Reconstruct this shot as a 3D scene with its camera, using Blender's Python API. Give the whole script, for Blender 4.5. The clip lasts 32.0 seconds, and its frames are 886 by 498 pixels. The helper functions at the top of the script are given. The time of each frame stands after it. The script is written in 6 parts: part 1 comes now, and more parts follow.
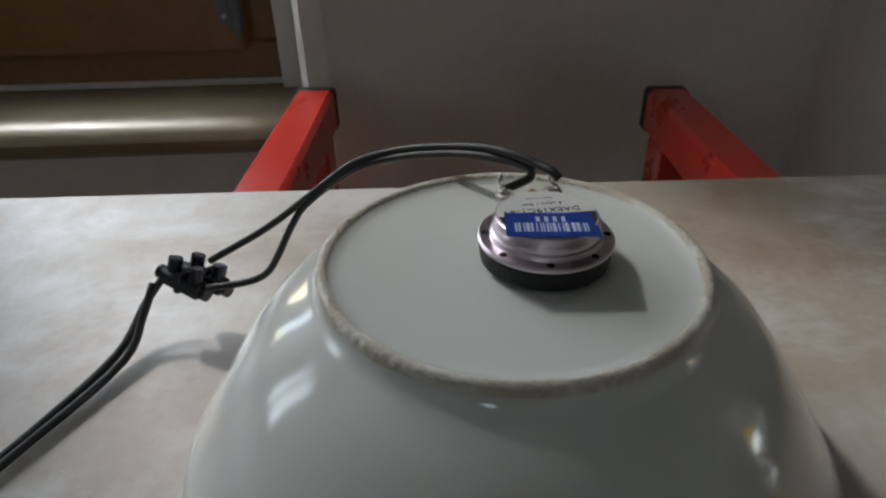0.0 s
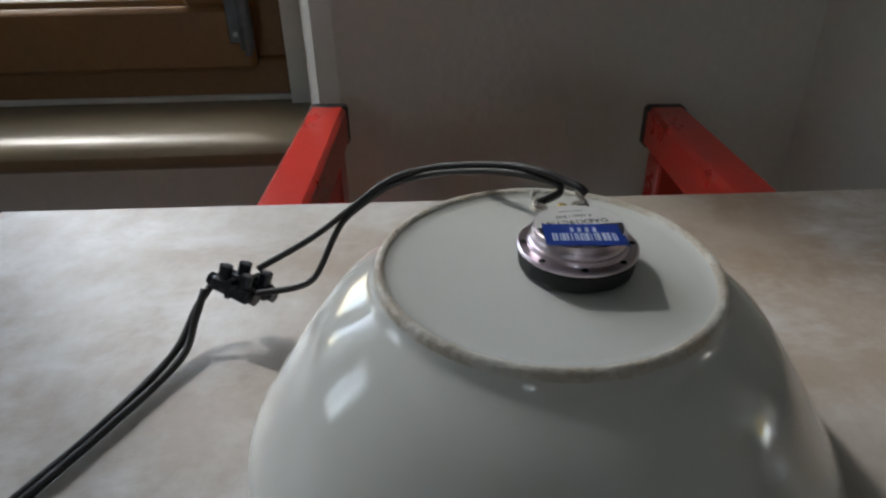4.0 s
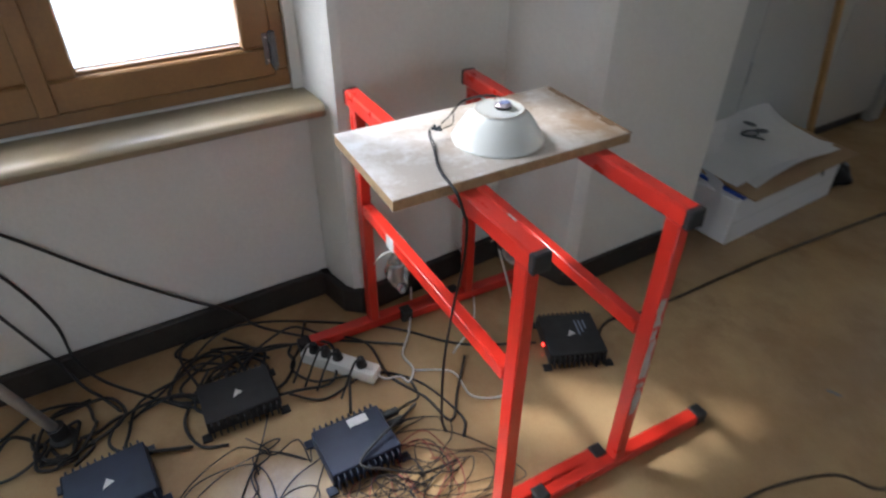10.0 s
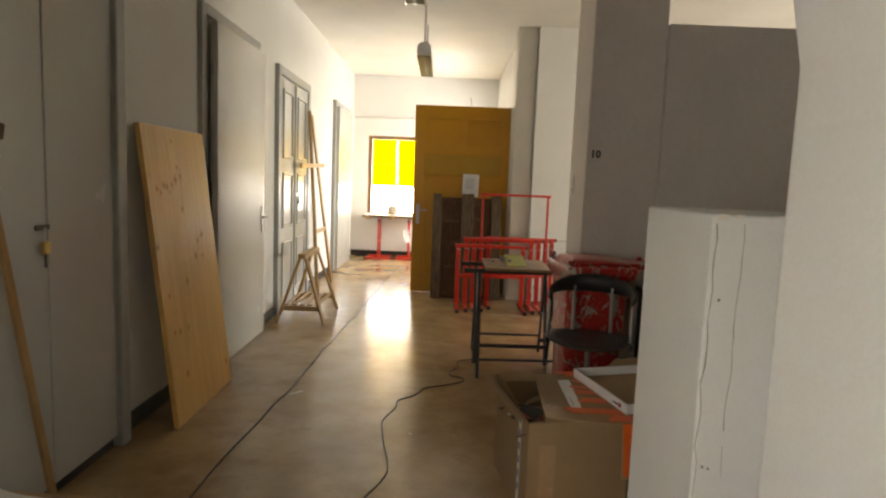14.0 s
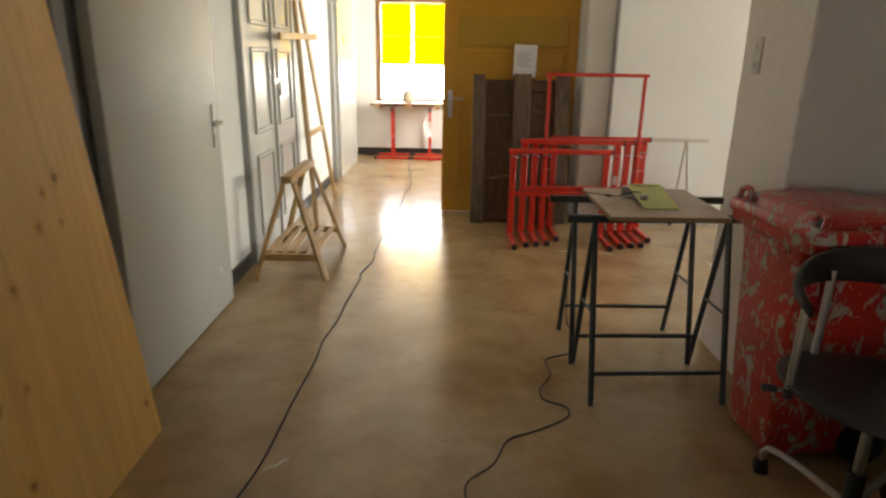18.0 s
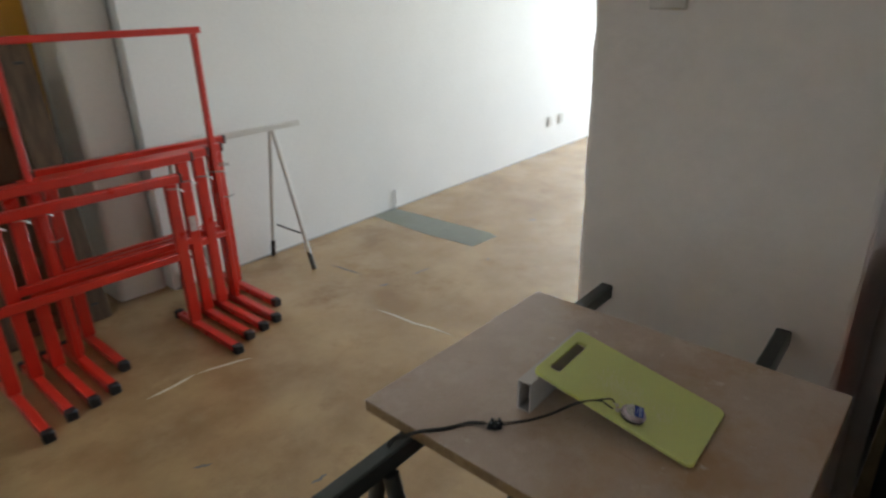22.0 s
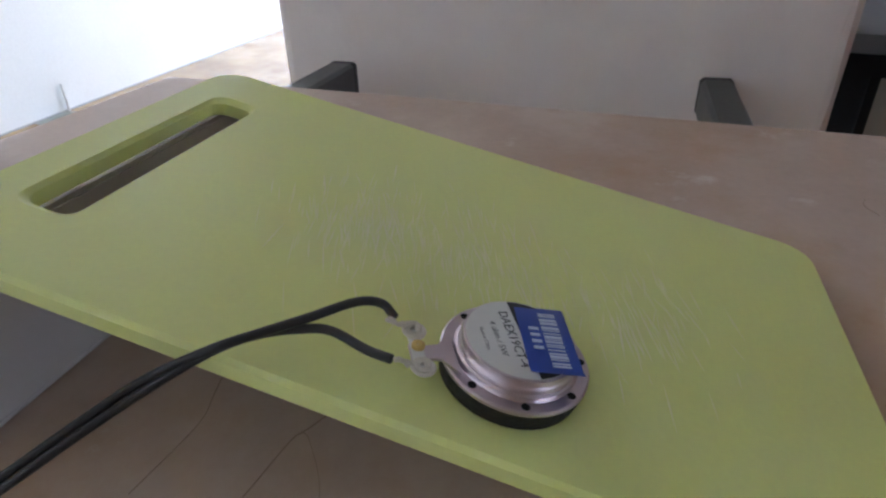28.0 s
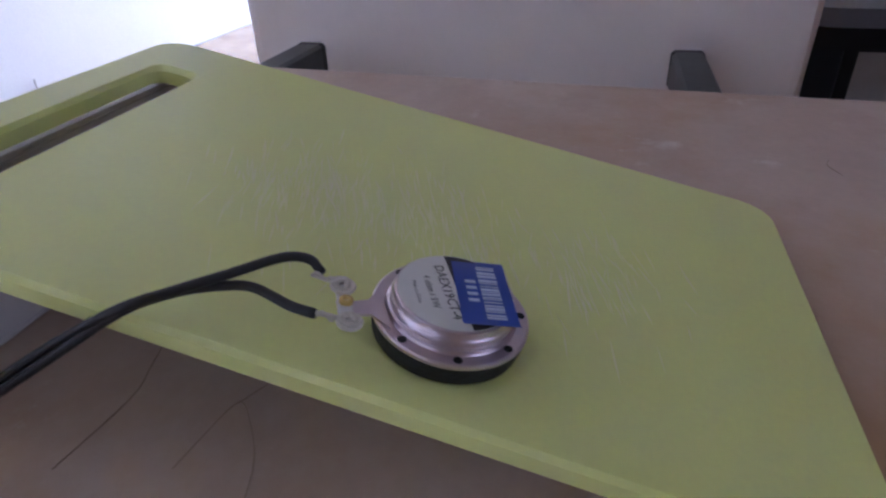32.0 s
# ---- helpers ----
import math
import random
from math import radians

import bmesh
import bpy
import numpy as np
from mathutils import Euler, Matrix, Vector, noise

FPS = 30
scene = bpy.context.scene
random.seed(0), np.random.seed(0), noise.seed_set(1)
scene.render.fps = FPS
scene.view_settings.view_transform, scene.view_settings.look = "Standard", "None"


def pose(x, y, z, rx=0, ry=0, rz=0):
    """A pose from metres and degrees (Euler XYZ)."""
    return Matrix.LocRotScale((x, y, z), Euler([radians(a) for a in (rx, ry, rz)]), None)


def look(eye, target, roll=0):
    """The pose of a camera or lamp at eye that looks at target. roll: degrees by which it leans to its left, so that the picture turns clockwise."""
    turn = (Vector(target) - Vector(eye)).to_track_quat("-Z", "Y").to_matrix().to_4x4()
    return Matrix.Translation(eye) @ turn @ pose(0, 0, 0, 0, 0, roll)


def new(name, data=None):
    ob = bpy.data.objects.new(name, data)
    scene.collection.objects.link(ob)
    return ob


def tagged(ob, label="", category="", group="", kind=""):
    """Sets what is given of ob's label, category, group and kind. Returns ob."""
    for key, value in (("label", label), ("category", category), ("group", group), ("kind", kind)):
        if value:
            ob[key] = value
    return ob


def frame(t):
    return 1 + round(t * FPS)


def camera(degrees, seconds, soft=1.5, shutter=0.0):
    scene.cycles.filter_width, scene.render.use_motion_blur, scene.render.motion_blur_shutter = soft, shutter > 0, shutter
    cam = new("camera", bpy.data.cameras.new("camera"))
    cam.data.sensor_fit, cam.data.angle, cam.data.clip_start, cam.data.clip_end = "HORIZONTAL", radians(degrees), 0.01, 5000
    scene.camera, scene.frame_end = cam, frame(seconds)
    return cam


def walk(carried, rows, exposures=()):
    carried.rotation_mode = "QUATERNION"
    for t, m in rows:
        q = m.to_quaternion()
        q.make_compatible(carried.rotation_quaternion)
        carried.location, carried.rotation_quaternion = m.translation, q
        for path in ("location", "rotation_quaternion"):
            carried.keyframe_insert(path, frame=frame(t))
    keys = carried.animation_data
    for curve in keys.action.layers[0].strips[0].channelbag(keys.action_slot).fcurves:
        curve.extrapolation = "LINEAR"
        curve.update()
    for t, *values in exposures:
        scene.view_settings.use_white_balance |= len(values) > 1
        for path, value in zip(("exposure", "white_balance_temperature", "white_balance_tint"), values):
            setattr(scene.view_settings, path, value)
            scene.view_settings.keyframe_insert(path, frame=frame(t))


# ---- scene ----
cam = camera(71.3, 32.0, soft=2.3, shutter=0.4)
PATH = [
    (0, (0.61, 0.355, 0.903), (-1.101, 0.403, -0.132), -1.3),
    (0.5, (0.61, 0.354, 0.905), (-1.105, 0.401, -0.123), -1.2),
    (1, (0.609, 0.354, 0.903), (-1.111, 0.404, -0.117), -0.9),
    (1.5, (0.609, 0.354, 0.903), (-1.109, 0.397, -0.121), -1.4),
    (2, (0.61, 0.353, 0.903), (-1.107, 0.394, -0.123), -1.5),
    (2.5, (0.612, 0.351, 0.904), (-1.105, 0.384, -0.121), -1.6),
    (4.5, (0.641, 0.327, 0.922), (-1.099, 0.423, -0.058), -0.5),
    (5, (0.662, 0.305, 0.941), (-1.087, 0.428, -0.022), -0.1),
    (5.5, (0.684, 0.284, 0.969), (-1.058, 0.432, -0.001), 0.4),
    (6, (0.708, 0.259, 1.029), (-1.007, 0.443, 0.017), 0.5),
    (6.5, (0.747, 0.226, 1.104), (-0.902, 0.471, -0.001), 1.0),
    (7, (0.793, 0.194, 1.172), (-0.778, 0.487, -0.03), 2.2),
    (7.5, (0.831, 0.164, 1.217), (-0.746, 0.529, 0.041), 3.2),
    (8, (0.891, 0.148, 1.246), (-0.658, 0.585, 0.06), 4.0),
    (8.5, (1.025, 0.131, 1.252), (-0.562, 0.551, 0.111), 4.5),
    (9, (1.183, 0.062, 1.276), (-0.407, 0.438, 0.122), 4.2),
    (9.5, (1.275, -0.064, 1.29), (-0.255, 0.538, 0.151), 5.1),
    (10, (1.367, -0.288, 1.286), (-0.019, 0.557, 0.118), 0.5),
    (10.5, (1.439, -0.381, 1.297), (0.206, 0.703, 0.153), 1.8),
    (11, (1.533, -0.464, 1.31), (0.631, 0.924, 0.188), 3.1),
    (11.5, (1.59, -0.499, 1.348), (0.986, 1.212, 0.506), 4.4),
    (12, (1.596, -0.48, 1.358), (1.202, 1.396, 0.79), 4.4),
    (12.5, (1.59, -0.434, 1.387), (1.323, 1.508, 0.99), 4.5),
    (13, (1.515, -0.298, 1.394), (1.427, 1.678, 1.093), 1.0),
    (13.5, (1.525, -0.13, 1.396), (1.534, 1.858, 1.179), 2.2),
    (15.5, (1.655, 0.794, 1.388), (1.501, 2.762, 1.065), 4.6),
    (16, (1.632, 1.032, 1.375), (1.348, 2.943, 0.861), 5.4),
    (16.5, (1.492, 1.263, 1.367), (1.272, 3.167, 0.797), 3.3),
    (17, (1.426, 1.493, 1.369), (1.25, 3.407, 0.82), 2.2),
    (17.5, (1.377, 1.787, 1.372), (1.171, 3.682, 0.766), 3.1),
    (18, (1.24, 2.103, 1.371), (1.23, 4.014, 0.78), 1.0),
    (18.5, (1.155, 2.395, 1.353), (1.251, 4.284, 0.705), -0.7),
    (19, (1.144, 2.754, 1.376), (1.369, 4.629, 0.718), -0.3),
    (19.5, (1.104, 3.05, 1.37), (1.56, 4.892, 0.739), -0.3),
    (20, (1.102, 3.343, 1.374), (1.798, 5.096, 0.708), 0.4),
    (20.5, (1.166, 3.649, 1.388), (1.998, 5.367, 0.792), 1.2),
    (21, (1.189, 3.943, 1.364), (2.273, 5.525, 0.798), -1.0),
    (21.5, (1.224, 4.176, 1.366), (2.481, 5.588, 0.714), -1.1),
    (22, (1.385, 4.398, 1.354), (2.76, 5.643, 0.608), -1.6),
    (22.5, (1.504, 4.543, 1.328), (3.05, 5.473, 0.465), -3.0),
    (23, (1.612, 4.664, 1.257), (3.28, 5.165, 0.273), -2.4),
    (23.5, (1.756, 4.676, 1.141), (3.398, 5.125, 0.09), 2.7),
    (24, (1.829, 4.658, 1.042), (3.447, 5.185, -0.009), 2.5),
    (24.5, (1.849, 4.649, 0.988), (3.476, 5.199, -0.036), 1.0),
    (25, (1.872, 4.639, 0.952), (3.514, 5.131, -0.078), 1.4),
    (25.5, (1.908, 4.646, 0.94), (3.551, 5.133, -0.091), 1.5),
    (27.5, (1.967, 4.66, 0.907), (3.595, 5.22, -0.111), -1.2),
    (28, (1.966, 4.657, 0.913), (3.603, 5.227, -0.085), -1.3),
    (28.5, (1.961, 4.654, 0.916), (3.605, 5.223, -0.07), -1.2),
    (29, (1.96, 4.654, 0.918), (3.607, 5.234, -0.056), -1.3),
    (29.5, (1.958, 4.652, 0.92), (3.617, 5.234, -0.032), -1.0),
    (30, (1.958, 4.651, 0.92), (3.622, 5.227, -0.027), -1.4),
    (30.5, (1.959, 4.657, 0.918), (3.619, 5.248, -0.028), -1.4),
    (31, (1.963, 4.663, 0.912), (3.619, 5.263, -0.035), -1.7),
    (31.5, (1.966, 4.656, 0.907), (3.62, 5.22, -0.067), -2.0),
    (32, (1.971, 4.646, 0.902), (3.605, 5.174, -0.124), -2.1),
]
walk(cam, [(t, look(eye, target, roll)) for t, eye, target, roll in PATH],
     exposures=[(0, -1.05, 6300, 8), (5, -0.95, 6300, 8), (7, -0.6, 6300, 9), (8.5, -0.28, 6300, 10), (10, 0.72, 6000, 11), (12, 0.9, 7900, 11), (13, 0.85, 8400, 12), (16, 1.0, 8700, 14), (17, 1.2, 8500, 14), (19, 0.68, 7600, 10), (20, 0.65, 6800, 10), (21, 0.75, 6500, 10), (22.5, 0.85, 6300, 8), (25, 1.62, 5900, 8), (28, 1.7, 5600, 16), (32, 1.5, 5200, 31)])

# ---- world, sun and large lights ----
world = bpy.data.worlds.new("world")
scene.world = world
world.use_nodes = True
sky = world.node_tree.nodes.new("ShaderNodeTexSky")
sky.sky_type, sky.sun_disc = "NISHITA", False
SUN_EL, SUN_AZ = radians(43), radians(40)      # light travels towards +x and a little +y
sky.sun_elevation, sky.sun_rotation = SUN_EL, radians(-130)
world.node_tree.links.new(sky.outputs[0], world.node_tree.nodes["Background"].inputs[0])
world.node_tree.nodes["Background"].inputs[1].default_value = 0.85
sun = new("sun", bpy.data.lights.new("sun", "SUN"))
sun.data.energy, sun.data.angle, sun.data.color = 2.5, radians(4.5), (1.0, 0.95, 0.88)
sun_way = Vector((math.cos(SUN_EL) * math.cos(SUN_AZ), math.cos(SUN_EL) * math.sin(SUN_AZ), -math.sin(SUN_EL)))
sun.matrix_world = look((0, 0, 0), sun_way)


def opening_light(name, eye, target, w, h, watts, color):
    """Daylight that falls in through a window's opening; also the fill through the added east opening."""
    lamp = new(name, bpy.data.lights.new(name, "AREA"))
    lamp.data.shape, lamp.data.size, lamp.data.size_y = "RECTANGLE", w, h
    lamp.data.energy, lamp.data.color = watts, color
    lamp.matrix_world = look(eye, target)
    return lamp


opening_light("daylight_workroom", (-0.42, -0.38, 1.50), (1.5, 0.1, 0.70), 1.0, 1.0, 10, (0.78, 0.89, 1.0))
opening_light("daylight_workroom_next", (-0.40, -2.04, 1.40), (1.6, 1.6, 0.85), 1.0, 1.1, 28, (0.80, 0.90, 1.0))
# fill from an added, unseen opening, to lift the workroom walls
opening_light("fill_room_east", (5.1, -0.85, 1.55), (0.0, 0.0, 0.9), 0.45, 0.55, 10.0, (0.90, 0.95, 1.0))
opening_light("daylight_corridor_side", (2.86, 9.9, 1.6), (0.0, 9.7, 0.9), 1.3, 1.5, 68, (0.86, 0.93, 1.0))
opening_light("daylight_corridor", (0.7, 11.62, 1.45), (0.7, 5.0, 1.0), 1.2, 1.5, 62, (0.88, 0.94, 1.0))
opening_light("daylight_hall", (9.66, 6.0, 1.7), (4.0, 7.0, 1.0), 2.2, 1.9, 104, (0.92, 0.97, 1.0))


# ---- materials ----
def mat(name, color, rough=0.5, metal=0.0, second=None, scale=8.0, amount=0.5, bump=0.0, bump_scale=60.0, coat=0.0,
        stretch=(1, 1, 1), rough_var=0.08, fine=None, detail=6.0, sharp=(0.35, 0.65), vary=0.0, depth=0.004):
    """A surface of two colours mixed by broad noise, with fine grain, uneven gloss and relief, in metres."""
    m = bpy.data.materials.new(name)
    m.use_nodes = True
    nt = m.node_tree
    n, l = nt.nodes, nt.links
    b = n["Principled BSDF"]
    b.inputs["Metallic"].default_value = metal
    b.inputs["Coat Weight"].default_value = coat
    b.inputs["Coat Roughness"].default_value = 0.12
    tc, mp = n.new("ShaderNodeTexCoord"), n.new("ShaderNodeMapping")
    mp.inputs["Scale"].default_value = stretch
    l.new(tc.outputs["Object"], mp.inputs["Vector"])
    big = n.new("ShaderNodeTexNoise")
    big.inputs["Scale"].default_value, big.inputs["Detail"].default_value, big.inputs["Roughness"].default_value = scale, detail, 0.6
    l.new(mp.outputs[0], big.inputs["Vector"])
    ramp = n.new("ShaderNodeValToRGB")
    ramp.color_ramp.elements[0].position, ramp.color_ramp.elements[1].position = sharp
    second = second or tuple(c * 0.82 for c in color)
    mixed = tuple(a + (b2 - a) * amount for a, b2 in zip(color, second))
    ramp.color_ramp.elements[0].color, ramp.color_ramp.elements[1].color = (*mixed, 1), (*color, 1)
    l.new(big.outputs["Fac"], ramp.inputs["Fac"])
    grain = n.new("ShaderNodeTexNoise")
    grain.inputs["Scale"].default_value, grain.inputs["Detail"].default_value = bump_scale, 4
    l.new(mp.outputs[0], grain.inputs["Vector"])
    mix = n.new("ShaderNodeMix")
    mix.data_type, mix.blend_type = "RGBA", "MULTIPLY"
    mix.inputs["Factor"].default_value = 0.35 if fine is None else fine
    l.new(ramp.outputs[0], mix.inputs["A"])
    soft = n.new("ShaderNodeMapRange")
    soft.inputs["From Min"].default_value, soft.inputs["From Max"].default_value = 0.3, 0.7
    soft.inputs["To Min"].default_value, soft.inputs["To Max"].default_value = 0.72, 1.08
    l.new(grain.outputs["Fac"], soft.inputs["Value"])
    l.new(soft.outputs[0], mix.inputs["B"])
    out = mix.outputs["Result"]
    if vary:
        info, hsv, mr = n.new("ShaderNodeObjectInfo"), n.new("ShaderNodeHueSaturation"), n.new("ShaderNodeMapRange")
        mr.inputs["To Min"].default_value, mr.inputs["To Max"].default_value = 1 - vary, 1 + vary
        l.new(info.outputs["Random"], mr.inputs["Value"])
        l.new(mr.outputs[0], hsv.inputs["Value"])
        l.new(out, hsv.inputs["Color"])
        out = hsv.outputs[0]
    l.new(out, b.inputs["Base Color"])
    rr = n.new("ShaderNodeMapRange")
    rr.inputs["To Min"].default_value, rr.inputs["To Max"].default_value = max(0.02, rough - rough_var), min(1, rough + rough_var)
    l.new(big.outputs["Fac"], rr.inputs["Value"])
    l.new(rr.outputs[0], b.inputs["Roughness"])
    if bump:
        bp = n.new("ShaderNodeBump")
        bp.inputs["Strength"].default_value, bp.inputs["Distance"].default_value = min(1.0, bump), depth
        l.new(grain.outputs["Fac"], bp.inputs["Height"])
        l.new(bp.outputs[0], b.inputs["Normal"])
    return m


def overlay(m, color, scale, low, high, rough=None, stretch=(1, 1, 1), detail=8.0, end=None, distort=0.0):
    """Lays worn or stained patches of another colour over a material; end = (from, to) thickens them along y."""
    nt = m.node_tree
    n, l = nt.nodes, nt.links
    b = n["Principled BSDF"]
    tc, mp, tx = n.new("ShaderNodeTexCoord"), n.new("ShaderNodeMapping"), n.new("ShaderNodeTexNoise")
    mp.inputs["Scale"].default_value, mp.inputs["Location"].default_value = stretch, (3.1, 1.7, 0.4)
    tx.inputs["Scale"].default_value, tx.inputs["Detail"].default_value, tx.inputs["Roughness"].default_value = scale, detail, 0.65
    tx.inputs["Distortion"].default_value = distort
    l.new(tc.outputs["Object"], mp.inputs["Vector"])
    l.new(mp.outputs[0], tx.inputs["Vector"])
    mr = n.new("ShaderNodeMapRange")
    mr.inputs["From Min"].default_value, mr.inputs["From Max"].default_value = low, high
    l.new(tx.outputs["Fac"], mr.inputs["Value"])
    if end:
        sx, er, ad = n.new("ShaderNodeSeparateXYZ"), n.new("ShaderNodeMapRange"), n.new("ShaderNodeMath")
        er.inputs["From Min"].default_value, er.inputs["From Max"].default_value = end
        er.inputs["To Min"].default_value, er.inputs["To Max"].default_value = -0.2, 0.1
        l.new(tc.outputs["Object"], sx.inputs[0])
        l.new(sx.outputs["Y"], er.inputs["Value"])
        l.new(tx.outputs["Fac"], ad.inputs[0])
        l.new(er.outputs[0], ad.inputs[1])
        l.new(ad.outputs[0], mr.inputs["Value"])
    mix = n.new("ShaderNodeMix")
    mix.data_type = "RGBA"
    l.new(mr.outputs[0], mix.inputs["Factor"])
    l.new(b.inputs["Base Color"].links[0].from_socket, mix.inputs["A"])
    mix.inputs["B"].default_value = (*color, 1)
    l.new(mix.outputs["Result"], b.inputs["Base Color"])
    if rough is not None:
        m2 = n.new("ShaderNodeMix")
        l.new(mr.outputs[0], m2.inputs["Factor"])
        l.new(b.inputs["Roughness"].links[0].from_socket, m2.inputs["A"])
        m2.inputs["B"].default_value = rough
        l.new(m2.outputs["Result"], b.inputs["Roughness"])
    return m


M = {}
M["plaster"] = mat("plaster", (0.74, 0.72, 0.67), 0.85, second=(0.62, 0.60, 0.55), scale=1.6, bump=0.25, bump_scale=90, fine=0.15)
M["white_wall"] = mat("white_wall", (0.80, 0.80, 0.78), 0.8, second=(0.72, 0.72, 0.70), scale=1.3, bump=0.2, bump_scale=80, fine=0.12)
M["grey_wall"] = mat("grey_wall", (0.79, 0.72, 0.675), 0.85, second=(0.71, 0.64, 0.60), scale=2.6, bump=0.6, depth=0.005, bump_scale=24, fine=0.15)
M["ceiling"] = mat("ceiling_paint", (0.80, 0.79, 0.76), 0.9, scale=1.0, bump=0.1, fine=0.1)
M["floor"] = mat("linoleum", (0.45, 0.310, 0.160), 0.22, second=(0.305, 0.19, 0.094), scale=2.6, amount=1.0, bump=0.04, bump_scale=160, rough_var=0.06, fine=0.2, detail=9, coat=0.12)
overlay(M["floor"], (0.49, 0.37, 0.22), 1.1, 0.52, 0.78)
overlay(M["floor"], (0.28, 0.170, 0.085), 4.2, 0.53, 0.72, rough=0.27)
M["base"] = mat("skirting_paint", (0.022, 0.019, 0.017), 0.45, second=(0.05, 0.042, 0.036), scale=12, bump=0.3, bump_scale=70)
overlay(M["base"], (0.16, 0.13, 0.10), 30.0, 0.66, 0.70, rough=0.8, stretch=(1, 1, 1.6))
M["window_wood"] = mat("window_wood", (0.26, 0.132, 0.042), 0.42, second=(0.20, 0.097, 0.03), scale=5, stretch=(6, 1, 1), amount=0.9, bump=0.12, bump_scale=120, coat=0.15)
M["sill"] = mat("sill_laminate", (0.27, 0.215, 0.14), 0.36, second=(0.225, 0.175, 0.11), scale=5, bump=0.04, coat=0.0, fine=0.15)
M["red"] = mat("red_enamel", (0.62, 0.028, 0.014), 0.30, second=(0.50, 0.02, 0.012), scale=10, bump=0.08, bump_scale=200, coat=0.35, fine=0.15)
overlay(M["red"], (0.36, 0.05, 0.035), 45, 0.75, 0.82, rough=0.6)
M["black_plastic"] = mat("black_plastic", (0.014, 0.014, 0.015), 0.55, second=(0.024, 0.024, 0.024), scale=30, bump=0.1, bump_scale=300)
M["rubber"] = mat("rubber", (0.012, 0.012, 0.013), 0.6, scale=40, bump=0.2, bump_scale=400)
M["cable"] = mat("cable_sheath", (0.011, 0.010, 0.010), 0.52, second=(0.019, 0.018, 0.017), scale=15, fine=0.2)
M["red_cable"] = mat("red_wire", (0.25, 0.03, 0.02), 0.45, scale=20)
M["white_cable"] = mat("white_cable", (0.72, 0.70, 0.65), 0.45, scale=20)
M["laminate"] = mat("worn_laminate", (0.50, 0.44, 0.375), 0.46, second=(0.43, 0.345, 0.27), scale=6.5, amount=0.8, bump=0.05, bump_scale=220, rough_var=0.16, detail=9, fine=0.2)
overlay(M["laminate"], (0.68, 0.66, 0.635), 8.0, 0.47, 0.66, rough=0.42)
overlay(M["laminate"], (0.73, 0.72, 0.71), 26.0, 0.52, 0.78, rough=0.4, stretch=(1, 0.5, 1))
overlay(M["laminate"], (0.30, 0.20, 0.12), 10.0, 0.42, 0.64, end=(0.40, 0.64))
overlay(M["laminate"], (0.36, 0.26, 0.16), 8.0, 0.66, 0.78)
M["chipboard"] = mat("raw_edge", (0.40, 0.26, 0.13), 0.7, second=(0.26, 0.16, 0.075), scale=60, amount=0.9, bump=0.5, bump_scale=250)
M["porcelain"] = mat("porcelain", (0.72, 0.73, 0.69), 0.10, second=(0.69, 0.70, 0.655), scale=9, coat=0.6, rough_var=0.05, fine=0.05)
M["unglazed"] = mat("unglazed_rim", (0.70, 0.68, 0.61), 0.5, second=(0.52, 0.46, 0.37), scale=70, amount=0.9, bump=0.35, bump_scale=500, sharp=(0.45, 0.6))
M["chrome"] = mat("bright_metal", (0.66, 0.57, 0.62), 0.30, metal=1.0, second=(0.44, 0.37, 0.43), scale=40, fine=0.1)
M["steel"] = mat("brushed_steel", (0.50, 0.50, 0.50), 0.35, metal=1.0, scale=20, fine=0.2)
M["solder"] = mat("solder", (0.70, 0.66, 0.58), 0.35, metal=0.9, scale=200, bump=0.4, bump_scale=900)
M["torn_paper"] = mat("torn_paper", (0.52, 0.48, 0.46), 0.6, second=(0.42, 0.33, 0.31), scale=55, amount=0.9, fine=0.1)
M["bar_code_ink"] = mat("bar_code_ink", (0.60, 0.67, 0.80), 0.5, scale=40)
M["block_black"] = mat("terminal_plastic", (0.010, 0.012, 0.018), 0.24, second=(0.02, 0.022, 0.03), scale=60, bump=0.1, bump_scale=300)
M["label_white"] = mat("label_paper", (0.74, 0.73, 0.70), 0.45, scale=60, fine=0.08)
M["label_blue"] = mat("blue_sticker", (0.012, 0.055, 0.36), 0.35, second=(0.01, 0.045, 0.30), scale=80, fine=0.1)
M["ink"] = mat("ink", (0.03, 0.03, 0.032), 0.6, scale=40)
M["pale_ink"] = mat("pale_ink", (0.22, 0.26, 0.34), 0.5, scale=40)
M["hole"] = mat("bolt_hole", (0.006, 0.006, 0.006), 0.9, scale=40)
M["amp_black"] = mat("anodised_black", (0.011, 0.011, 0.012), 0.5, metal=0.0, second=(0.022, 0.022, 0.025), scale=30, bump=0.12, bump_scale=300)
M["amp_blue"] = mat("anodised_blue", (0.008, 0.014, 0.034), 0.50, metal=0.0, second=(0.013, 0.021, 0.045), scale=30, bump=0.1, bump_scale=300)
M["white_plastic"] = mat("white_plastic", (0.66, 0.65, 0.61), 0.4, second=(0.55, 0.53, 0.48), scale=14, fine=0.15)
M["led"] = bpy.data.materials.new("red_led")
M["led"].use_nodes = True
M["led"].node_tree.nodes["Principled BSDF"].inputs["Base Color"].default_value = (0.5, 0.01, 0.01, 1)
M["led"].node_tree.nodes["Principled BSDF"].inputs["Emission Color"].default_value = (1, 0.03, 0.02, 1)
M["led"].node_tree.nodes["Principled BSDF"].inputs["Emission Strength"].default_value = 6.0
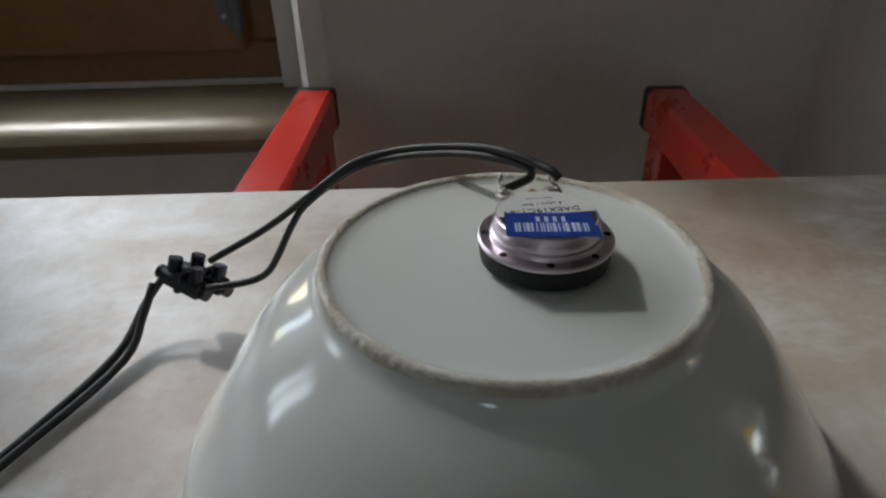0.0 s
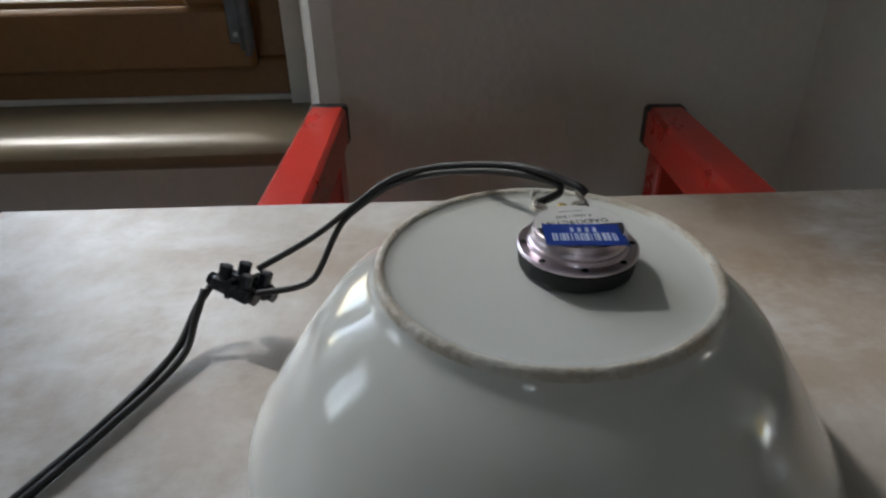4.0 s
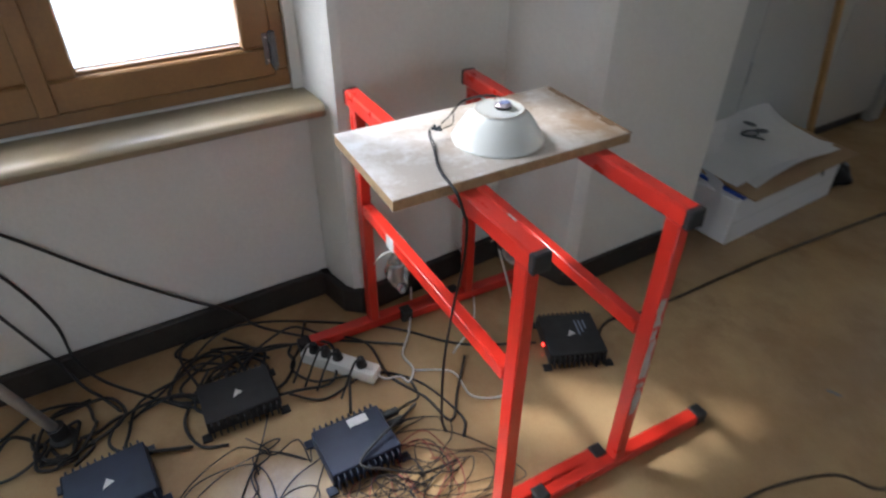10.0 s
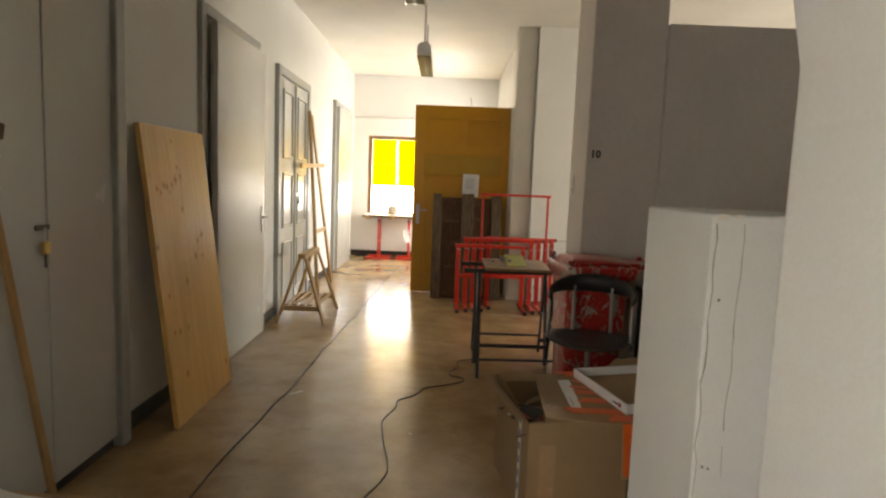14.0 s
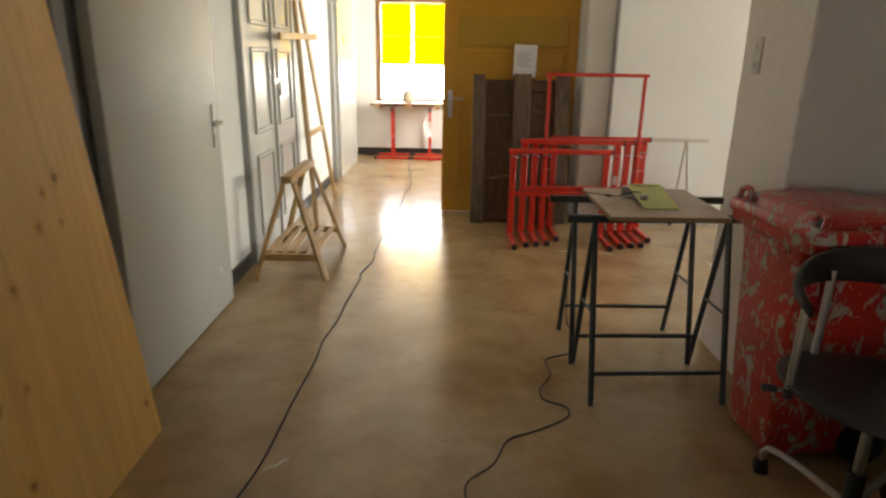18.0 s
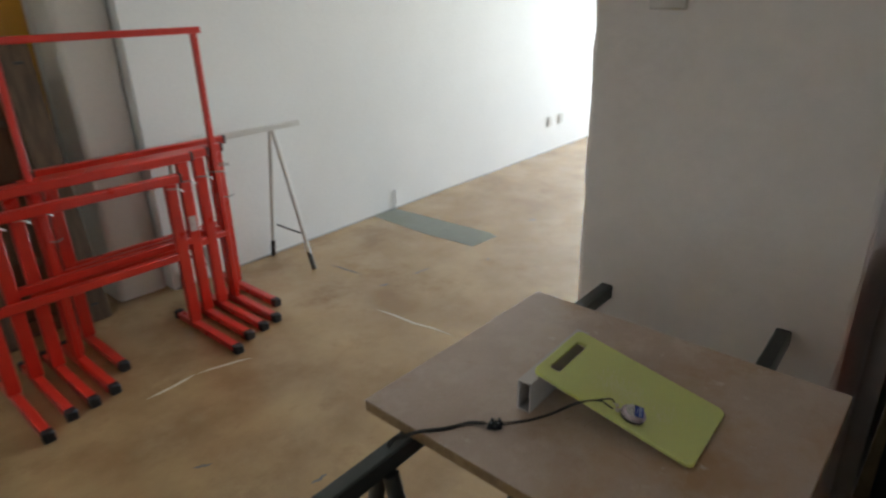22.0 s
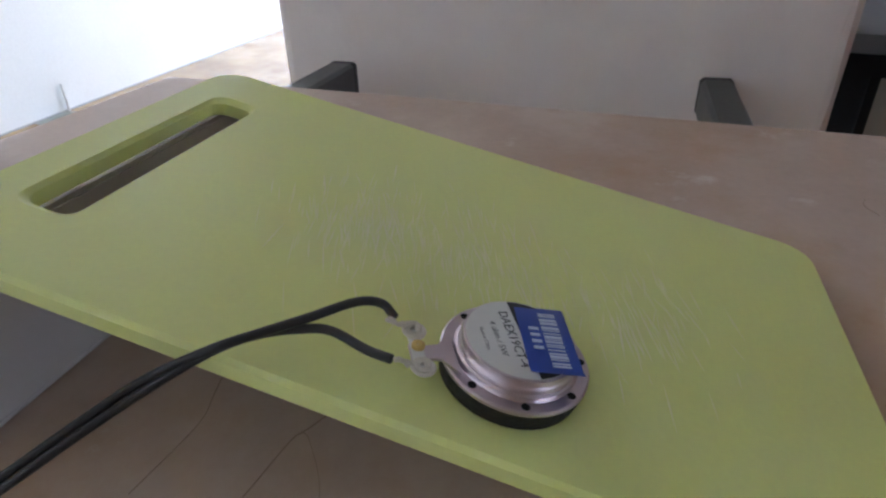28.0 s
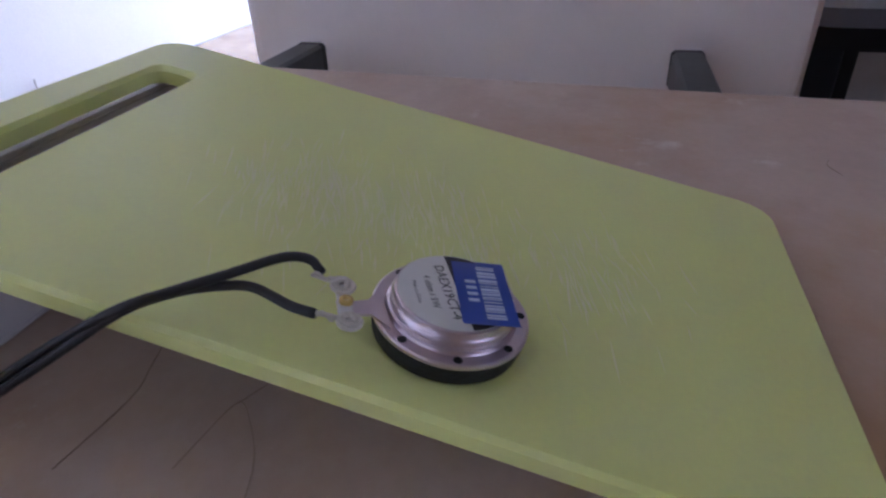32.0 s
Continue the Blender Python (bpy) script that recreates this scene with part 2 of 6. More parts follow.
M["door_grey"] = mat("grey_door_paint", (0.52, 0.525, 0.50), 0.24, second=(0.47, 0.475, 0.45), scale=2.2, bump=0.06, bump_scale=120, coat=0.2, fine=0.15)
M["frame_grey"] = mat("grey_frame_paint", (0.39, 0.40, 0.39), 0.35, second=(0.35, 0.36, 0.35), scale=3, bump=0.06, fine=0.15)
M["pine"] = mat("pine_panel", (0.90, 0.58, 0.21), 0.40, vary=0.05, second=(0.84, 0.50, 0.16), scale=5.0, stretch=(1, 5, 0.6), amount=0.9, bump=0.08, bump_scale=60, coat=0.1)
overlay(M["pine"], (0.62, 0.36, 0.13), 3.0, 0.55, 0.74, stretch=(1, 9, 0.35))
overlay(M["pine"], (0.80, 0.47, 0.16), 9.0, 0.48, 0.62, stretch=(1, 9, 0.12))
M["knot"] = mat("pine_knot", (0.56, 0.27, 0.085), 0.6, second=(0.40, 0.165, 0.05), scale=90, amount=0.9, bump=0.1, vary=0.25)
M["knot_halo"] = mat("pine_knot_halo", (0.80, 0.48, 0.16), 0.6, second=(0.72, 0.40, 0.125), scale=60, stretch=(1, 1, 0.5), amount=0.9)
M["beech"] = mat("beech_wood", (0.50, 0.31, 0.13), 0.45, second=(0.38, 0.22, 0.08), scale=9, stretch=(3, 3, 1), amount=0.9, bump=0.12, bump_scale=120, vary=0.12)
M["yellow_door"] = mat("yellow_door_paint", (0.56, 0.27, 0.014), 0.33, second=(0.48, 0.22, 0.01), scale=3, bump=0.1, bump_scale=90, coat=0.2, fine=0.15)
M["yellow_dark"] = mat("ochre_band_paint", (0.44, 0.25, 0.02), 0.45, second=(0.37, 0.21, 0.016), scale=4, bump=0.1)
M["old_wood"] = mat("weathered_wood", (0.165, 0.108, 0.062), 0.75, second=(0.075, 0.045, 0.026), scale=9, stretch=(5, 5, 0.8), amount=0.95, bump=0.6, bump_scale=60, vary=0.2)
M["dark_wood"] = mat("dark_brown_wood", (0.13, 0.056, 0.02), 0.6, second=(0.06, 0.026, 0.011), scale=8, stretch=(4, 4, 0.8), amount=0.9, bump=0.4, bump_scale=70)
M["paper"] = mat("paper", (0.76, 0.75, 0.74), 0.8, second=(0.70, 0.69, 0.69), scale=9, fine=0.08)
M["cardboard"] = mat("cardboard", (0.36, 0.235, 0.125), 0.8, second=(0.30, 0.19, 0.095), scale=6, bump=0.15, bump_scale=150, vary=0.1)
M["orange_tape"] = mat("orange_tape", (0.75, 0.12, 0.015), 0.35, second=(0.62, 0.09, 0.012), scale=30, bump=0.2, bump_scale=90)
M["tape_clear"] = mat("packing_tape", (0.48, 0.31, 0.18), 0.25, scale=20, coat=0.3)
M["blue_ink"] = mat("blue_print", (0.03, 0.12, 0.40), 0.5, scale=40)
M["bin"] = mat("red_bin_paint", (0.46, 0.018, 0.013), 0.33, second=(0.36, 0.012, 0.01), scale=6, coat=0.3, bump=0.15, bump_scale=60)
overlay(M["bin"], (0.36, 0.33, 0.28), 9.0, 0.585, 0.592, rough=0.6, stretch=(1, 1, 0.6), detail=12, distort=0.7)
overlay(M["bin"], (0.36, 0.33, 0.28), 20.0, 0.575, 0.585, rough=0.6, stretch=(1, 1, 0.55), detail=12, distort=0.9)
overlay(M["bin"], (0.42, 0.38, 0.32), 46.0, 0.61, 0.62, rough=0.6, stretch=(1, 1, 0.35), distort=0.5)
overlay(M["bin"], (0.05, 0.015, 0.012), 22, 0.62, 0.635, rough=0.6, stretch=(1, 1, 2.2), distort=1.5)
M["lime"] = mat("lime_plastic", (0.74, 0.77, 0.29), 0.40, second=(0.70, 0.73, 0.265), scale=10, bump=0.015, bump_scale=500, fine=0.08, rough_var=0.1)
lime = M["lime"].node_tree.nodes["Principled BSDF"]
lime.inputs["Subsurface Weight"].default_value, lime.inputs["Subsurface Scale"].default_value = 0.35, 0.004
lime.inputs["Subsurface Radius"].default_value = (1.0, 1.0, 0.4)
M["scratch"] = mat("knife_marks", (0.87, 0.85, 0.57), 0.6, scale=90, fine=0.1)
M["dark_steel"] = mat("dark_green_steel", (0.028, 0.036, 0.036), 0.40, second=(0.045, 0.055, 0.053), scale=14, bump=0.1, bump_scale=200, coat=0.15)
M["tabletop"] = mat("worn_tabletop", (0.58, 0.45, 0.37), 0.46, second=(0.50, 0.375, 0.295), scale=6.0, amount=0.9, bump=0.06, bump_scale=200, detail=9, fine=0.2)
overlay(M["tabletop"], (0.63, 0.52, 0.44), 12.0, 0.48, 0.70)
overlay(M["tabletop"], (0.45, 0.29, 0.18), 7.0, 0.51, 0.70)
overlay(M["tabletop"], (0.44, 0.27, 0.15), 3.0, 0.55, 0.68)
overlay(M["tabletop"], (0.66, 0.58, 0.51), 26.0, 0.62, 0.72)
overlay(M["tabletop"], (0.40, 0.25, 0.16), 60.0, 0.70, 0.76)
M["pale_stone"] = mat("pale_stone", (0.60, 0.53, 0.42), 0.7, scale=20, bump=0.3)
M["faded_red"] = mat("faded_red_plastic", (0.62, 0.22, 0.16), 0.5, scale=30)
M["chip"] = mat("bare_chips", (0.22, 0.13, 0.065), 0.75, second=(0.15, 0.085, 0.042), scale=60, bump=0.4, bump_scale=250)
M["clay_hair"] = mat("hair_crack", (0.38, 0.28, 0.20), 0.7, scale=90)
M["seat_black"] = mat("black_seat_plastic", (0.016, 0.015, 0.015), 0.45, second=(0.024, 0.023, 0.022), scale=20, bump=0.12, bump_scale=250)
M["desk_grey"] = mat("desk_laminate", (0.55, 0.56, 0.57), 0.4, scale=5, fine=0.1)
M["fluted"] = mat("lamp_housing", (0.78, 0.77, 0.74), 0.4, scale=10)
M["louvre"] = mat("lamp_louvre", (0.7, 0.66, 0.5), 0.25, metal=0.7, scale=10)
M["brass"] = mat("brass", (0.62, 0.46, 0.16), 0.3, metal=0.9, scale=40)
M["grey_tape"] = mat("floor_patch", (0.192, 0.205, 0.167), 0.35, second=(0.23, 0.25, 0.20), scale=8, rough_var=0.12)
M["crack"] = mat("plaster_crack", (0.16, 0.15, 0.14), 0.9, scale=50)
M["foil"] = mat("clear_film_white", (0.62, 0.63, 0.64), 0.12, scale=30, coat=0.5)
M["asphalt"] = mat("pale_concrete", (0.85, 0.78, 0.66), 0.8, second=(0.76, 0.70, 0.60), scale=0.6, bump=0.3)
M["facade"] = mat("facade_render", (0.84, 0.78, 0.66), 0.85, scale=0.5, fine=0.1)
M["facade_roof"] = mat("roof_tiles", (0.30, 0.13, 0.08), 0.8, scale=2)
M["car_blue"] = mat("car_paint", (0.34, 0.48, 0.56), 0.25, coat=0.8, scale=3, fine=0.02)
M["kerb"] = mat("grey_paving", (0.60, 0.57, 0.57), 0.8, second=(0.52, 0.49, 0.50), scale=1.2, bump=0.2)
M["old_switch"] = mat("cream_plastic", (0.64, 0.60, 0.55), 0.45, second=(0.55, 0.51, 0.46), scale=14, fine=0.2)
M["pale_scratch"] = mat("pale_floor_scratch", (0.62, 0.54, 0.40), 0.5, second=(0.52, 0.43, 0.30), scale=40)
M["channel_plastic"] = mat("channel_plastic", (0.60, 0.56, 0.54), 0.42, second=(0.53, 0.49, 0.47), scale=14, fine=0.15)
M["house_glass"] = mat("house_glass", (0.34, 0.37, 0.42), 0.1, second=(0.26, 0.29, 0.34), scale=2)
M["gravel"] = mat("pebbled_kerb", (0.30, 0.28, 0.29), 0.9, second=(0.16, 0.15, 0.16), scale=5.0, amount=0.9, bump=0.5, bump_scale=12)
M["hinge_steel"] = mat("dull_steel", (0.17, 0.18, 0.19), 0.38, metal=0.8, second=(0.10, 0.10, 0.11), scale=70, fine=0.3)
M["bark"] = mat("bark", (0.16, 0.11, 0.08), 0.9, second=(0.10, 0.07, 0.05), scale=6, stretch=(3, 3, 0.6), bump=0.6, bump_scale=30)
M["car_glass"] = mat("car_glass", (0.03, 0.05, 0.06), 0.08, scale=4)
M["tail_light"] = mat("tail_light", (0.45, 0.03, 0.02), 0.2, scale=10)


def glass(name, tint=(1, 1, 1), rough=0.0):
    m = bpy.data.materials.new(name)
    m.use_nodes = True
    b = m.node_tree.nodes["Principled BSDF"]
    b.inputs["Base Color"].default_value = (*tint, 1)
    b.inputs["Transmission Weight"].default_value, b.inputs["Roughness"].default_value, b.inputs["IOR"].default_value = 1.0, rough, 1.45
    return m


M["glass"] = glass("window_glass", (0.98, 0.99, 0.99))
M["plastic_bag"] = glass("clear_plastic", (0.93, 0.94, 0.95), 0.12)


def translucent(name, color):
    m = bpy.data.materials.new(name)
    m.use_nodes = True
    n, l = m.node_tree.nodes, m.node_tree.links
    tr, df, mx, tx = n.new("ShaderNodeBsdfTranslucent"), n.new("ShaderNodeBsdfDiffuse"), n.new("ShaderNodeMixShader"), n.new("ShaderNodeTexNoise")
    tx.inputs["Scale"].default_value = 9
    rp = n.new("ShaderNodeValToRGB")
    rp.color_ramp.elements[0].color, rp.color_ramp.elements[1].color = (*(c * 0.88 for c in color), 1), (*color, 1)
    l.new(tx.outputs["Fac"], rp.inputs["Fac"])
    l.new(rp.outputs[0], tr.inputs["Color"])
    l.new(rp.outputs[0], df.inputs["Color"])
    mx.inputs[0].default_value = 0.35
    l.new(tr.outputs[0], mx.inputs[1])
    l.new(df.outputs[0], mx.inputs[2])
    l.new(mx.outputs[0], n["Material Output"].inputs["Surface"])
    return m


M["blind"] = translucent("yellow_fabric", (0.96, 0.74, 0.07))


# ---- mesh tools ----
def link(name, bm, material, parent=None, label="", smooth=False):
    me = bpy.data.meshes.new(name)
    bm.to_mesh(me)
    bm.free()
    me.materials.append(M[material] if isinstance(material, str) else material)
    if smooth:
        for p in me.polygons:
            p.use_smooth = True
        if smooth != "all":
            me.set_sharp_from_angle(angle=radians(38))
    ob = new(name, me)
    if parent is not None:
        ob.parent = parent
    if label:
        ob["label"] = label
    return ob


def part(name, bm, material, parent, label="", smooth=True):
    return link(name, bm, material, parent, label, smooth)


def thing(name, m, label, category, group=""):
    ob = new(name)
    ob.empty_display_size = 0.05
    ob.matrix_world = m
    return tagged(ob, label, category, group)


def single(name, bm, material, label, category, m=None, group="", kind="", smooth=True):
    ob = link(name, bm, material, None, "", smooth)
    if m is not None:
        ob.matrix_world = m
    return tagged(ob, label, category, group, kind)


def box(x0, x1, y0, y1, z0, z1, bevel=0.0, m=None, bm=None, seg=1):
    """A box with worn, rounded edges."""
    one = bmesh.new()
    bmesh.ops.create_cube(one, size=1.0)
    for v in one.verts:
        v.co = Vector((x0 + (v.co.x + 0.5) * (x1 - x0), y0 + (v.co.y + 0.5) * (y1 - y0), z0 + (v.co.z + 0.5) * (z1 - z0)))
    if bevel:
        bmesh.ops.bevel(one, geom=one.edges[:], offset=bevel, segments=seg, affect="EDGES", profile=0.5)
    if m is not None:
        one.transform(m)
    return join(bm, one)


def join(bm, one):
    if bm is None:
        return one
    me = bpy.data.meshes.new("joined")
    one.to_mesh(me)
    one.free()
    bm.from_mesh(me)
    bpy.data.meshes.remove(me)
    return bm


def bar(p0, p1, w, h, bevel=0.002, bm=None, up=(0, 0, 1)):
    """A square-section bar from p0 to p1, w across and h high."""
    p0, p1 = Vector(p0), Vector(p1)
    d = p1 - p0
    z = d.normalized()
    x = z.cross(Vector(up))
    x = x.normalized() if x.length > 1e-4 else Vector((1, 0, 0))
    y = z.cross(x)
    m = Matrix((x, y, z)).transposed().to_4x4()
    m.translation = p0
    return box(-w / 2, w / 2, -h / 2, h / 2, 0, d.length, bevel, m, bm)


def rings(loops, closed=True, caps=True, bm=None):
    """A skin over a row of loops of points."""
    bm = bm or bmesh.new()
    rows = [[bm.verts.new(p) for p in loop] for loop in loops]
    for a, b in zip(rows, rows[1:]):
        n = len(a)
        for i in range(n if closed else n - 1):
            j = (i + 1) % n
            bm.faces.new((a[i], a[j], b[j], b[i]))
    if caps and closed:
        bm.faces.new(rows[0][::-1])
        bm.faces.new(rows[-1])
    bmesh.ops.recalc_face_normals(bm, faces=bm.faces[:])
    return bm


def lathe(profile, n=48, bm=None, caps=False):
    """Turns (radius, height) pairs about z."""
    loops = [[(r * math.cos(2 * math.pi * i / n), r * math.sin(2 * math.pi * i / n), z) for i in range(n)] for r, z in profile]
    return rings(loops, True, caps, bm)


def smooth_path(pts, steps=6):
    pts = [Vector(p) for p in pts]
    if len(pts) < 3:
        return pts
    ext = [pts[0] * 2 - pts[1], *pts, pts[-1] * 2 - pts[-2]]
    out = []
    for i in range(1, len(ext) - 2):
        a, b, c, d = ext[i - 1 : i + 3]
        for k in range(steps):
            t = k / steps
            out.append(0.5 * (2 * b + (c - a) * t + (2 * a - 5 * b + 4 * c - d) * t * t + (3 * b - a - 3 * c + d) * t ** 3))
    out.append(pts[-1])
    return out


def sweep(pts, r, n=6, steps=6, bm=None):
    """A round cable along a smooth line."""
    line = smooth_path(pts, steps)
    side, loops = None, []
    for i, p in enumerate(line):
        d = (line[min(i + 1, len(line) - 1)] - line[max(i - 1, 0)])
        d = d.normalized() if d.length > 1e-9 else Vector((0, 0, 1))
        if side is None:
            side = d.cross(Vector((0, 0, 1)))
            side = side if side.length > 1e-3 else Vector((1, 0, 0))
        side = (side - d * side.dot(d)).normalized()
        other = d.cross(side)
        loops.append([p + (side * math.cos(2 * math.pi * k / n) + other * math.sin(2 * math.pi * k / n)) * r for k in range(n)])
    return rings(loops, True, True, bm)


def rod(p0, p1, r, n=12, bm=None, r1=None):
    p0, p1 = Vector(p0), Vector(p1)
    z = (p1 - p0).normalized()
    x = z.orthogonal().normalized()
    y = z.cross(x)
    loops = [[c + (x * math.cos(2 * math.pi * k / n) + y * math.sin(2 * math.pi * k / n)) * rr for k in range(n)] for c, rr in ((p0, r), (p1, r1 or r))]
    return rings(loops, True, True, bm)


def slab(outline, z0, z1, bm=None):
    """A flat piece with the given outline, from z0 to z1."""
    return rings([[(x, y, z0) for x, y in outline], [(x, y, z1) for x, y in outline]], True, True, bm)


def rounded(x0, x1, y0, y1, r, n=5):
    pts = []
    for cx, cy, a in ((x1 - r, y1 - r, 0), (x0 + r, y1 - r, 90), (x0 + r, y0 + r, 180), (x1 - r, y0 + r, 270)):
        pts += [(cx + r * math.cos(radians(a + 90 * k / n)), cy + r * math.sin(radians(a + 90 * k / n))) for k in range(n + 1)]
    return pts


def words(text, size, parent, m, material="ink", name="lettering", bold=0.0):
    """Lettering as thin raised mesh, in the xy plane of m."""
    cu = bpy.data.curves.new(name, "FONT")
    cu.body, cu.size, cu.extrude, cu.align_x, cu.align_y = text, size, size * 0.01, "CENTER", "CENTER"
    cu.resolution_u, cu.offset = 2, bold
    tmp = bpy.data.objects.new(name, cu)
    me = bpy.data.meshes.new_from_object(tmp)
    bpy.data.objects.remove(tmp)
    me.materials.append(M[material])
    ob = new(name, me)
    ob.parent = parent
    ob.matrix_local = m
    return ob


def structure(name, bm, material, label, smooth=False):
    return tagged(link(name, bm, material, None, "", smooth), label, "", "", "structure")


def wall(name, axis, a0, a1, t0, t1, z1, material, label, openings=(), z0=0.0):
    """A wall along an axis from a0 to a1, t0 to t1 thick, with openings (from, to, sill, head) right through it."""
    bm = None

    def piece(p0, p1, q0, q1):
        nonlocal bm
        if p1 - p0 > 1e-4 and q1 - q0 > 1e-4:
            bm = box(t0, t1, p0, p1, q0, q1, bm=bm) if axis == "y" else box(p0, p1, t0, t1, q0, q1, bm=bm)

    at = a0
    for o0, o1, s, h in sorted(openings):
        piece(at, o0, z0, z1)
        piece(o0, o1, z0, s)
        piece(o0, o1, h, z1)
        at = o1
    piece(at, a1, z0, z1)
    return structure(name, bm, material, label)


# ---- large structure ----
H_CEIL = 3.2
structure("floor", box(-0.5, 9.6, -3.0, 11.5, -0.12, 0.0), "floor", "polished tan linoleum floor, marbled and worn")
structure("ceiling", box(-0.5, 9.6, -3.0, 11.5, H_CEIL, H_CEIL + 0.12), "ceiling", "white painted ceiling")
WIN = (-0.985, 0.183, 0.675, 2.03)
wall("wall_window", "y", -3.0, 0.21, -0.5, -0.16, H_CEIL, "plaster", "off-white plaster wall with window niches", [WIN, (-2.62, -1.46, 0.675, 2.03)])
structure("wall_pilaster", slab([(-0.5, 0.2105), (-0.16, 0.2105), (-0.13, 0.212), (-0.04, 0.230), (-0.016, 0.240), (-0.010, 0.262), (-0.046, 0.779), (-0.5, 0.779)], 0, H_CEIL), "plaster", "off-white plaster pilaster beside the window")
structure("wall_return", slab([(-0.5, 0.7795), (-0.0455, 0.7795), (0.15, 0.862), (0.205, 0.878), (0.228, 0.91), (0.23, 1.43), (-0.5, 1.43)], 0, H_CEIL), "plaster", "off-white projecting wall with a rounded corner")
wall("wall_left", "y", 3.14, 11.2, -0.5, -0.08, H_CEIL, "white_wall", "white corridor wall", [(4.22, 5.50, 0, 2.5), (6.08, 7.46, 0, 2.44), (9.16, 10.56, 0, 2.5)])
wall("wall_end", "x", -0.5, 2.7, 11.2, 11.5, H_CEIL, "white_wall", "white end wall with a window", [(0.2, 1.24, 0.74, 2.15)])
wall("wall_right", "y", 7.8, 11.2, 2.46, 2.7, H_CEIL, "white_wall", "white wall of the far corridor with a window opening", [(9.2, 10.6, 0.8, 2.4)])
structure("wall_hall", slab([(2.46, 7.80), (2.60, 7.72), (2.60, 7.375), (9.6, 7.65), (9.6, 7.80)], 0, H_CEIL), "white_wall", "bright white hall wall")
structure("wall_pier", slab(rounded(2.36, 2.598, 7.45, 7.735, 0.03), 0, H_CEIL), "plaster", "off-white pier with a rounded edge")
prnd = random.Random(8)
loops = []
for k in range(65):
    loop = []
    for i, (x, y) in enumerate(rounded(2.565, 3.08, 4.505, 5.045, 0.012, 3)):
        e = prnd.gauss(0, 0.0008)
        corner = [(x + e * (1 if x > 2.8 else -1), y + e * (1 if y > 4.7 else -1))]
        first, last = i % 4 == 0, i % 4 == 3
        sx, sy = (1 if x < 2.8 else -1) * 0.035, (1 if y < 4.7 else -1) * 0.035
        along_y = abs(x - 2.565) < 0.001 or abs(x - 3.08) < 0.001
        side = [(x, y + sy) if along_y else (x + sx, y)] if first or last else []
        loop += side + corner if first else corner + side
    loops.append([(x, y, H_CEIL * k / 64) for x, y in loop])
structure("pillar", rings(loops), "grey_wall", "rough greyish plaster pillar with worn edges")
wall("wall_partition", "x", 3.08, 4.72, 4.46, 4.56, 2.53, "grey_wall", "grey partition wall that stops below the ceiling")
structure("wall_arch", slab([(4.7, 0.90), (4.7, 1.50), (2.37, 1.50), (2.345, 1.49), (2.335, 1.465), (2.335, 0.95), (2.35, 0.915), (2.385, 0.90)], 0, H_CEIL), "white_wall", "thick white wall with rounded edges beside the passage")
arch = [(0.23 + 2.105 * k / 24, 1.54 + math.sqrt(max(0.0, 1.0525 ** 2 - (2.105 * k / 24 - 1.0525) ** 2))) for k in range(25)]
structure("wall_arch_head", rings([[(x, y, z) for x, z in arch] + [(2.335, y, H_CEIL), (0.23, y, H_CEIL)] for y in (0.91, 1.425)]), "white_wall", "white plastered arch over the passage")
wall("wall_side", "y", 1.50, 4.42, 4.7, 4.9, H_CEIL, "grey_wall", "grey side wall")
wall("wall_hall_south", "x", 4.72, 9.6, 4.3, 4.5, H_CEIL, "white_wall", "white hall wall")
wall("wall_hall_east", "y", 4.5, 7.64, 9.4, 9.6, H_CEIL, "white_wall", "white hall wall with a wide window", [(4.9, 7.1, 0.75, 2.75)])
wall("wall_room_south", "x", -0.5, 4.7, -3.2, -3.0, H_CEIL, "plaster", "plain plaster wall")
# opening added in this unseen wall so the fill lamp can shine in
wall("wall_room_east", "y", -3.0, 0.90, 4.7, 4.9, H_CEIL, "plaster", "plain plaster wall with an added opening for fill light", [(-1.1, -0.6, 1.25, 1.85)])


def skirting(name, pts, h=0.085, d=0.014):
    """A dark skirting board along the foot of a wall; the room lies to the right of the line."""
    bm = None
    for (x0, y0), (x1, y1) in zip(pts, pts[1:]):
        dx, dy = x1 - x0, y1 - y0
        n = Vector((dy, -dx, 0)).normalized() * (d / 2 + 0.001)
        a, b = Vector((x0, y0, h / 2 + 0.001)) + n, Vector((x1, y1, h / 2 + 0.001)) + n
        e = (b - a).normalized() * d * 0.4
        bm = bar(a - e, b + e, d, h, 0.003, bm)
    return structure(name, bm, "base", "dark brown painted skirting board with chipped edges")


skirting("skirting_window", [(-0.16, -2.9), (-0.16, 0.209), (-0.13, 0.212), (-0.04, 0.230), (-0.012, 0.262), (-0.046, 0.778)], d=0.024)
skirting("skirting_return", [(-0.044, 0.783), (0.15, 0.862), (0.205, 0.878), (0.228, 0.91), (0.23, 1.43)], 0.085)
skirting("skirting_left", [(-0.08, 3.15), (-0.08, 4.2)], 0.1)
skirting("skirting_middle", [(-0.08, 5.52), (-0.08, 6.06)], 0.1)
skirting("skirting_far", [(-0.08, 7.48), (-0.08, 9.14)], 0.1)
skirting("skirting_end", [(-0.08, 11.2), (2.45, 11.2)], 0.1)
skirting("skirting_arch", [(4.69, 0.90), (2.385, 0.90), (2.35, 0.915), (2.335, 0.95), (2.335, 1.465)], 0.1)
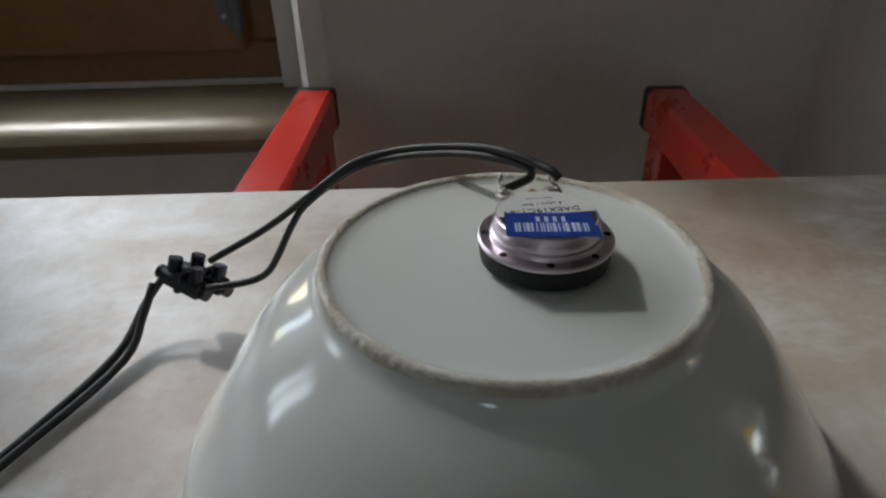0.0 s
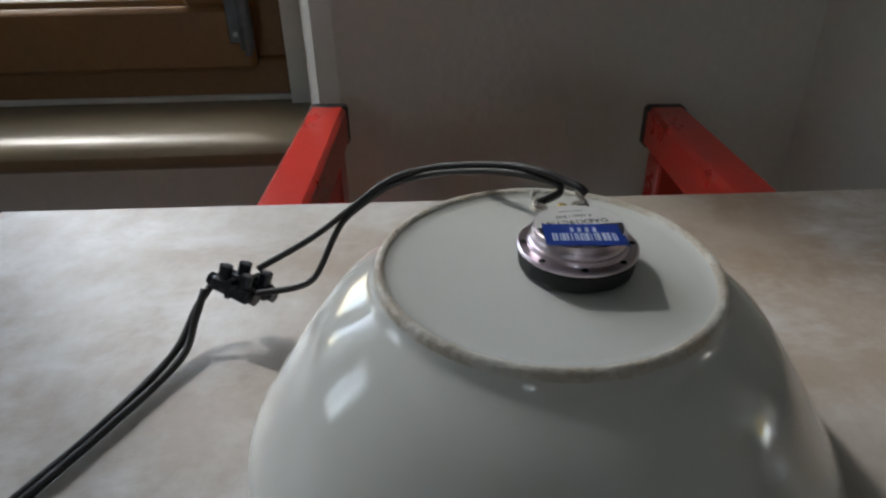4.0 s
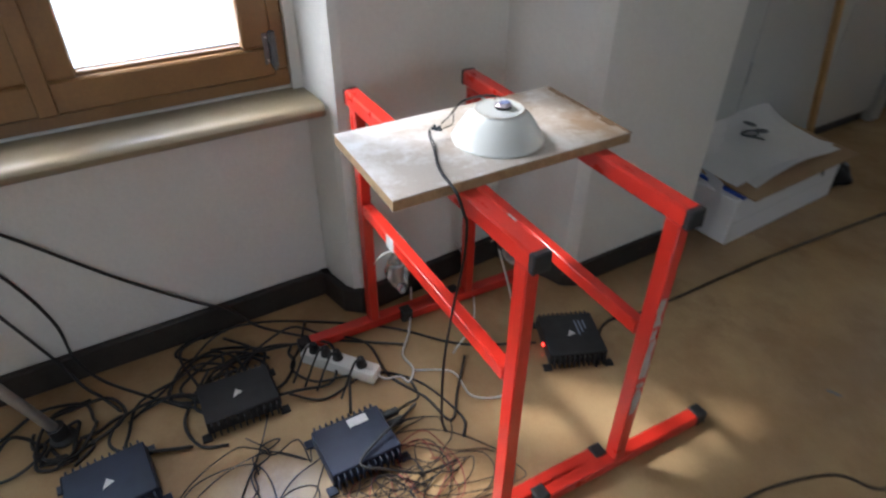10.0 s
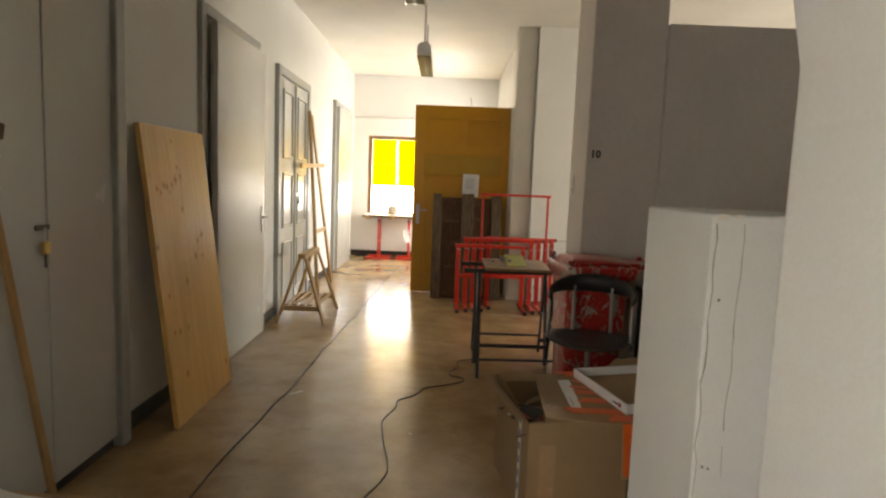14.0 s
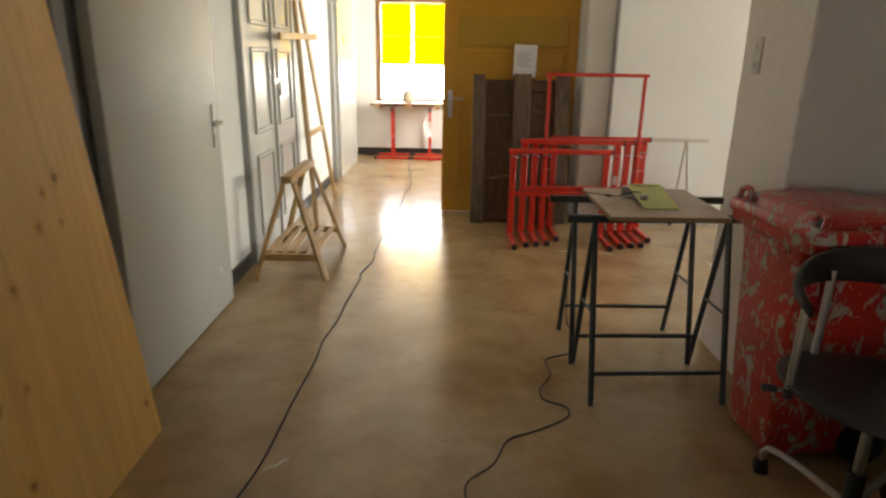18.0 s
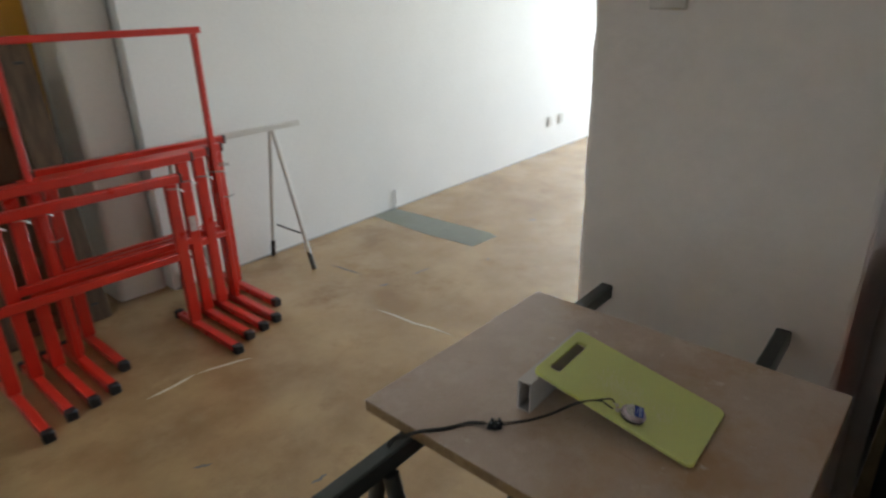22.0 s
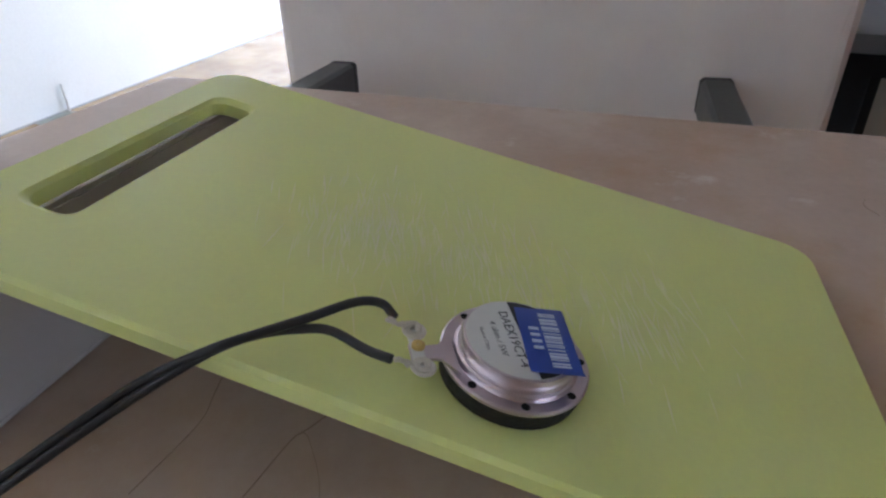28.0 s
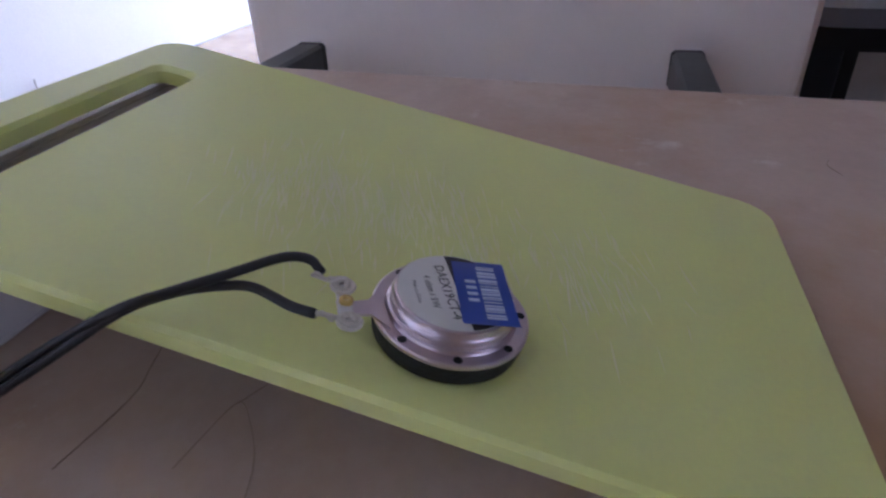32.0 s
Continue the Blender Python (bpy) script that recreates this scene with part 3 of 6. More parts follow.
tagged(structure("trim", slab([(2.61, 7.369), (9.39, 7.6355), (9.39, 7.6400), (2.61, 7.3735)], 0.0, 0.007), "frame_grey", "thin grey joint at the foot of the hall wall"))


# ---- the window of the workroom ----
def casement(parent, y0, y1, z0, z1, x, w=0.075):
    sash = part("sash", box(x - 0.045, x, y0, y1, z0, z0 + w, 0.006), "window_wood", parent)
    for name, bx in (("rail", (y0, y1, z1 - w, z1)), ("stile", (y0, y0 + w, z0 + w, z1 - w)), ("stile", (y1 - w, y1, z0 + w, z1 - w))):
        part(name, box(x - 0.045, x, *bx, 0.006), "window_wood", sash)
    bead = None
    for bx in ((y0 + w, y1 - w, z0 + w - 0.004, z0 + w + 0.008), (y0 + w, y1 - w, z1 - w - 0.008, z1 - w + 0.004)):
        bead = box(x - 0.04, x - 0.016, *bx, 0.002, bm=bead)
    part("glazing_bead", bead, "window_wood", sash)
    part("drip_rail", box(x - 0.055, x - 0.038, y0 + w, y1 - w, z0 + w, z0 + w + 0.012, 0.002), "steel", sash, "aluminium drip rail")
    pane = part("pane", box(x - 0.034, x - 0.029, y0 + w - 0.005, y1 - w + 0.005, z0 + w - 0.005, z1 - w + 0.005), "glass", sash, "clear window pane", False)
    pane.visible_shadow = False
    return sash


win = tagged(new("window_1"), "brown varnished wooden casement windows over a long sill", "window", "", "structure")
y0, y1, z0, z1 = WIN
fb = box(-0.25, -0.175, y0, y1, z0 + 0.012, z0 + 0.06, 0.004)
for bx in ((y0, y1, z1 - 0.05, z1), (y0, y0 + 0.05, z0 + 0.06, z1 - 0.05), (y1 - 0.05, y1, z0 + 0.06, z1 - 0.05)):
    fb = box(-0.25, -0.175, *bx, 0.004, bm=fb)
part("window_frame", fb, "window_wood", win)
casement(win, -0.366, 0.146, 0.724, z1 - 0.042, -0.157)
casement(win, -0.95, -0.371, 0.724, z1 - 0.042, -0.157)
casement(win, -2.59, -2.045, 0.724, z1 - 0.042, -0.157)
casement(win, -2.04, -1.495, 0.724, z1 - 0.042, -0.157)
nf = box(-0.25, -0.175, -2.62, -1.46, z0 + 0.012, z0 + 0.06, 0.004)
for bx in ((-2.62, -1.46, z1 - 0.05, z1), (-2.62, -2.57, z0 + 0.06, z1 - 0.05), (-1.51, -1.46, z0 + 0.06, z1 - 0.05)):
    nf = box(-0.25, -0.175, *bx, 0.004, bm=nf)
part("window_frame", nf, "window_wood", win)
part("cover_strip", box(-0.156, -0.146, -0.389, -0.348, 0.727, z1 - 0.045, 0.003), "window_wood", win)
hinge = rod((-0.148, 0.142, 0.752), (-0.148, 0.142, 0.838), 0.0085, 12)
for z in (0.778, 0.806):
    hinge = rod((-0.148, 0.142, z), (-0.148, 0.142, z + 0.003), 0.0094, 12, hinge)
hinge = rod((-0.148, 0.142, 0.744), (-0.148, 0.142, 0.752), 0.0045, 10, hinge)
part("hinge", hinge, "hinge_steel", win, "dull steel window hinge")
part("hinge_leaf", box(-0.1562, -0.1535, 0.120, 0.146, 0.758, 0.834, 0.001), "hinge_steel", win)
for z in (0.768, 0.824):
    part("hinge_screw", rod((-0.1536, 0.128, z), (-0.1526, 0.128, z), 0.0032, 8), "steel", win)
sill_profile = [(-0.17, 0.640), (-0.06, 0.640), (-0.043, 0.643), (-0.034, 0.652), (-0.032, 0.662), (-0.037, 0.671), (-0.05, 0.677), (-0.176, 0.682)]
part("window_sill", rings([[(x, y, z) for x, z in sill_profile] for y in (-2.6, 0.217)]), "sill", win, "beige laminate sill with a rounded nose")
part("outer_sill", box(-0.56, -0.26, -2.7, 0.2, 0.60, 0.640, 0.01), "white_wall", win, "pale stone outer sill")
part("sill_joint", box(-0.188, -0.172, -2.6, 0.208, 0.682, 0.690, 0.002), "white_plastic", win)


# ---- outside the workroom window ----
tagged(link("ground", box(-90, -0.6, -70, 70, -7.7, -7.5), "asphalt"), "sunlit street and yard far below the window", "", "", "structure")


def parked_car(x, y, rz):
    car = thing("parked_car", pose(x, y, -7.5, 0, 0, rz), "pale blue hatchback parked on the street", "car")
    side = [(-1.9, 0.35), (-1.95, 0.75), (-1.75, 0.98), (-1.35, 1.42), (0.35, 1.45), (1.0, 0.98), (1.85, 0.85), (1.95, 0.4)]
    part("body", rings([[(px, py * s, pz) for px, pz in side] for py, s in ((-0.84, 0.96), (-0.8, 1), (0.8, 1), (0.84, 0.96))]), "car_blue", car)
    part("rear_window", rings([[(-1.73, s * 0.62, 1.03) for s in (-1, 1)] + [(-1.40, s * 0.56, 1.38) for s in (1, -1)], [(-1.76, s * 0.62, 1.03) for s in (-1, 1)] + [(-1.43, s * 0.56, 1.38) for s in (1, -1)]]), "car_glass", car)
    for s in (-1, 1):
        part("tail_light", box(-1.99, -1.93, s * 0.7 - 0.09, s * 0.7 + 0.09, 0.68, 0.86, 0.02), "tail_light", car)
        for wx in (-1.25, 1.2):
            wheel = part("wheel", rod((wx, s * 0.66, 0.31), (wx, s * 0.86, 0.31), 0.31, 20), "rubber", car)
            part("rim", rod((wx, s * 0.82, 0.31), (wx, s * 0.868, 0.31), 0.19, 14), "steel", wheel)
    part("number_plate", box(-1.975, -1.955, -0.26, 0.26, 0.5, 0.61, 0.005), "label_white", car)
    return car


parked_car(-27.65, -5.1, 177)
tagged(link("pavement", box(-23.05, -12.0, -60, 60, -7.5, -7.38, 0.03), "kerb"), "grey pavement with a raised kerb along the street", "", "", "structure")
tagged(link("kerb", box(-23.4, -23.052, -60, 60, -7.5, -7.37, 0.03), "gravel"), "dark pebbled kerb strip along the street", "", "", "structure")
lamp_post = thing("street_lamp", pose(-23.7, -7.13, -7.5), "slim grey steel street lamp on the pavement", "street lamp")
part("post", rod((0, 0, 0), (0, 0, 7.2), 0.065, 12, None, 0.04), "steel", lamp_post)
part("base_sleeve", rod((0, 0, 0), (0, 0, 0.5), 0.09, 12), "steel", lamp_post)
part("arm", sweep([(0, 0, 7.15), (0.4, 0, 7.4), (1.2, 0, 7.45)], 0.035, 8, 4), "steel", lamp_post)
part("head", box(1.1, 1.7, -0.12, 0.12, 7.38, 7.5, 0.04), "white_plastic", lamp_post)
post = thing("concrete_post", pose(-23.9, -7.97, -7.5), "slim pale concrete post at the kerb", "post")
part("shaft", rod((0, 0, 0), (0, 0, 9.0), 0.075, 12, None, 0.05), "white_wall", post)
part("plinth", rod((0, 0, 0), (0, 0, 0.3), 0.13, 12, None, 0.11), "kerb", post)
bed = thing("flower_bed", pose(-24.3, -9.0, -7.5), "low dark planted mound beside the street tree", "flower bed")
part("mound", lathe([(0.0001, 0.42), (0.5, 0.4), (0.95, 0.25), (1.2, 0.0)], 24), "bark", bed, "", "all")
house = thing("apartment_house", pose(-52, -2, -7.5), "pale rendered apartment house across the street", "house")
part("wall", box(-6, 0, -26, 26, 0, 13), "facade", house)
part("roof", rings([[(-6.6, y, 13), (0.6, y, 13), (-3, y, 16)] for y in (-26.5, 26.5)]), "facade_roof", house)
for fl in range(4):
    for k in range(12):
        w = part("window", box(0.0, 0.06, -24 + k * 4.2, -22.7 + k * 4.2, 1.2 + fl * 3.1, 2.8 + fl * 3.1, 0.02), "house_glass", house)
        part("frame", box(0.06, 0.10, -23.38 + k * 4.2, -23.31 + k * 4.2, 1.2 + fl * 3.1, 2.8 + fl * 3.1), "facade", w)
fence = thing("street_railing", pose(-13.5, 0, -7.5), "slim grey metal railing along the street", "railing")
for k in range(9):
    part("post", rod((0, -14 + k * 2.2, 0), (0, -14 + k * 2.2, 2.1), 0.035, 8), "dark_steel", fence)
for z in (0.5, 2.05):
    part("rail", rod((0, -14, z), (0, 3.6, z), 0.028, 8), "dark_steel", fence)


# ---- doors of the corridor ----
def lever(parent, y, z, x, flip=1):
    h = part("handle", box(x, x + 0.008, y - 0.019, y + 0.019, z - 0.13, z + 0.09, 0.003), "steel", parent, "brushed steel handle plate")
    lv = sweep([(x + 0.008, y, z), (x + 0.045, y, z), (x + 0.052, y + 0.02 * flip, z), (x + 0.05, y + 0.115 * flip, z)], 0.0085, 8, 4)
    part("lever", lv, "steel", h)
    part("keyhole", box(x + 0.007, x + 0.0095, y - 0.004, y + 0.004, z - 0.088, z - 0.066, 0.001), "hole", h)
    return h


def jambs(parent, y0, y1, z1, x0, x1, w=0.075):
    for name, bx in (("jamb", (y0, y0 + w, 0, z1)), ("jamb", (y1 - w, y1, 0, z1)), ("head", (y0 + w, y1 - w, z1 - w, z1))):
        part(name, box(x0, x1, *bx, 0.006), "frame_grey", parent, "grey painted door frame")


d1 = tagged(new("door_1"), "plain grey painted door with a steel lever handle", "door", "", "structure")
jambs(d1, 4.215, 5.505, 2.505, -0.3, -0.045)
part("rebate", box(-0.16, -0.07, 4.29, 5.43, 0.004, 2.43, 0.003), "frame_grey", d1)
leaf = part("door_leaf", box(-0.045, 0.006, 4.345, 5.462, 0.008, 2.405, 0.004), "door_grey", d1)
lever(leaf, 5.375, 1.03, 0.006, -1)
for z in (0.3, 1.28, 2.1):
    part("hinge", rod((-0.028, 4.336, z - 0.05), (-0.028, 4.336, z + 0.05), 0.008, 10), "frame_grey", leaf)

d2 = tagged(new("door_2"), "grey painted panelled double door with a padlock", "door", "", "structure")
jambs(d2, 6.075, 7.465, 2.445, -0.3, -0.035, 0.085)
for k, (a, b) in enumerate(((6.165, 6.765), (6.77, 7.375))):
    leaf = part("door_leaf", box(-0.10, -0.05, a, b, 0.008, 2.35, 0.003), "door_grey", d2)
    for p0, p1 in ((0.16, 0.72), (0.86, 1.42), (1.56, 2.24)):
        fr = None
        for bx in ((a + 0.1, b - 0.1, p0, p0 + 0.03), (a + 0.1, b - 0.1, p1 - 0.03, p1), (a + 0.1, a + 0.13, p0 + 0.03, p1 - 0.03), (b - 0.13, b - 0.1, p0 + 0.03, p1 - 0.03)):
            fr = box(-0.052, -0.034, *bx, 0.006, bm=fr)
        part("panel_moulding", fr, "door_grey", leaf)
part("cover_strip", box(-0.052, -0.03, 6.745, 6.785, 0.01, 2.34, 0.005), "door_grey", d2)
part("hasp", box(-0.03, -0.02, 6.70, 6.86, 1.17, 1.21, 0.003), "steel", d2)
pl = part("padlock", box(-0.028, 0.0, 6.81, 6.86, 1.085, 1.135, 0.006), "steel", d2, "steel padlock")
part("shackle", sweep([(-0.014, 6.818, 1.135), (-0.014, 6.82, 1.175), (-0.014, 6.835, 1.188), (-0.014, 6.85, 1.175), (-0.014, 6.852, 1.135)], 0.004, 8, 3), "steel", pl)

d3 = tagged(new("door_3"), "plain pale grey door near the end of the corridor", "door", "", "structure")
jambs(d3, 9.155, 10.565, 2.505, -0.3, -0.03)
leaf = part("door_leaf", box(-0.04, 0.008, 9.26, 10.5, 0.008, 2.42, 0.004), "door_grey", d3)
lever(leaf, 9.36, 1.05, 0.008, 1)
part("door_sign", box(0.008, 0.012, 9.55, 9.68, 1.5, 1.6, 0.002), "yellow_dark", leaf, "small ochre sign")

closet = thing("built_in_closet", pose(0, 0, 0), "tall grey painted built-in closet with a brass padlock", "closet")
part("carcass", box(-0.5, -0.075, 1.431, 3.139, 0.0, H_CEIL - 0.002), "frame_grey", closet)
part("plinth", box(-0.076, -0.055, 1.435, 3.06, 0.0, 0.06), "base", closet)
for a, b in ((1.435, 1.945), (1.952, 2.548), (2.555, 3.058)):
    part("door", box(-0.075, -0.03, a, b, 0.06, H_CEIL - 0.01, 0.004), "door_grey", closet)
part("post", box(-0.076, -0.005, 3.062, 3.145, 0.0, H_CEIL - 0.006, 0.006), "frame_grey", closet)
part("hasp", box(-0.03, -0.024, 2.47, 2.56, 1.140, 1.162, 0.002), "dark_steel", closet)
pl = part("padlock", box(-0.026, -0.002, 2.492, 2.532, 1.045, 1.095, 0.005), "brass", closet, "brass padlock")
part("shackle", sweep([(-0.014, 2.499, 1.095), (-0.014, 2.50, 1.135), (-0.014, 2.512, 1.148), (-0.014, 2.524, 1.135), (-0.014, 2.525, 1.095)], 0.0035, 8, 3), "steel", pl)
part("key", box(-0.016, -0.012, 2.505, 2.518, 0.99, 1.044, 0.001), "dark_steel", pl)
for z in (0.45, 1.14, 1.9):
    part("hinge", rod((-0.026, 1.948, z - 0.045), (-0.026, 1.948, z + 0.045), 0.007, 8), "frame_grey", closet)

# ---- the far end of the corridor ----
w2 = tagged(new("window_2"), "brown wooden window with yellow fabric over its upper panes", "window", "", "structure")
fb = None
for bx in ((0.2, 1.24, 0.74, 0.80), (0.2, 1.24, 2.09, 2.15), (0.2, 0.27, 0.80, 2.09), (1.17, 1.24, 0.80, 2.09)):
    fb = box(bx[0], bx[1], 11.21, 11.30, bx[2], bx[3], 0.006, bm=fb)
part("window_frame", fb, "window_wood", w2)
part("mullion", box(0.704, 0.726, 11.225, 11.275, 0.8, 2.09, 0.004), "window_wood", w2)
for z in (1.245, 1.645):
    part("glazing_bar", box(0.27, 1.17, 11.23, 11.262, z, z + 0.014, 0.003), "window_wood", w2)
part("casing", box(1.245, 1.385, 11.16, 11.198, 0.74, 2.2, 0.006), "yellow_dark", w2, "ochre wooden casing beside the window")
for a, b in ((0.27, 0.704), (0.726, 1.17)):
    p = part("pane", box(a - 0.004, b + 0.004, 11.268, 11.272, 0.797, 2.094), "glass", w2, "clear window pane", False)
    p.visible_shadow = False
    part("fabric", box(a + 0.004, b - 0.004, 11.244, 11.2455, 1.27, 2.088), "blind", w2, "yellow translucent fabric", False)
part("window_sill", box(0.12, 1.32, 11.12, 11.225, 0.70, 0.738, 0.01), "sill", w2)
tagged(structure("trim_pipe", rod((-0.06, 11.17, 2.46), (2.44, 11.17, 2.5), 0.011, 8), "white_plastic", "thin white conduit along the end wall"))


def strip_lamp(y0, y1):
    lamp = thing("ceiling_light", pose(1.31, (y0 + y1) / 2, 2.66), "pale metal fluorescent fitting hung below the ceiling, switched off", "ceiling light", "ceiling lights")
    h = (y1 - y0) / 2
    prof = [(-0.075, 0.0), (-0.07, 0.09), (-0.035, 0.125), (0.035, 0.125), (0.07, 0.09), (0.075, 0.0)]
    part("housing", rings([[(x, s * h, z) for x, z in prof] for s in (-1, 1)]), "fluted", lamp)
    for k in range(14):
        y = -h + 0.05 + k * (2 * h - 0.1) / 13
        part("louvre", box(-0.068, 0.068, y - 0.002, y + 0.002, -0.03, 0.0), "louvre", lamp)
    for s in (-1, 0, 1):
        part("louvre_rail", box(s * 0.068 - 0.002, s * 0.068 + 0.002, -h, h, -0.032, 0.0), "louvre", lamp)
    for s in (-0.7, 0.7):
        part("stem", rod((0, s * h, 0.12), (0, s * h, H_CEIL - 2.66), 0.011, 8), "white_plastic", lamp)
    return lamp


strip_lamp(3.45, 4.65)
strip_lamp(6.5, 7.7)


# ---- yellow door and what leans on it ----
yd = thing("yellow_door", pose(0, 0, 0), "ochre yellow panelled door standing open across the corridor", "door")
part("door_leaf", box(1.185, 2.35, 7.74, 7.78, 0.006, 2.31, 0.004), "yellow_door", yd)
for a, b, p0, p1 in ((1.32, 1.74, 1.83, 2.17), (1.83, 2.25, 1.83, 2.17), (1.32, 2.25, 0.22, 1.44)):
    fr = None
    for bx in ((a, b, p0, p0 + 0.022), (a, b, p1 - 0.022, p1), (a, a + 0.022, p0 + 0.022, p1 - 0.022), (b - 0.022, b, p0 + 0.022, p1 - 0.022)):
        fr = box(bx[0], bx[1], 7.731, 7.7405, bx[2], bx[3], 0.003, bm=fr)
    part("panel_moulding", fr, "yellow_door", yd)
part("band", box(1.31, 2.26, 7.722, 7.7405, 1.47, 1.72, 0.004), "yellow_dark", yd, "darker ochre board across the door")
hd = part("handle", box(1.232, 1.272, 7.728, 7.7405, 0.86, 1.10, 0.004), "steel", yd, "long steel handle plate")
part("lever", sweep([(1.252, 7.73, 1.03), (1.252, 7.69, 1.03), (1.27, 7.683, 1.03), (1.36, 7.685, 1.03)], 0.009, 8, 4), "steel", hd)
part("door_stile", box(2.352, 2.38, 7.735, 7.79, 0.0, 2.33, 0.004), "plaster", yd)
part("wire", sweep([(1.85, 7.75, 2.30), (1.86, 7.74, 2.36), (1.85, 7.72, 2.41)], 0.003, 5, 3), "dark_steel", yd)

pal = thing("old_wooden_shutter", pose(1.862, 7.345, 0.002, -8.5, 0, 1) @ Matrix.Diagonal((1.06, 1, 0.94, 1)), "dark panelled wooden shutter with weathered grey battens, leaning upright", "shutter")
part("panel", box(-0.39, 0.39, 0.045, 0.075, 0.01, 1.30, 0.004), "dark_wood", pal)
for x in (-0.33, 0.33):
    part("stile", box(x - 0.05, x + 0.05, 0.018, 0.045, 0.012, 1.295, 0.004), "dark_wood", pal)
for z in (0.06, 0.62, 0.70, 1.23):
    part("rail", box(-0.28, 0.28, 0.02, 0.045, z - 0.035, z + 0.035, 0.004), "dark_wood", pal)
for x in (-0.09, 0.1):
    part("slat", box(x - 0.055, x + 0.055, 0.03, 0.045, 0.1, 0.58, 0.003), "dark_wood", pal)
    part("slat", box(x - 0.055, x + 0.055, 0.03, 0.045, 0.76, 1.18, 0.003), "dark_wood", pal)
for x, w, h in ((-0.345, 0.095, 1.335), (0.0, 0.135, 1.345), (0.325, 0.115, 1.34)):
    part("batten", box(x - w / 2, x + w / 2, -0.03, 0.017, 0.0, h, 0.006), "old_wood", pal, "weathered grey batten")
shr = random.Random(17)
for x0, x1, z in ((-0.27, -0.08, 0.40), (0.08, 0.26, 0.36), (-0.26, -0.09, 0.97), (0.09, 0.27, 1.02)):
    part("broken_slat", bar((x0, 0.026, z + shr.uniform(-0.03, 0.03)), (x1, 0.022, z + shr.uniform(-0.05, 0.05)), 0.016, 0.030, 0.003), "old_wood", pal, "splintered brown slat")
for x in (-0.345, 0.0, 0.325):
    for z in (0.09, 0.64, 1.24):
        part("nail_head", rod((x + shr.uniform(-0.02, 0.02), -0.0315, z), (x + shr.uniform(-0.02, 0.02), -0.0295, z), 0.0055, 8), "dark_steel", pal)
note = thing("paper_note", pose(1.885, 7.655, 1.222, -5, 1.5, 0), "white printed sheet of paper stuck behind the shutter", "paper")
part("sheet", rings([[(x, -0.006 - 0.012 * math.sin(z * 8) * (x + 0.1), z) for z in (0, 0.09, 0.18, 0.27)] for x in (-0.098, 0, 0.098)], False), "paper", note)
for k in range(7):
    part("line_of_print", box(-0.07, 0.06 - 0.02 * (k % 3), -0.0125, -0.0115, 0.20 - k * 0.018, 0.204 - k * 0.018), "pale_ink", note)


# ---- red steel trestles ----
def red_trestle(a, b, h, foot, group, label, rail=0.43, back=0.0, leg=0.018, leg_in=0.045):
    """A trestle whose beam runs from a to b (plan points), with upright legs, long feet and a middle rail."""
    ax, ay = a
    d = Vector((b[0] - ax, b[1] - ay))
    t = thing("red_trestle", pose(ax, ay, 0, 0, 0, math.degrees(math.atan2(d.y, d.x))), label, "trestle", group)
    n = d.length
    part("beam", box(0, n, -0.0175, 0.0175, h - 0.038, h, 0.004), "red", t)
    for x in (0, n):
        part("end_cap", box(x - 0.008, x + 0.008, -0.0182, 0.0182, h - 0.0385, h + 0.0003, 0.003), "black_plastic", t, "black plastic end cap")
    for x in (leg_in, n - leg_in):
        part("leg", box(x - leg, x + leg, -0.014, 0.014, 0.036, h - 0.038, 0.003), "red", t)
        ft = part("foot", box(x - 0.0175, x + 0.0175, -foot + back, foot + back, 0.004, 0.036, 0.003), "red", t)
        for s in (-1, 1):
            part("foot_cap", box(x - 0.019, x + 0.019, s * foot + back - 0.018, s * foot + back + 0.018, 0.0, 0.039, 0.004), "black_plastic", ft, "black plastic end cap")
    part("rail", box(leg_in + 0.021, n - leg_in - 0.021, -0.014, 0.014, rail - 0.02, rail + 0.014, 0.003), "red", t)
    return t


tl = red_trestle((0.045, 0.257), (0.798, 0.233), 0.738, 0.245, "trestles under the board", "red enamelled steel trestle with black end caps", back=0.03, leg_in=0.03)
tr = red_trestle((0.075, 0.572), (0.834, 0.536), 0.738, 0.245, "trestles under the board", "red enamelled steel trestle with a torn paper label", back=0.03, leg_in=0.03)
rnd = random.Random(9)
LEG1 = math.hypot(0.759, 0.036) - 0.03
for z0, z1 in ((0.20, 0.28), (0.285, 0.30), (0.315, 0.42), (0.425, 0.45), (0.46, 0.53)):
    zs = [z0 + (z1 - z0) * k / 3 for k in range(4)]
    part("torn_label", rings([[(LEG1 + 0.0182, -0.011 + rnd.uniform(-0.003, 0.004), z) for z in zs], [(LEG1 + 0.0182, 0.009 + rnd.uniform(-0.008, 0.003), z) for z in zs]], False), "torn_paper", tr, "torn white paper label", False)

board = thing("wooden_board", pose(0, 0, 0.738), "pale worn laminate board with a brown chipped edge", "board")
B = [(0.305, 0.107), (0.586, 0.091), (0.593, 0.620), (0.314, 0.637)]
part("core", slab(B, 0.0005, 0.0195), "chipboard", board, "brown chipboard edge")
part("laminate", slab(B, 0.0195, 0.0222), "laminate", board)
chips = None
rnd = random.Random(4)
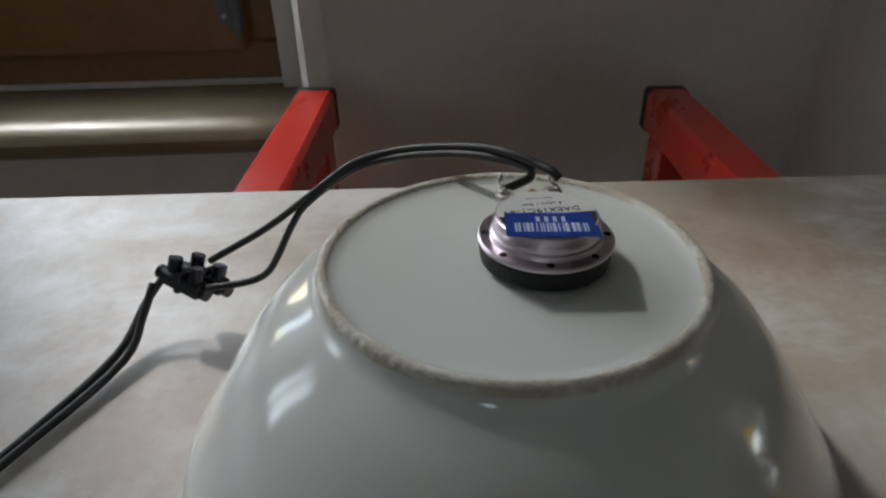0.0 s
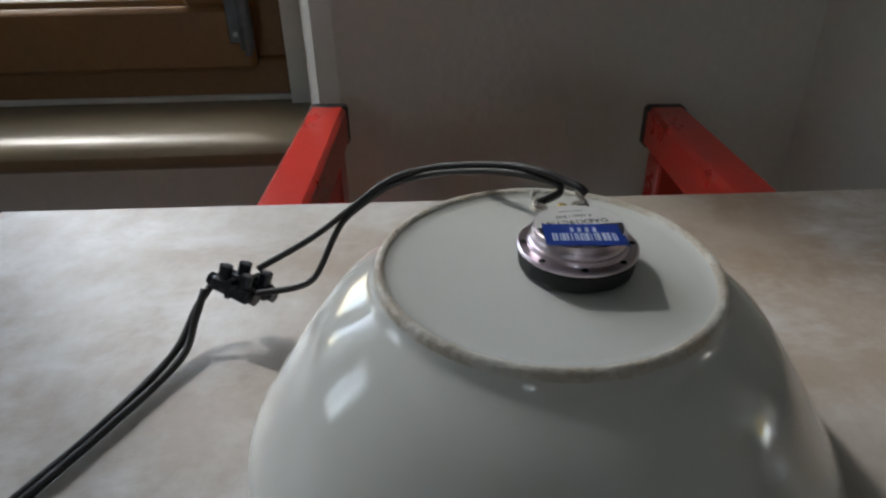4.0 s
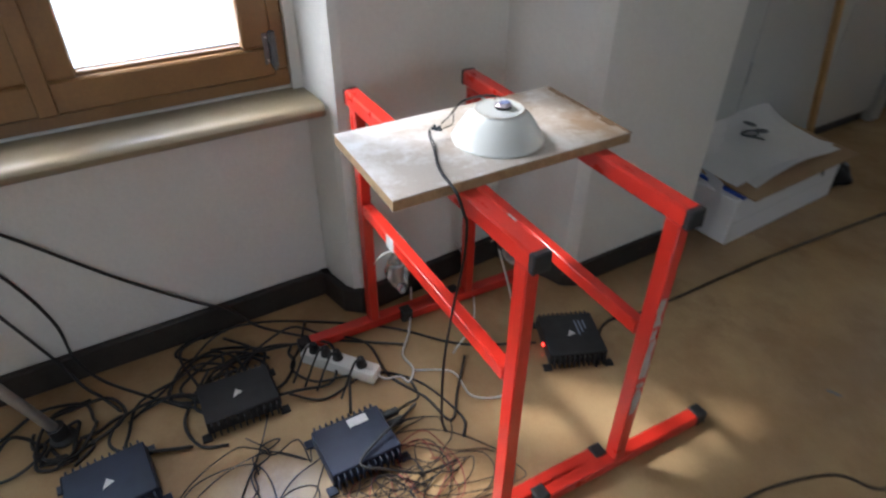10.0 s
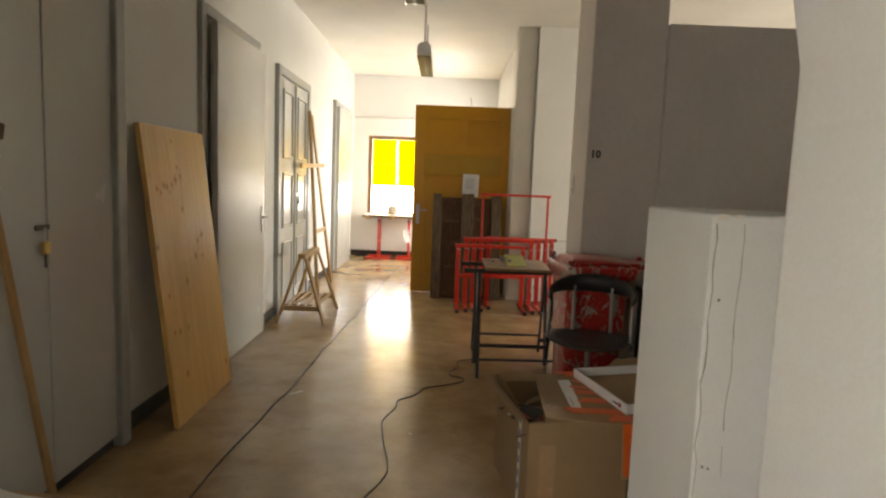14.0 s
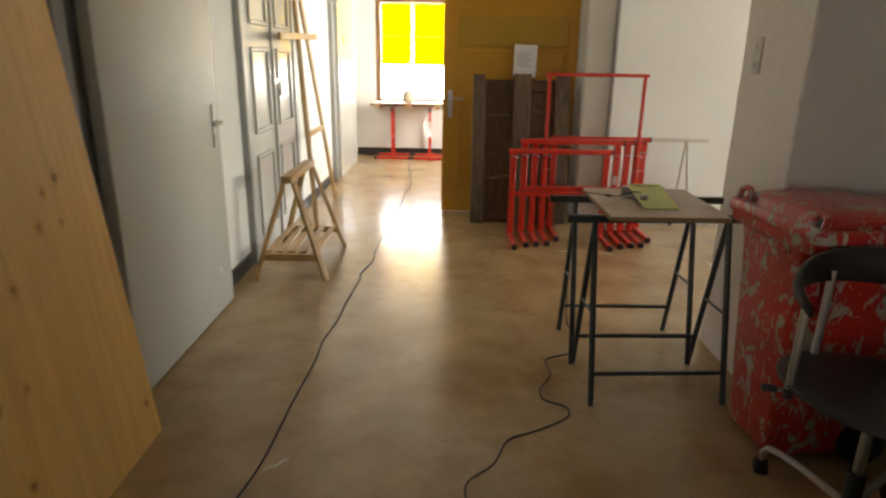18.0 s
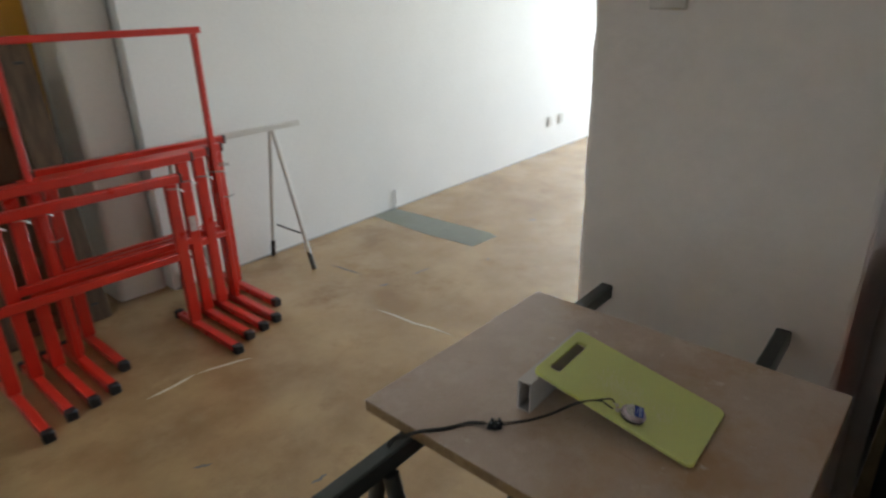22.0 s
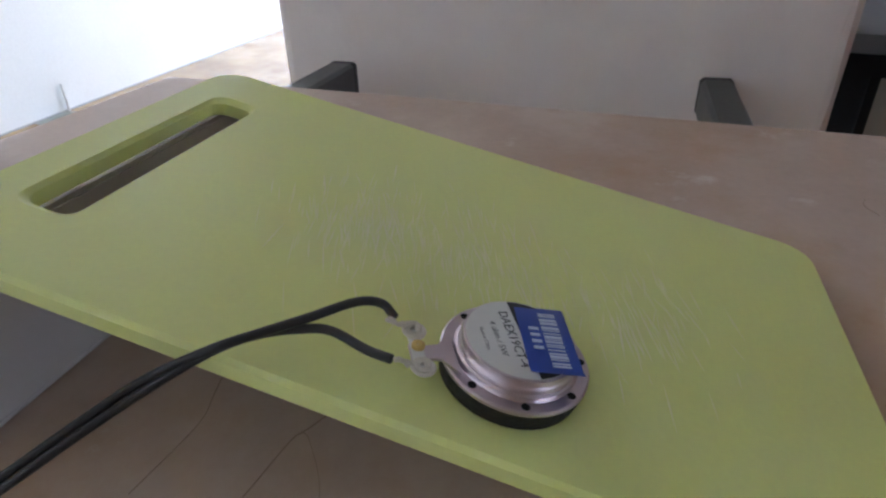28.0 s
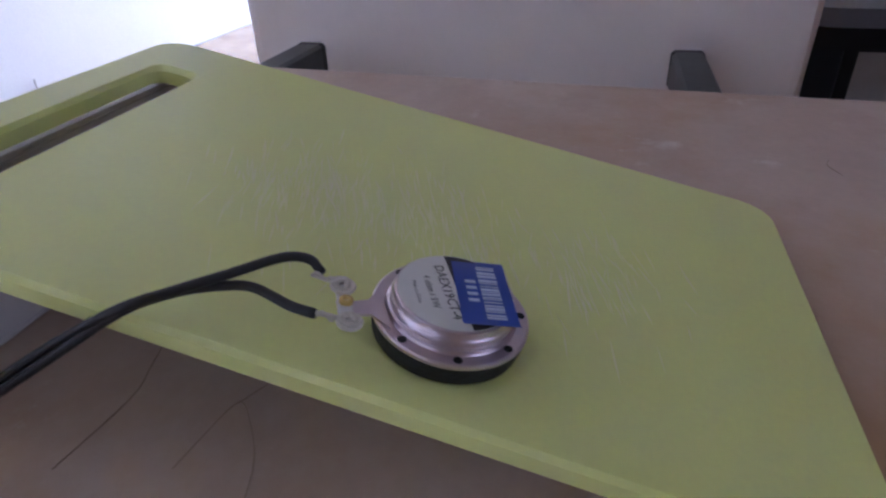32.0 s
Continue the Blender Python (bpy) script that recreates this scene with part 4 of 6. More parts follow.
for k in range(34):
    u = 0.03 + 0.94 * k / 33
    x, y = B[3][0] + (B[2][0] - B[3][0]) * u, B[3][1] + (B[2][1] - B[3][1]) * u
    w, g = rnd.uniform(0.006, 0.017), rnd.uniform(0.003, 0.020)
    chips = slab([(x - w, y - 0.0006), (x - w * 0.5, y - g * rnd.uniform(0.4, 1)), (x + w * 0.6, y - g), (x + w, y - 0.0006)], 0.0223, 0.0226 + 0.00003 * k, chips)
part("chipped_edge", chips, "chip", board, "brown chipped laminate along one end")

# bowl, upside down
bowl = thing("porcelain_bowl", pose(0.4785, 0.3755, 0.7606) @ Matrix.Diagonal((1.035, 1.035, 1.17, 1)), "white glazed porcelain bowl turned upside down on the board", "bowl")
outer = [(0.0865, 0.0), (0.0878, 0.0015), (0.0875, 0.0035), (0.085, 0.007), (0.080, 0.014), (0.0745, 0.022), (0.068, 0.031), (0.061, 0.039), (0.054, 0.0445), (0.0495, 0.0470), (0.0475, 0.0485), (0.0470, 0.0505)]
inner = [(0.0438, 0.0518), (0.0430, 0.0513), (0.0405, 0.0509), (0.030, 0.0506), (0.015, 0.0505), (0.0001, 0.0505)]
part("wall", lathe(outer, 96), "porcelain", bowl, "", "all")
part("base", lathe(inner, 96), "porcelain", bowl, "", "all")
ring_mesh = [(0.0470, 0.0505), (0.0466, 0.0520), (0.0460, 0.0526), (0.0450, 0.0526), (0.0442, 0.0522), (0.0438, 0.0518)]
part("foot_ring", lathe(ring_mesh, 96), "unglazed", bowl, "rough unglazed foot ring", "all")
part("inside", lathe([(0.0865, 0.0), (0.084, 0.001), (0.078, 0.010), (0.066, 0.028), (0.05, 0.041), (0.03, 0.0443), (0.0001, 0.0445)], 64), "porcelain", bowl, "", "all")


# ---- exciters (small vibration speakers) ----
def exciter(m, s, label, tb=-0.0222, pw=0.0053):
    """A coin-shaped vibration speaker, terminals at tb towards -x, s its flange's radius."""
    e = thing("vibration_speaker", m, label, "speaker", "vibration speakers")
    k = s / 0.0165
    sc = lambda prof: [(r * k, z * k) for r, z in prof]  # noqa: E731
    part("rubber_ring", lathe(sc([(0.0001, 0.0), (0.0152, 0.0), (0.0159, 0.0005), (0.0162, 0.0025), (0.0164, 0.0052), (0.0158, 0.0055), (0.0001, 0.0055)]), 48), "rubber", e, "black rubber ring")
    part("flange", lathe(sc([(0.0001, 0.0055), (0.0163, 0.0055), (0.0166, 0.0058), (0.0166, 0.0066), (0.0162, 0.0070), (0.0139, 0.0070), (0.0137, 0.0073), (0.0136, 0.0083), (0.0133, 0.0086), (0.0131, 0.0088), (0.0130, 0.0101), (0.0128, 0.0104), (0.0126, 0.0107), (0.0126, 0.0119), (0.0125, 0.0123), (0.0122, 0.0125), (0.0001, 0.0125)]), 64), "chrome", e, "pinkish plated metal flange and cup")
    for i in range(8):
        a = radians(35 + 45 * i)
        c, d = 0.0149 * k * math.cos(a), 0.0149 * k * math.sin(a)
        part("bolt_hole", rod((c, d, 0.0066 * k), (c, d, 0.00715 * k), 0.00095 * k, 10), "hole", e)
    lb = part("label", lathe(sc([(0.0001, 0.01265), (0.0121, 0.01265)]), 48), "label_white", e, "white paper label with black print")
    q = Matrix.Rotation(radians(-90), 4, "Z")
    words("DAEX19CT-4", 0.0030 * k, lb, Matrix.Translation((-0.0018 * k, 0, 0.0127 * k)) @ q)
    words("4 ohm / 5W", 0.0021 * k, lb, Matrix.Translation((-0.0052 * k, 0, 0.0127 * k)) @ q)
    words("Made in China", 0.0012 * k, lb, Matrix.Translation((-0.0082 * k, 0, 0.0127 * k)) @ q)
    half = [(0.0119 * k * math.cos(a), 0.0119 * k * math.sin(a)) for a in [radians(-88 + 11 * i) for i in range(17)]]
    part("dark_field", slab(half, 0.01268 * k, 0.01274 * k), "ink", e, "black lower half of the label")
    turn = Matrix.Translation((0.0059 * k, -0.0004 * k, 0)) @ Matrix.Rotation(radians(-8), 4, "Z")
    st = [[tuple(turn @ Vector((x * k, y * k, (0.0129 + 0.0004 * (y < -0.0105) - 0.0006 * (y > 0.0100)) * k))) for y in (-0.0108, -0.0095, 0, 0.0095, 0.0108)] for x in (-0.0058, -0.002, 0.002, 0.0058)]
    stick = part("sticker", rings(st, False), "label_blue", e, "blue sticker with a pale bar code")
    rr = random.Random(7)
    y = -0.0086
    while y < 0.0082:
        w = rr.choice((0.0003, 0.0005, 0.0008))
        bar_bm = box(-0.0006 * k, 0.0034 * k, y * k, (y + w) * k, 0.0129 * k, 0.01302 * k)
        bar_bm.transform(turn)
        part("bar", bar_bm, "bar_code_ink", stick)
        y += w + rr.choice((0.0003, 0.0005, 0.0007))
    for i in range(4):
        bar_bm = box(-0.0036 * k, -0.0014 * k, (-0.0035 + i * 0.0020) * k, (-0.0026 + i * 0.0020) * k, 0.0129 * k, 0.01302 * k)
        bar_bm.transform(turn)
        part("number_bar", bar_bm, "bar_code_ink", stick)
    neck = [(-0.0140, -0.0062), (-0.0140, 0.0062), (-0.0158, 0.0040), (-0.0172, 0.0022), (tb + 0.0016, 0.0018), (tb + 0.0010, 0.0024), (tb - 0.0014, 0.0024), (tb - 0.0014, -0.0024), (tb + 0.0010, -0.0024), (tb + 0.0016, -0.0018), (-0.0172, -0.0022), (-0.0158, -0.0040)]
    part("tab", slab([(x * k, y * k) for x, y in reversed(neck)], 0.0072 * k, 0.0080 * k), "chrome", e)
    term = part("terminal_strip", box((tb - 0.0014) * k, (tb + 0.0014) * k, (-pw - 0.0012) * k, (pw + 0.0012) * k, 0.0081 * k, 0.0089 * k, 0.0003 * k), "label_white", e, "pale terminal strip")
    part("rivet", lathe(sc([(0.0015, 0.0089), (0.0014, 0.0097), (0.0008, 0.0100), (0.0001, 0.0097)]), 16, None), "brass", term).location = ((tb + 0.0003) * k, 0.0008 * k, 0)
    for s2 in (-1, 1):
        pad = part("solder_pad", lathe(sc([(0.0007, 0.0090), (0.0009, 0.0097), (0.0024, 0.0097), (0.0027, 0.0093), (0.0026, 0.0089), (0.0007, 0.0089)]), 20, None), "solder", term, "pale tinned eyelet")
        pad.location = ((tb + 0.0002) * k, s2 * pw * k, 0)
        end = ((tb - 0.0062) * k, s2 * (pw + 0.0004) * k, 0.0124 * k)
        part("bare_wire", sweep([((tb + 0.0008) * k, s2 * (pw - 0.0012) * k, 0.0098 * k), ((tb + 0.0010) * k, s2 * (pw + 0.0012) * k, 0.0102 * k), ((tb - 0.0010) * k, s2 * (pw + 0.0014) * k, 0.0104 * k), ((tb - 0.0026) * k, s2 * (pw + 0.0002) * k, 0.0108 * k), end], 0.0005 * k, 6, 4), "solder", term, "twisted bare wire end")
        part("bare_wire", sweep([((tb - 0.0016 - 0.0009 * i) * k, (s2 * (pw + 0.0006) + 0.0007 * math.sin(i * 1.9)) * k, (0.0104 + 0.0004 * i + 0.0006 * math.cos(i * 1.9)) * k) for i in range(6)], 0.00036 * k, 6, 3), "solder", term)
    return e


exciter(pose(0.479, 0.3840, 0.8205, 0, 0, 4) @ Matrix.Diagonal((1, 1, 0.96, 1)), 0.0166, "round metal vibration speaker with a blue sticker on the bowl's base", -0.0185, 0.0064)


def connector(m, label):
    """A two-way screw terminal block."""
    c = thing("terminal_block", m, label, "connector", "terminal blocks")
    for s in (-1, 1):
        dx, y = s * 0.0011, s * 0.0043
        part("body", box(dx - 0.0088, dx + 0.0088, y - 0.0032, y + 0.0032, 0.0, 0.0058, 0.0009), "block_black", c)
        part("rib", box(dx - 0.0012, dx + 0.0012, y - 0.0037, y + 0.0037, -0.0006, 0.0074, 0.0005), "block_black", c)
        for x in (dx - 0.0050, dx + 0.0050):
            t = part("screw_tower", rod((x, y, 0.0052), (x, y, 0.0104), 0.0026, 12), "block_black", c)
            part("screw", rod((x, y, 0.0098), (x, y, 0.0107), 0.0017, 10), "hinge_steel", t)
        for x0, x1 in ((dx - 0.0108, dx - 0.0080), (dx + 0.0080, dx + 0.0108)):
            part("wire_collar", rod((x0, y, 0.0028), (x1, y, 0.0028), 0.0027, 12), "block_black", c)
    part("web", box(-0.003, 0.003, -0.002, 0.002, 0.0005, 0.0045, 0.0006), "block_black", c)
    return c


def cable(pts, r, label, name="cable", material="cable", group="", steps=6, n=6):
    return single(name, sweep(pts, r, n, steps), material, label, "cable", group=group, smooth="all")


connector(pose(0.423, 0.270, 0.7775, -18, 12, 62), "black screw terminal block held above the board by its wires")
W1 = [(0.4535, 0.3862, 0.8343), (0.4470, 0.3800, 0.8350), (0.4370, 0.3720, 0.8332), (0.4250, 0.3590, 0.8292), (0.4150, 0.3440, 0.8240), (0.4130, 0.3298, 0.8190), (0.4156, 0.3143, 0.8088)]
wire = thing("speaker_wire", pose(0, 0, 0), "twin black speaker wire arching from the bowl to the terminal block", "cable")
part("lead", sweep([(0.4592, 0.3910, 0.8325), (0.4575, 0.3892, 0.8340)] + W1 + [(0.4223, 0.2997, 0.8005), (0.4255, 0.2790, 0.7900)], 0.00125, 8, 6), "cable", wire, "", "all")
off = Vector((0.0012, -0.0004, -0.0020))
part("lead", sweep([(0.4585, 0.3772, 0.8300), (0.4550, 0.3818, 0.8300), (0.4522, 0.3846, 0.8305), (0.4500, 0.3832, 0.8325)] + [tuple(Vector(p) + off) for p in W1[2:]] + [(0.4222, 0.3085, 0.8011), (0.4299, 0.3039, 0.7936), (0.4336, 0.3002, 0.7893), (0.4345, 0.2930, 0.7866), (0.4325, 0.2790, 0.7835)], 0.00125, 8, 6), "cable", wire, "", "all")
hang = [(0.4235, 0.2565, 0.7805), (0.4315, 0.2535, 0.7720), (0.447, 0.2510, 0.7650), (0.478, 0.2370, 0.7632), (0.505, 0.2240, 0.7630), (0.531, 0.2135, 0.7630), (0.562, 0.2045, 0.7632), (0.590, 0.2005, 0.7630), (0.617, 0.1990, 0.7540), (0.6265, 0.2060, 0.7200), (0.6275, 0.2127, 0.6946), (0.6116, 0.2190, 0.6085), (0.5907, 0.2080, 0.4589), (0.5950, 0.1880, 0.3305), (0.5783, 0.1957, 0.143), (0.530, 0.240, 0.012), (0.48, 0.25, 0.004)]
cord = thing("hanging_cable", pose(0, 0, 0), "twin black cord running over the board's edge down to the floor", "cable")
part("lead", sweep(hang, 0.0015, 7, 5), "cable", cord, "", "all")
part("lead", sweep([(0.4160, 0.2590, 0.7805), (0.4250, 0.2525, 0.7730), (0.444, 0.2475, 0.7652)] + [(x, y - 0.003, z) for x, y, z in hang[3:]], 0.0015, 7, 5), "cable", cord, "", "all")


# ---- amplifiers, power strip, cables on the floor ----
def amplifier(x, y, rz, w, d, h, body, label, mark=True):
    a = thing("amplifier", pose(x, y, 0, 0, 0, rz), label, "amplifier", "amplifiers on the floor")
    part("case", box(-w / 2, w / 2, -d / 2, d / 2, 0.006, h, 0.003), body, a)
    nf = 11
    for k in range(nf):
        yy = -d / 2 + 0.012 + k * (d - 0.024) / (nf - 1)
        for s in (-1, 1):
            part("fin", box(s * w / 2 - 0.001 if s > 0 else -w / 2 - 0.014, w / 2 + 0.014 if s > 0 else -w / 2 + 0.001, yy - 0.0022, yy + 0.0022, 0.006, h - 0.006, 0.0006), body, a)
    for sx in (-1, 1):
        for sy in (-1, 1):
            part("bracket", box(sx * (w / 2 + 0.004) - 0.012, sx * (w / 2 + 0.004) + 0.012, sy * (d / 2 + 0.006) - 0.012, sy * (d / 2 + 0.006) + 0.012, 0.0, 0.006, 0.001), body, a)
    part("socket_plate", box(-w / 2 + 0.01, w / 2 - 0.01, d / 2, d / 2 + 0.003, 0.012, h - 0.01, 0.001), "black_plastic", a)
    if mark:
        part("emblem", slab([(-0.012, -0.002), (0.014, -0.014), (0.004, 0.012)], h, h + 0.0008), "label_white", a, "pale triangular emblem")
    return a


amplifier(0.172, -0.178, -3, 0.135, 0.185, 0.050, "amp_black", "black finned amplifier lying among tangled cables")
a2 = amplifier(0.460, 0.024, -1, 0.140, 0.175, 0.050, "amp_blue", "dark blue finned amplifier lying among tangled cables", False)
part("sticker", box(-0.06, -0.035, 0.0, 0.05, 0.050, 0.0507), "label_white", a2, "white sticker")
for k, x in enumerate((-0.045, -0.015)):
    pg = part("plug", box(x - 0.009, x + 0.009, 0.0905, 0.135, 0.016, 0.034, 0.003), "black_plastic", a2, "black plug")
    part("lead", sweep([(x, 0.135, 0.025), (x - 0.01, 0.17, 0.045), (x + 0.02 * k, 0.15, 0.075), (x + 0.05, 0.05, 0.062), (x + 0.09, -0.02, 0.056), (x + 0.13, 0.03, 0.05), (x + 0.15, 0.11, 0.004), (x + 0.16, 0.20, 0.004)] if k else [(x, 0.135, 0.025), (x - 0.01, 0.17, 0.02), (x - 0.03, 0.21, 0.006), (x - 0.10, 0.22, 0.004)], 0.0034, 7, 5), "cable", pg, "", "all")
a3 = amplifier(0.440, 0.715, -24, 0.165, 0.165, 0.046, "amp_black", "black amplifier with a red lamp beneath the trestle")
part("lamp", box(0.01, 0.018, -0.086, -0.0825, 0.018, 0.024), "led", a3, "glowing red lamp")
for k in range(3):
    part("print_bar", box(-0.05, 0.01 - 0.012 * k, 0.02 + 0.012 * k, 0.026 + 0.012 * k, 0.0455, 0.0464), "pale_ink", a3)
amplifier(0.285, -0.50, 3, 0.15, 0.18, 0.050, "amp_blue", "dark blue finned amplifier lying among tangled cables")

strip = thing("power_strip", pose(0.186, 0.100, 0, 0, 0, 37.5), "white plastic power strip with black plugs in it", "power strip")
part("body", box(-0.115, 0.115, -0.024, 0.024, 0.0, 0.038, 0.006, seg=2), "white_plastic", strip)
for k in range(5):
    x = -0.08 + k * 0.037
    part("socket", rod((x, 0, 0.0375), (x, 0, 0.0384), 0.0175, 20), "white_plastic", strip)
    if k in (0, 1, 2, 4):
        p = part("plug", rod((x, 0, 0.038), (x, -0.004, 0.068), 0.0155, 14, None, 0.010), "black_plastic", strip, "black plug")
        part("cord", sweep([(x, -0.004, 0.066), (x - 0.002, -0.03, 0.076), (x - 0.004, -0.065, 0.05), (x - 0.01, -0.10, 0.006)], 0.0032, 7, 4), "cable", p, "", "all")
part("switch", box(0.088, 0.104, -0.008, 0.008, 0.037, 0.043, 0.002), "white_plastic", strip)
part("lead", sweep([(0.115, 0, 0.018), (0.14, 0.004, 0.01), (0.17, 0.03, 0.005), (0.20, 0.02, 0.005), (0.19, 0.07, 0.006), (0.14, 0.11, 0.006), (0.12, 0.2, 0.01), (0.07, 0.33, 0.02), (0.01, 0.45, 0.05), (-0.03, 0.52, 0.12)], 0.0033, 7, 6), "white_cable", strip, "white mains lead", "all")

rnd = random.Random(11)


def tangle(cx, cy, rx, ry, turns, r, material, z=0.004):
    """One loose cable that coils over the floor in drifting, uneven loops."""
    pts, a, q = [], rnd.uniform(0, 6.28), rnd.uniform(0.45, 0.8)
    ox, oy, way = rnd.uniform(-0.4, 0.4) * rx, rnd.uniform(-0.4, 0.4) * ry, rnd.choice((-1, 1))
    sq, tilt = rnd.uniform(0.45, 1.0), rnd.uniform(0, 3.14)
    for k in range(turns * 2):
        a += way * rnd.uniform(0.5, 0.95)
        q = min(1.0, max(0.3, q + rnd.uniform(-0.16, 0.16)))
        ox, oy = ox + rnd.uniform(-0.14, 0.14) * rx, oy + rnd.uniform(-0.14, 0.14) * ry
        u, v = q * math.cos(a), q * sq * math.sin(a)
        x, y = cx + ox + rx * (u * math.cos(tilt) - v * math.sin(tilt)), cy + oy + ry * (u * math.sin(tilt) + v * math.cos(tilt))
        pts.append((max(-0.125, x), y, z + max(0.0, rnd.gauss(0.004, 0.008))))
        if rnd.random() < 0.08:
            way, sq = -way, rnd.uniform(0.4, 1.0)
    pts[0] = (*pts[0][:2], z)
    pts[-1] = (*pts[-1][:2], z)
    return cable(pts, r, "black cable coiled loosely among others on the floor" if material == "cable" else "dark red wire loosely coiled on the floor", "floor_cable", material, "tangled cables", 5, 6)


for k in range(6):
    tangle(0.09, -0.32 + 0.06 * k, 0.17, 0.20, 9, 0.0042, "cable", 0.005)
for k in range(6):
    tangle(0.60, 0.12, 0.13, 0.17, 13, 0.0014, "cable")
for k in range(2):
    tangle(0.58, 0.10, 0.13, 0.16, 9, 0.0013, "red_cable")
for k in range(3):
    tangle(0.50, -0.22, 0.15, 0.18, 9, 0.0018, "cable")
for k in range(3):
    tangle(0.06, -0.62, 0.12, 0.16, 10, 0.0044, "cable", 0.005)
for pts, r in (
    ([(0.09, -0.44, 0.004), (0.0, -0.30, 0.01), (-0.10, -0.17, 0.02), (-0.115, -0.05, 0.004), (-0.02, 0.12, 0.004), (0.12, 0.30, 0.004), (0.28, 0.44, 0.004), (0.40, 0.62, 0.02)], 0.0036),
    ([(0.05, -0.10, 0.05), (0.02, 0.02, 0.06), (0.05, 0.10, 0.02), (0.14, 0.20, 0.01), (0.28, 0.20, 0.006), (0.40, 0.25, 0.004), (0.50, 0.27, 0.004), (0.42, 0.34, 0.004), (0.33, 0.42, 0.008)], 0.0036),
    ([(0.22, -0.06, 0.02), (0.27, 0.02, 0.004), (0.25, 0.16, 0.006), (0.34, 0.26, 0.004), (0.50, 0.30, 0.004), (0.56, 0.27, 0.004)], 0.0034),
    ([(0.37, 0.05, 0.03), (0.30, 0.08, 0.05), (0.24, 0.10, 0.02), (0.20, 0.02, 0.004), (0.12, -0.02, 0.004), (0.05, 0.03, 0.004), (-0.04, 0.08, 0.01)], 0.0036),
    ([(0.30, -0.20, 0.02), (0.36, -0.16, 0.004), (0.40, -0.22, 0.004), (0.52, -0.20, 0.004), (0.62, -0.10, 0.004), (0.66, 0.02, 0.004)], 0.002),
    ([(0.24, -0.12, 0.02), (0.34, -0.18, 0.004), (0.46, -0.26, 0.004), (0.60, -0.28, 0.004), (0.74, -0.22, 0.004)], 0.002),
):
    cable(pts, r, "black cable lying across the floor", "floor_cable", "cable", "tangled cables")
for pts in ([(-0.145, -1.1, 1.0), (-0.147, -0.80, 0.72), (-0.147, -0.553, 0.487), (-0.147, -0.368, 0.29), (-0.135, -0.20, 0.14), (-0.118, -0.11, 0.08), (-0.09, -0.05, 0.012), (0.0, 0.04, 0.004), (0.07, 0.12, 0.004), (0.20, 0.30, 0.004)],
            [(-0.15, -0.95, 0.95), (-0.15, -0.72, 0.62), (-0.15, -0.590, 0.385), (-0.15, -0.530, 0.205), (-0.13, -0.52, 0.085), (-0.10, -0.48, 0.008), (0.0, -0.40, 0.004), (0.12, -0.30, 0.008)],
            [(-0.13, -0.80, 0.75), (-0.13, -0.68, 0.45), (-0.13, -0.625, 0.288), (-0.13, -0.558, 0.09), (-0.08, -0.52, 0.02), (-0.04, -0.49, 0.006), (0.04, -0.45, 0.004)]):
    cable(pts, 0.0042, "black cable sagging along the wall down to the floor", "wall_cable")

stand = thing("speaker_stand", pose(0.055, -0.585, 0), "brushed metal pole of a stand among the cables", "stand")
part("pole", rod((0.0, 0.0, 0.02), (-0.03, -0.42, 1.25), 0.0125, 14), "steel", stand)
part("collar", rod((0.0, 0.0, 0.0), (0.0, -0.006, 0.05), 0.021, 14), "black_plastic", stand)
part("base_disc", lathe([(0.0001, 0.0), (0.030, 0.0), (0.032, 0.004), (0.030, 0.010), (0.02, 0.016)], 24), "black_plastic", stand)


def plastic_bag(x, y, z, label):
    """A small clear bag hung from the trestle's rail by silver tape, with a plug inside."""
    b = thing("plastic_bag", pose(x, y, z), label, "bag", "plastic bags")
    rr = random.Random(int(x * 1000))
    loops = []
    for k, (w, d) in enumerate(((0.006, 0.004), (0.012, 0.007), (0.024, 0.013), (0.034, 0.019), (0.042, 0.023), (0.046, 0.023), (0.043, 0.018), (0.036, 0.005))):
        loops.append([((w * math.cos(a) + rr.uniform(-0.003, 0.003)), (d * math.sin(a) + rr.uniform(-0.004, 0.004)), -0.024 - 0.0165 * k + rr.uniform(-0.003, 0.003)) for a in [i * math.pi / 8 for i in range(16)]])
    part("film", rings(loops), "plastic_bag", b, "crumpled clear film")
    part("plug", rod((0.004, 0, -0.075), (0.012, 0, -0.112), 0.010, 12), "steel", b)
    part("stub", rod((-0.008, 0.002, -0.085), (-0.014, 0, -0.118), 0.007, 10), "white_plastic", b)
    part("tape", box(-0.020, 0.020, -0.0155, 0.0155, -0.0215, 0.0155, 0.002), "foil", b, "shiny silver tape round the rail")
    part("wire", sweep([(-0.006, 0.0, -0.03), (-0.03, -0.02, -0.05), (-0.055, -0.035, -0.09)], 0.0016, 6, 4), "white_cable", b, "", "all")
    return b


plastic_bag(0.262, 0.2501, 0.427, "clear plastic bag taped to the trestle rail")
plastic_bag(0.335, 0.5597, 0.427, "clear plastic bag taped to the trestle rail")
cable([(0.31, 0.53, 0.33), (0.34, 0.56, 0.18), (0.36, 0.58, 0.03), (0.42, 0.50, 0.004), (0.50, 0.44, 0.004), (0.46, 0.36, 0.004), (0.36, 0.36, 0.004), (0.30, 0.27, 0.004)], 0.0028, "white flex curling over the floor", "floor_cable", "white_cable")
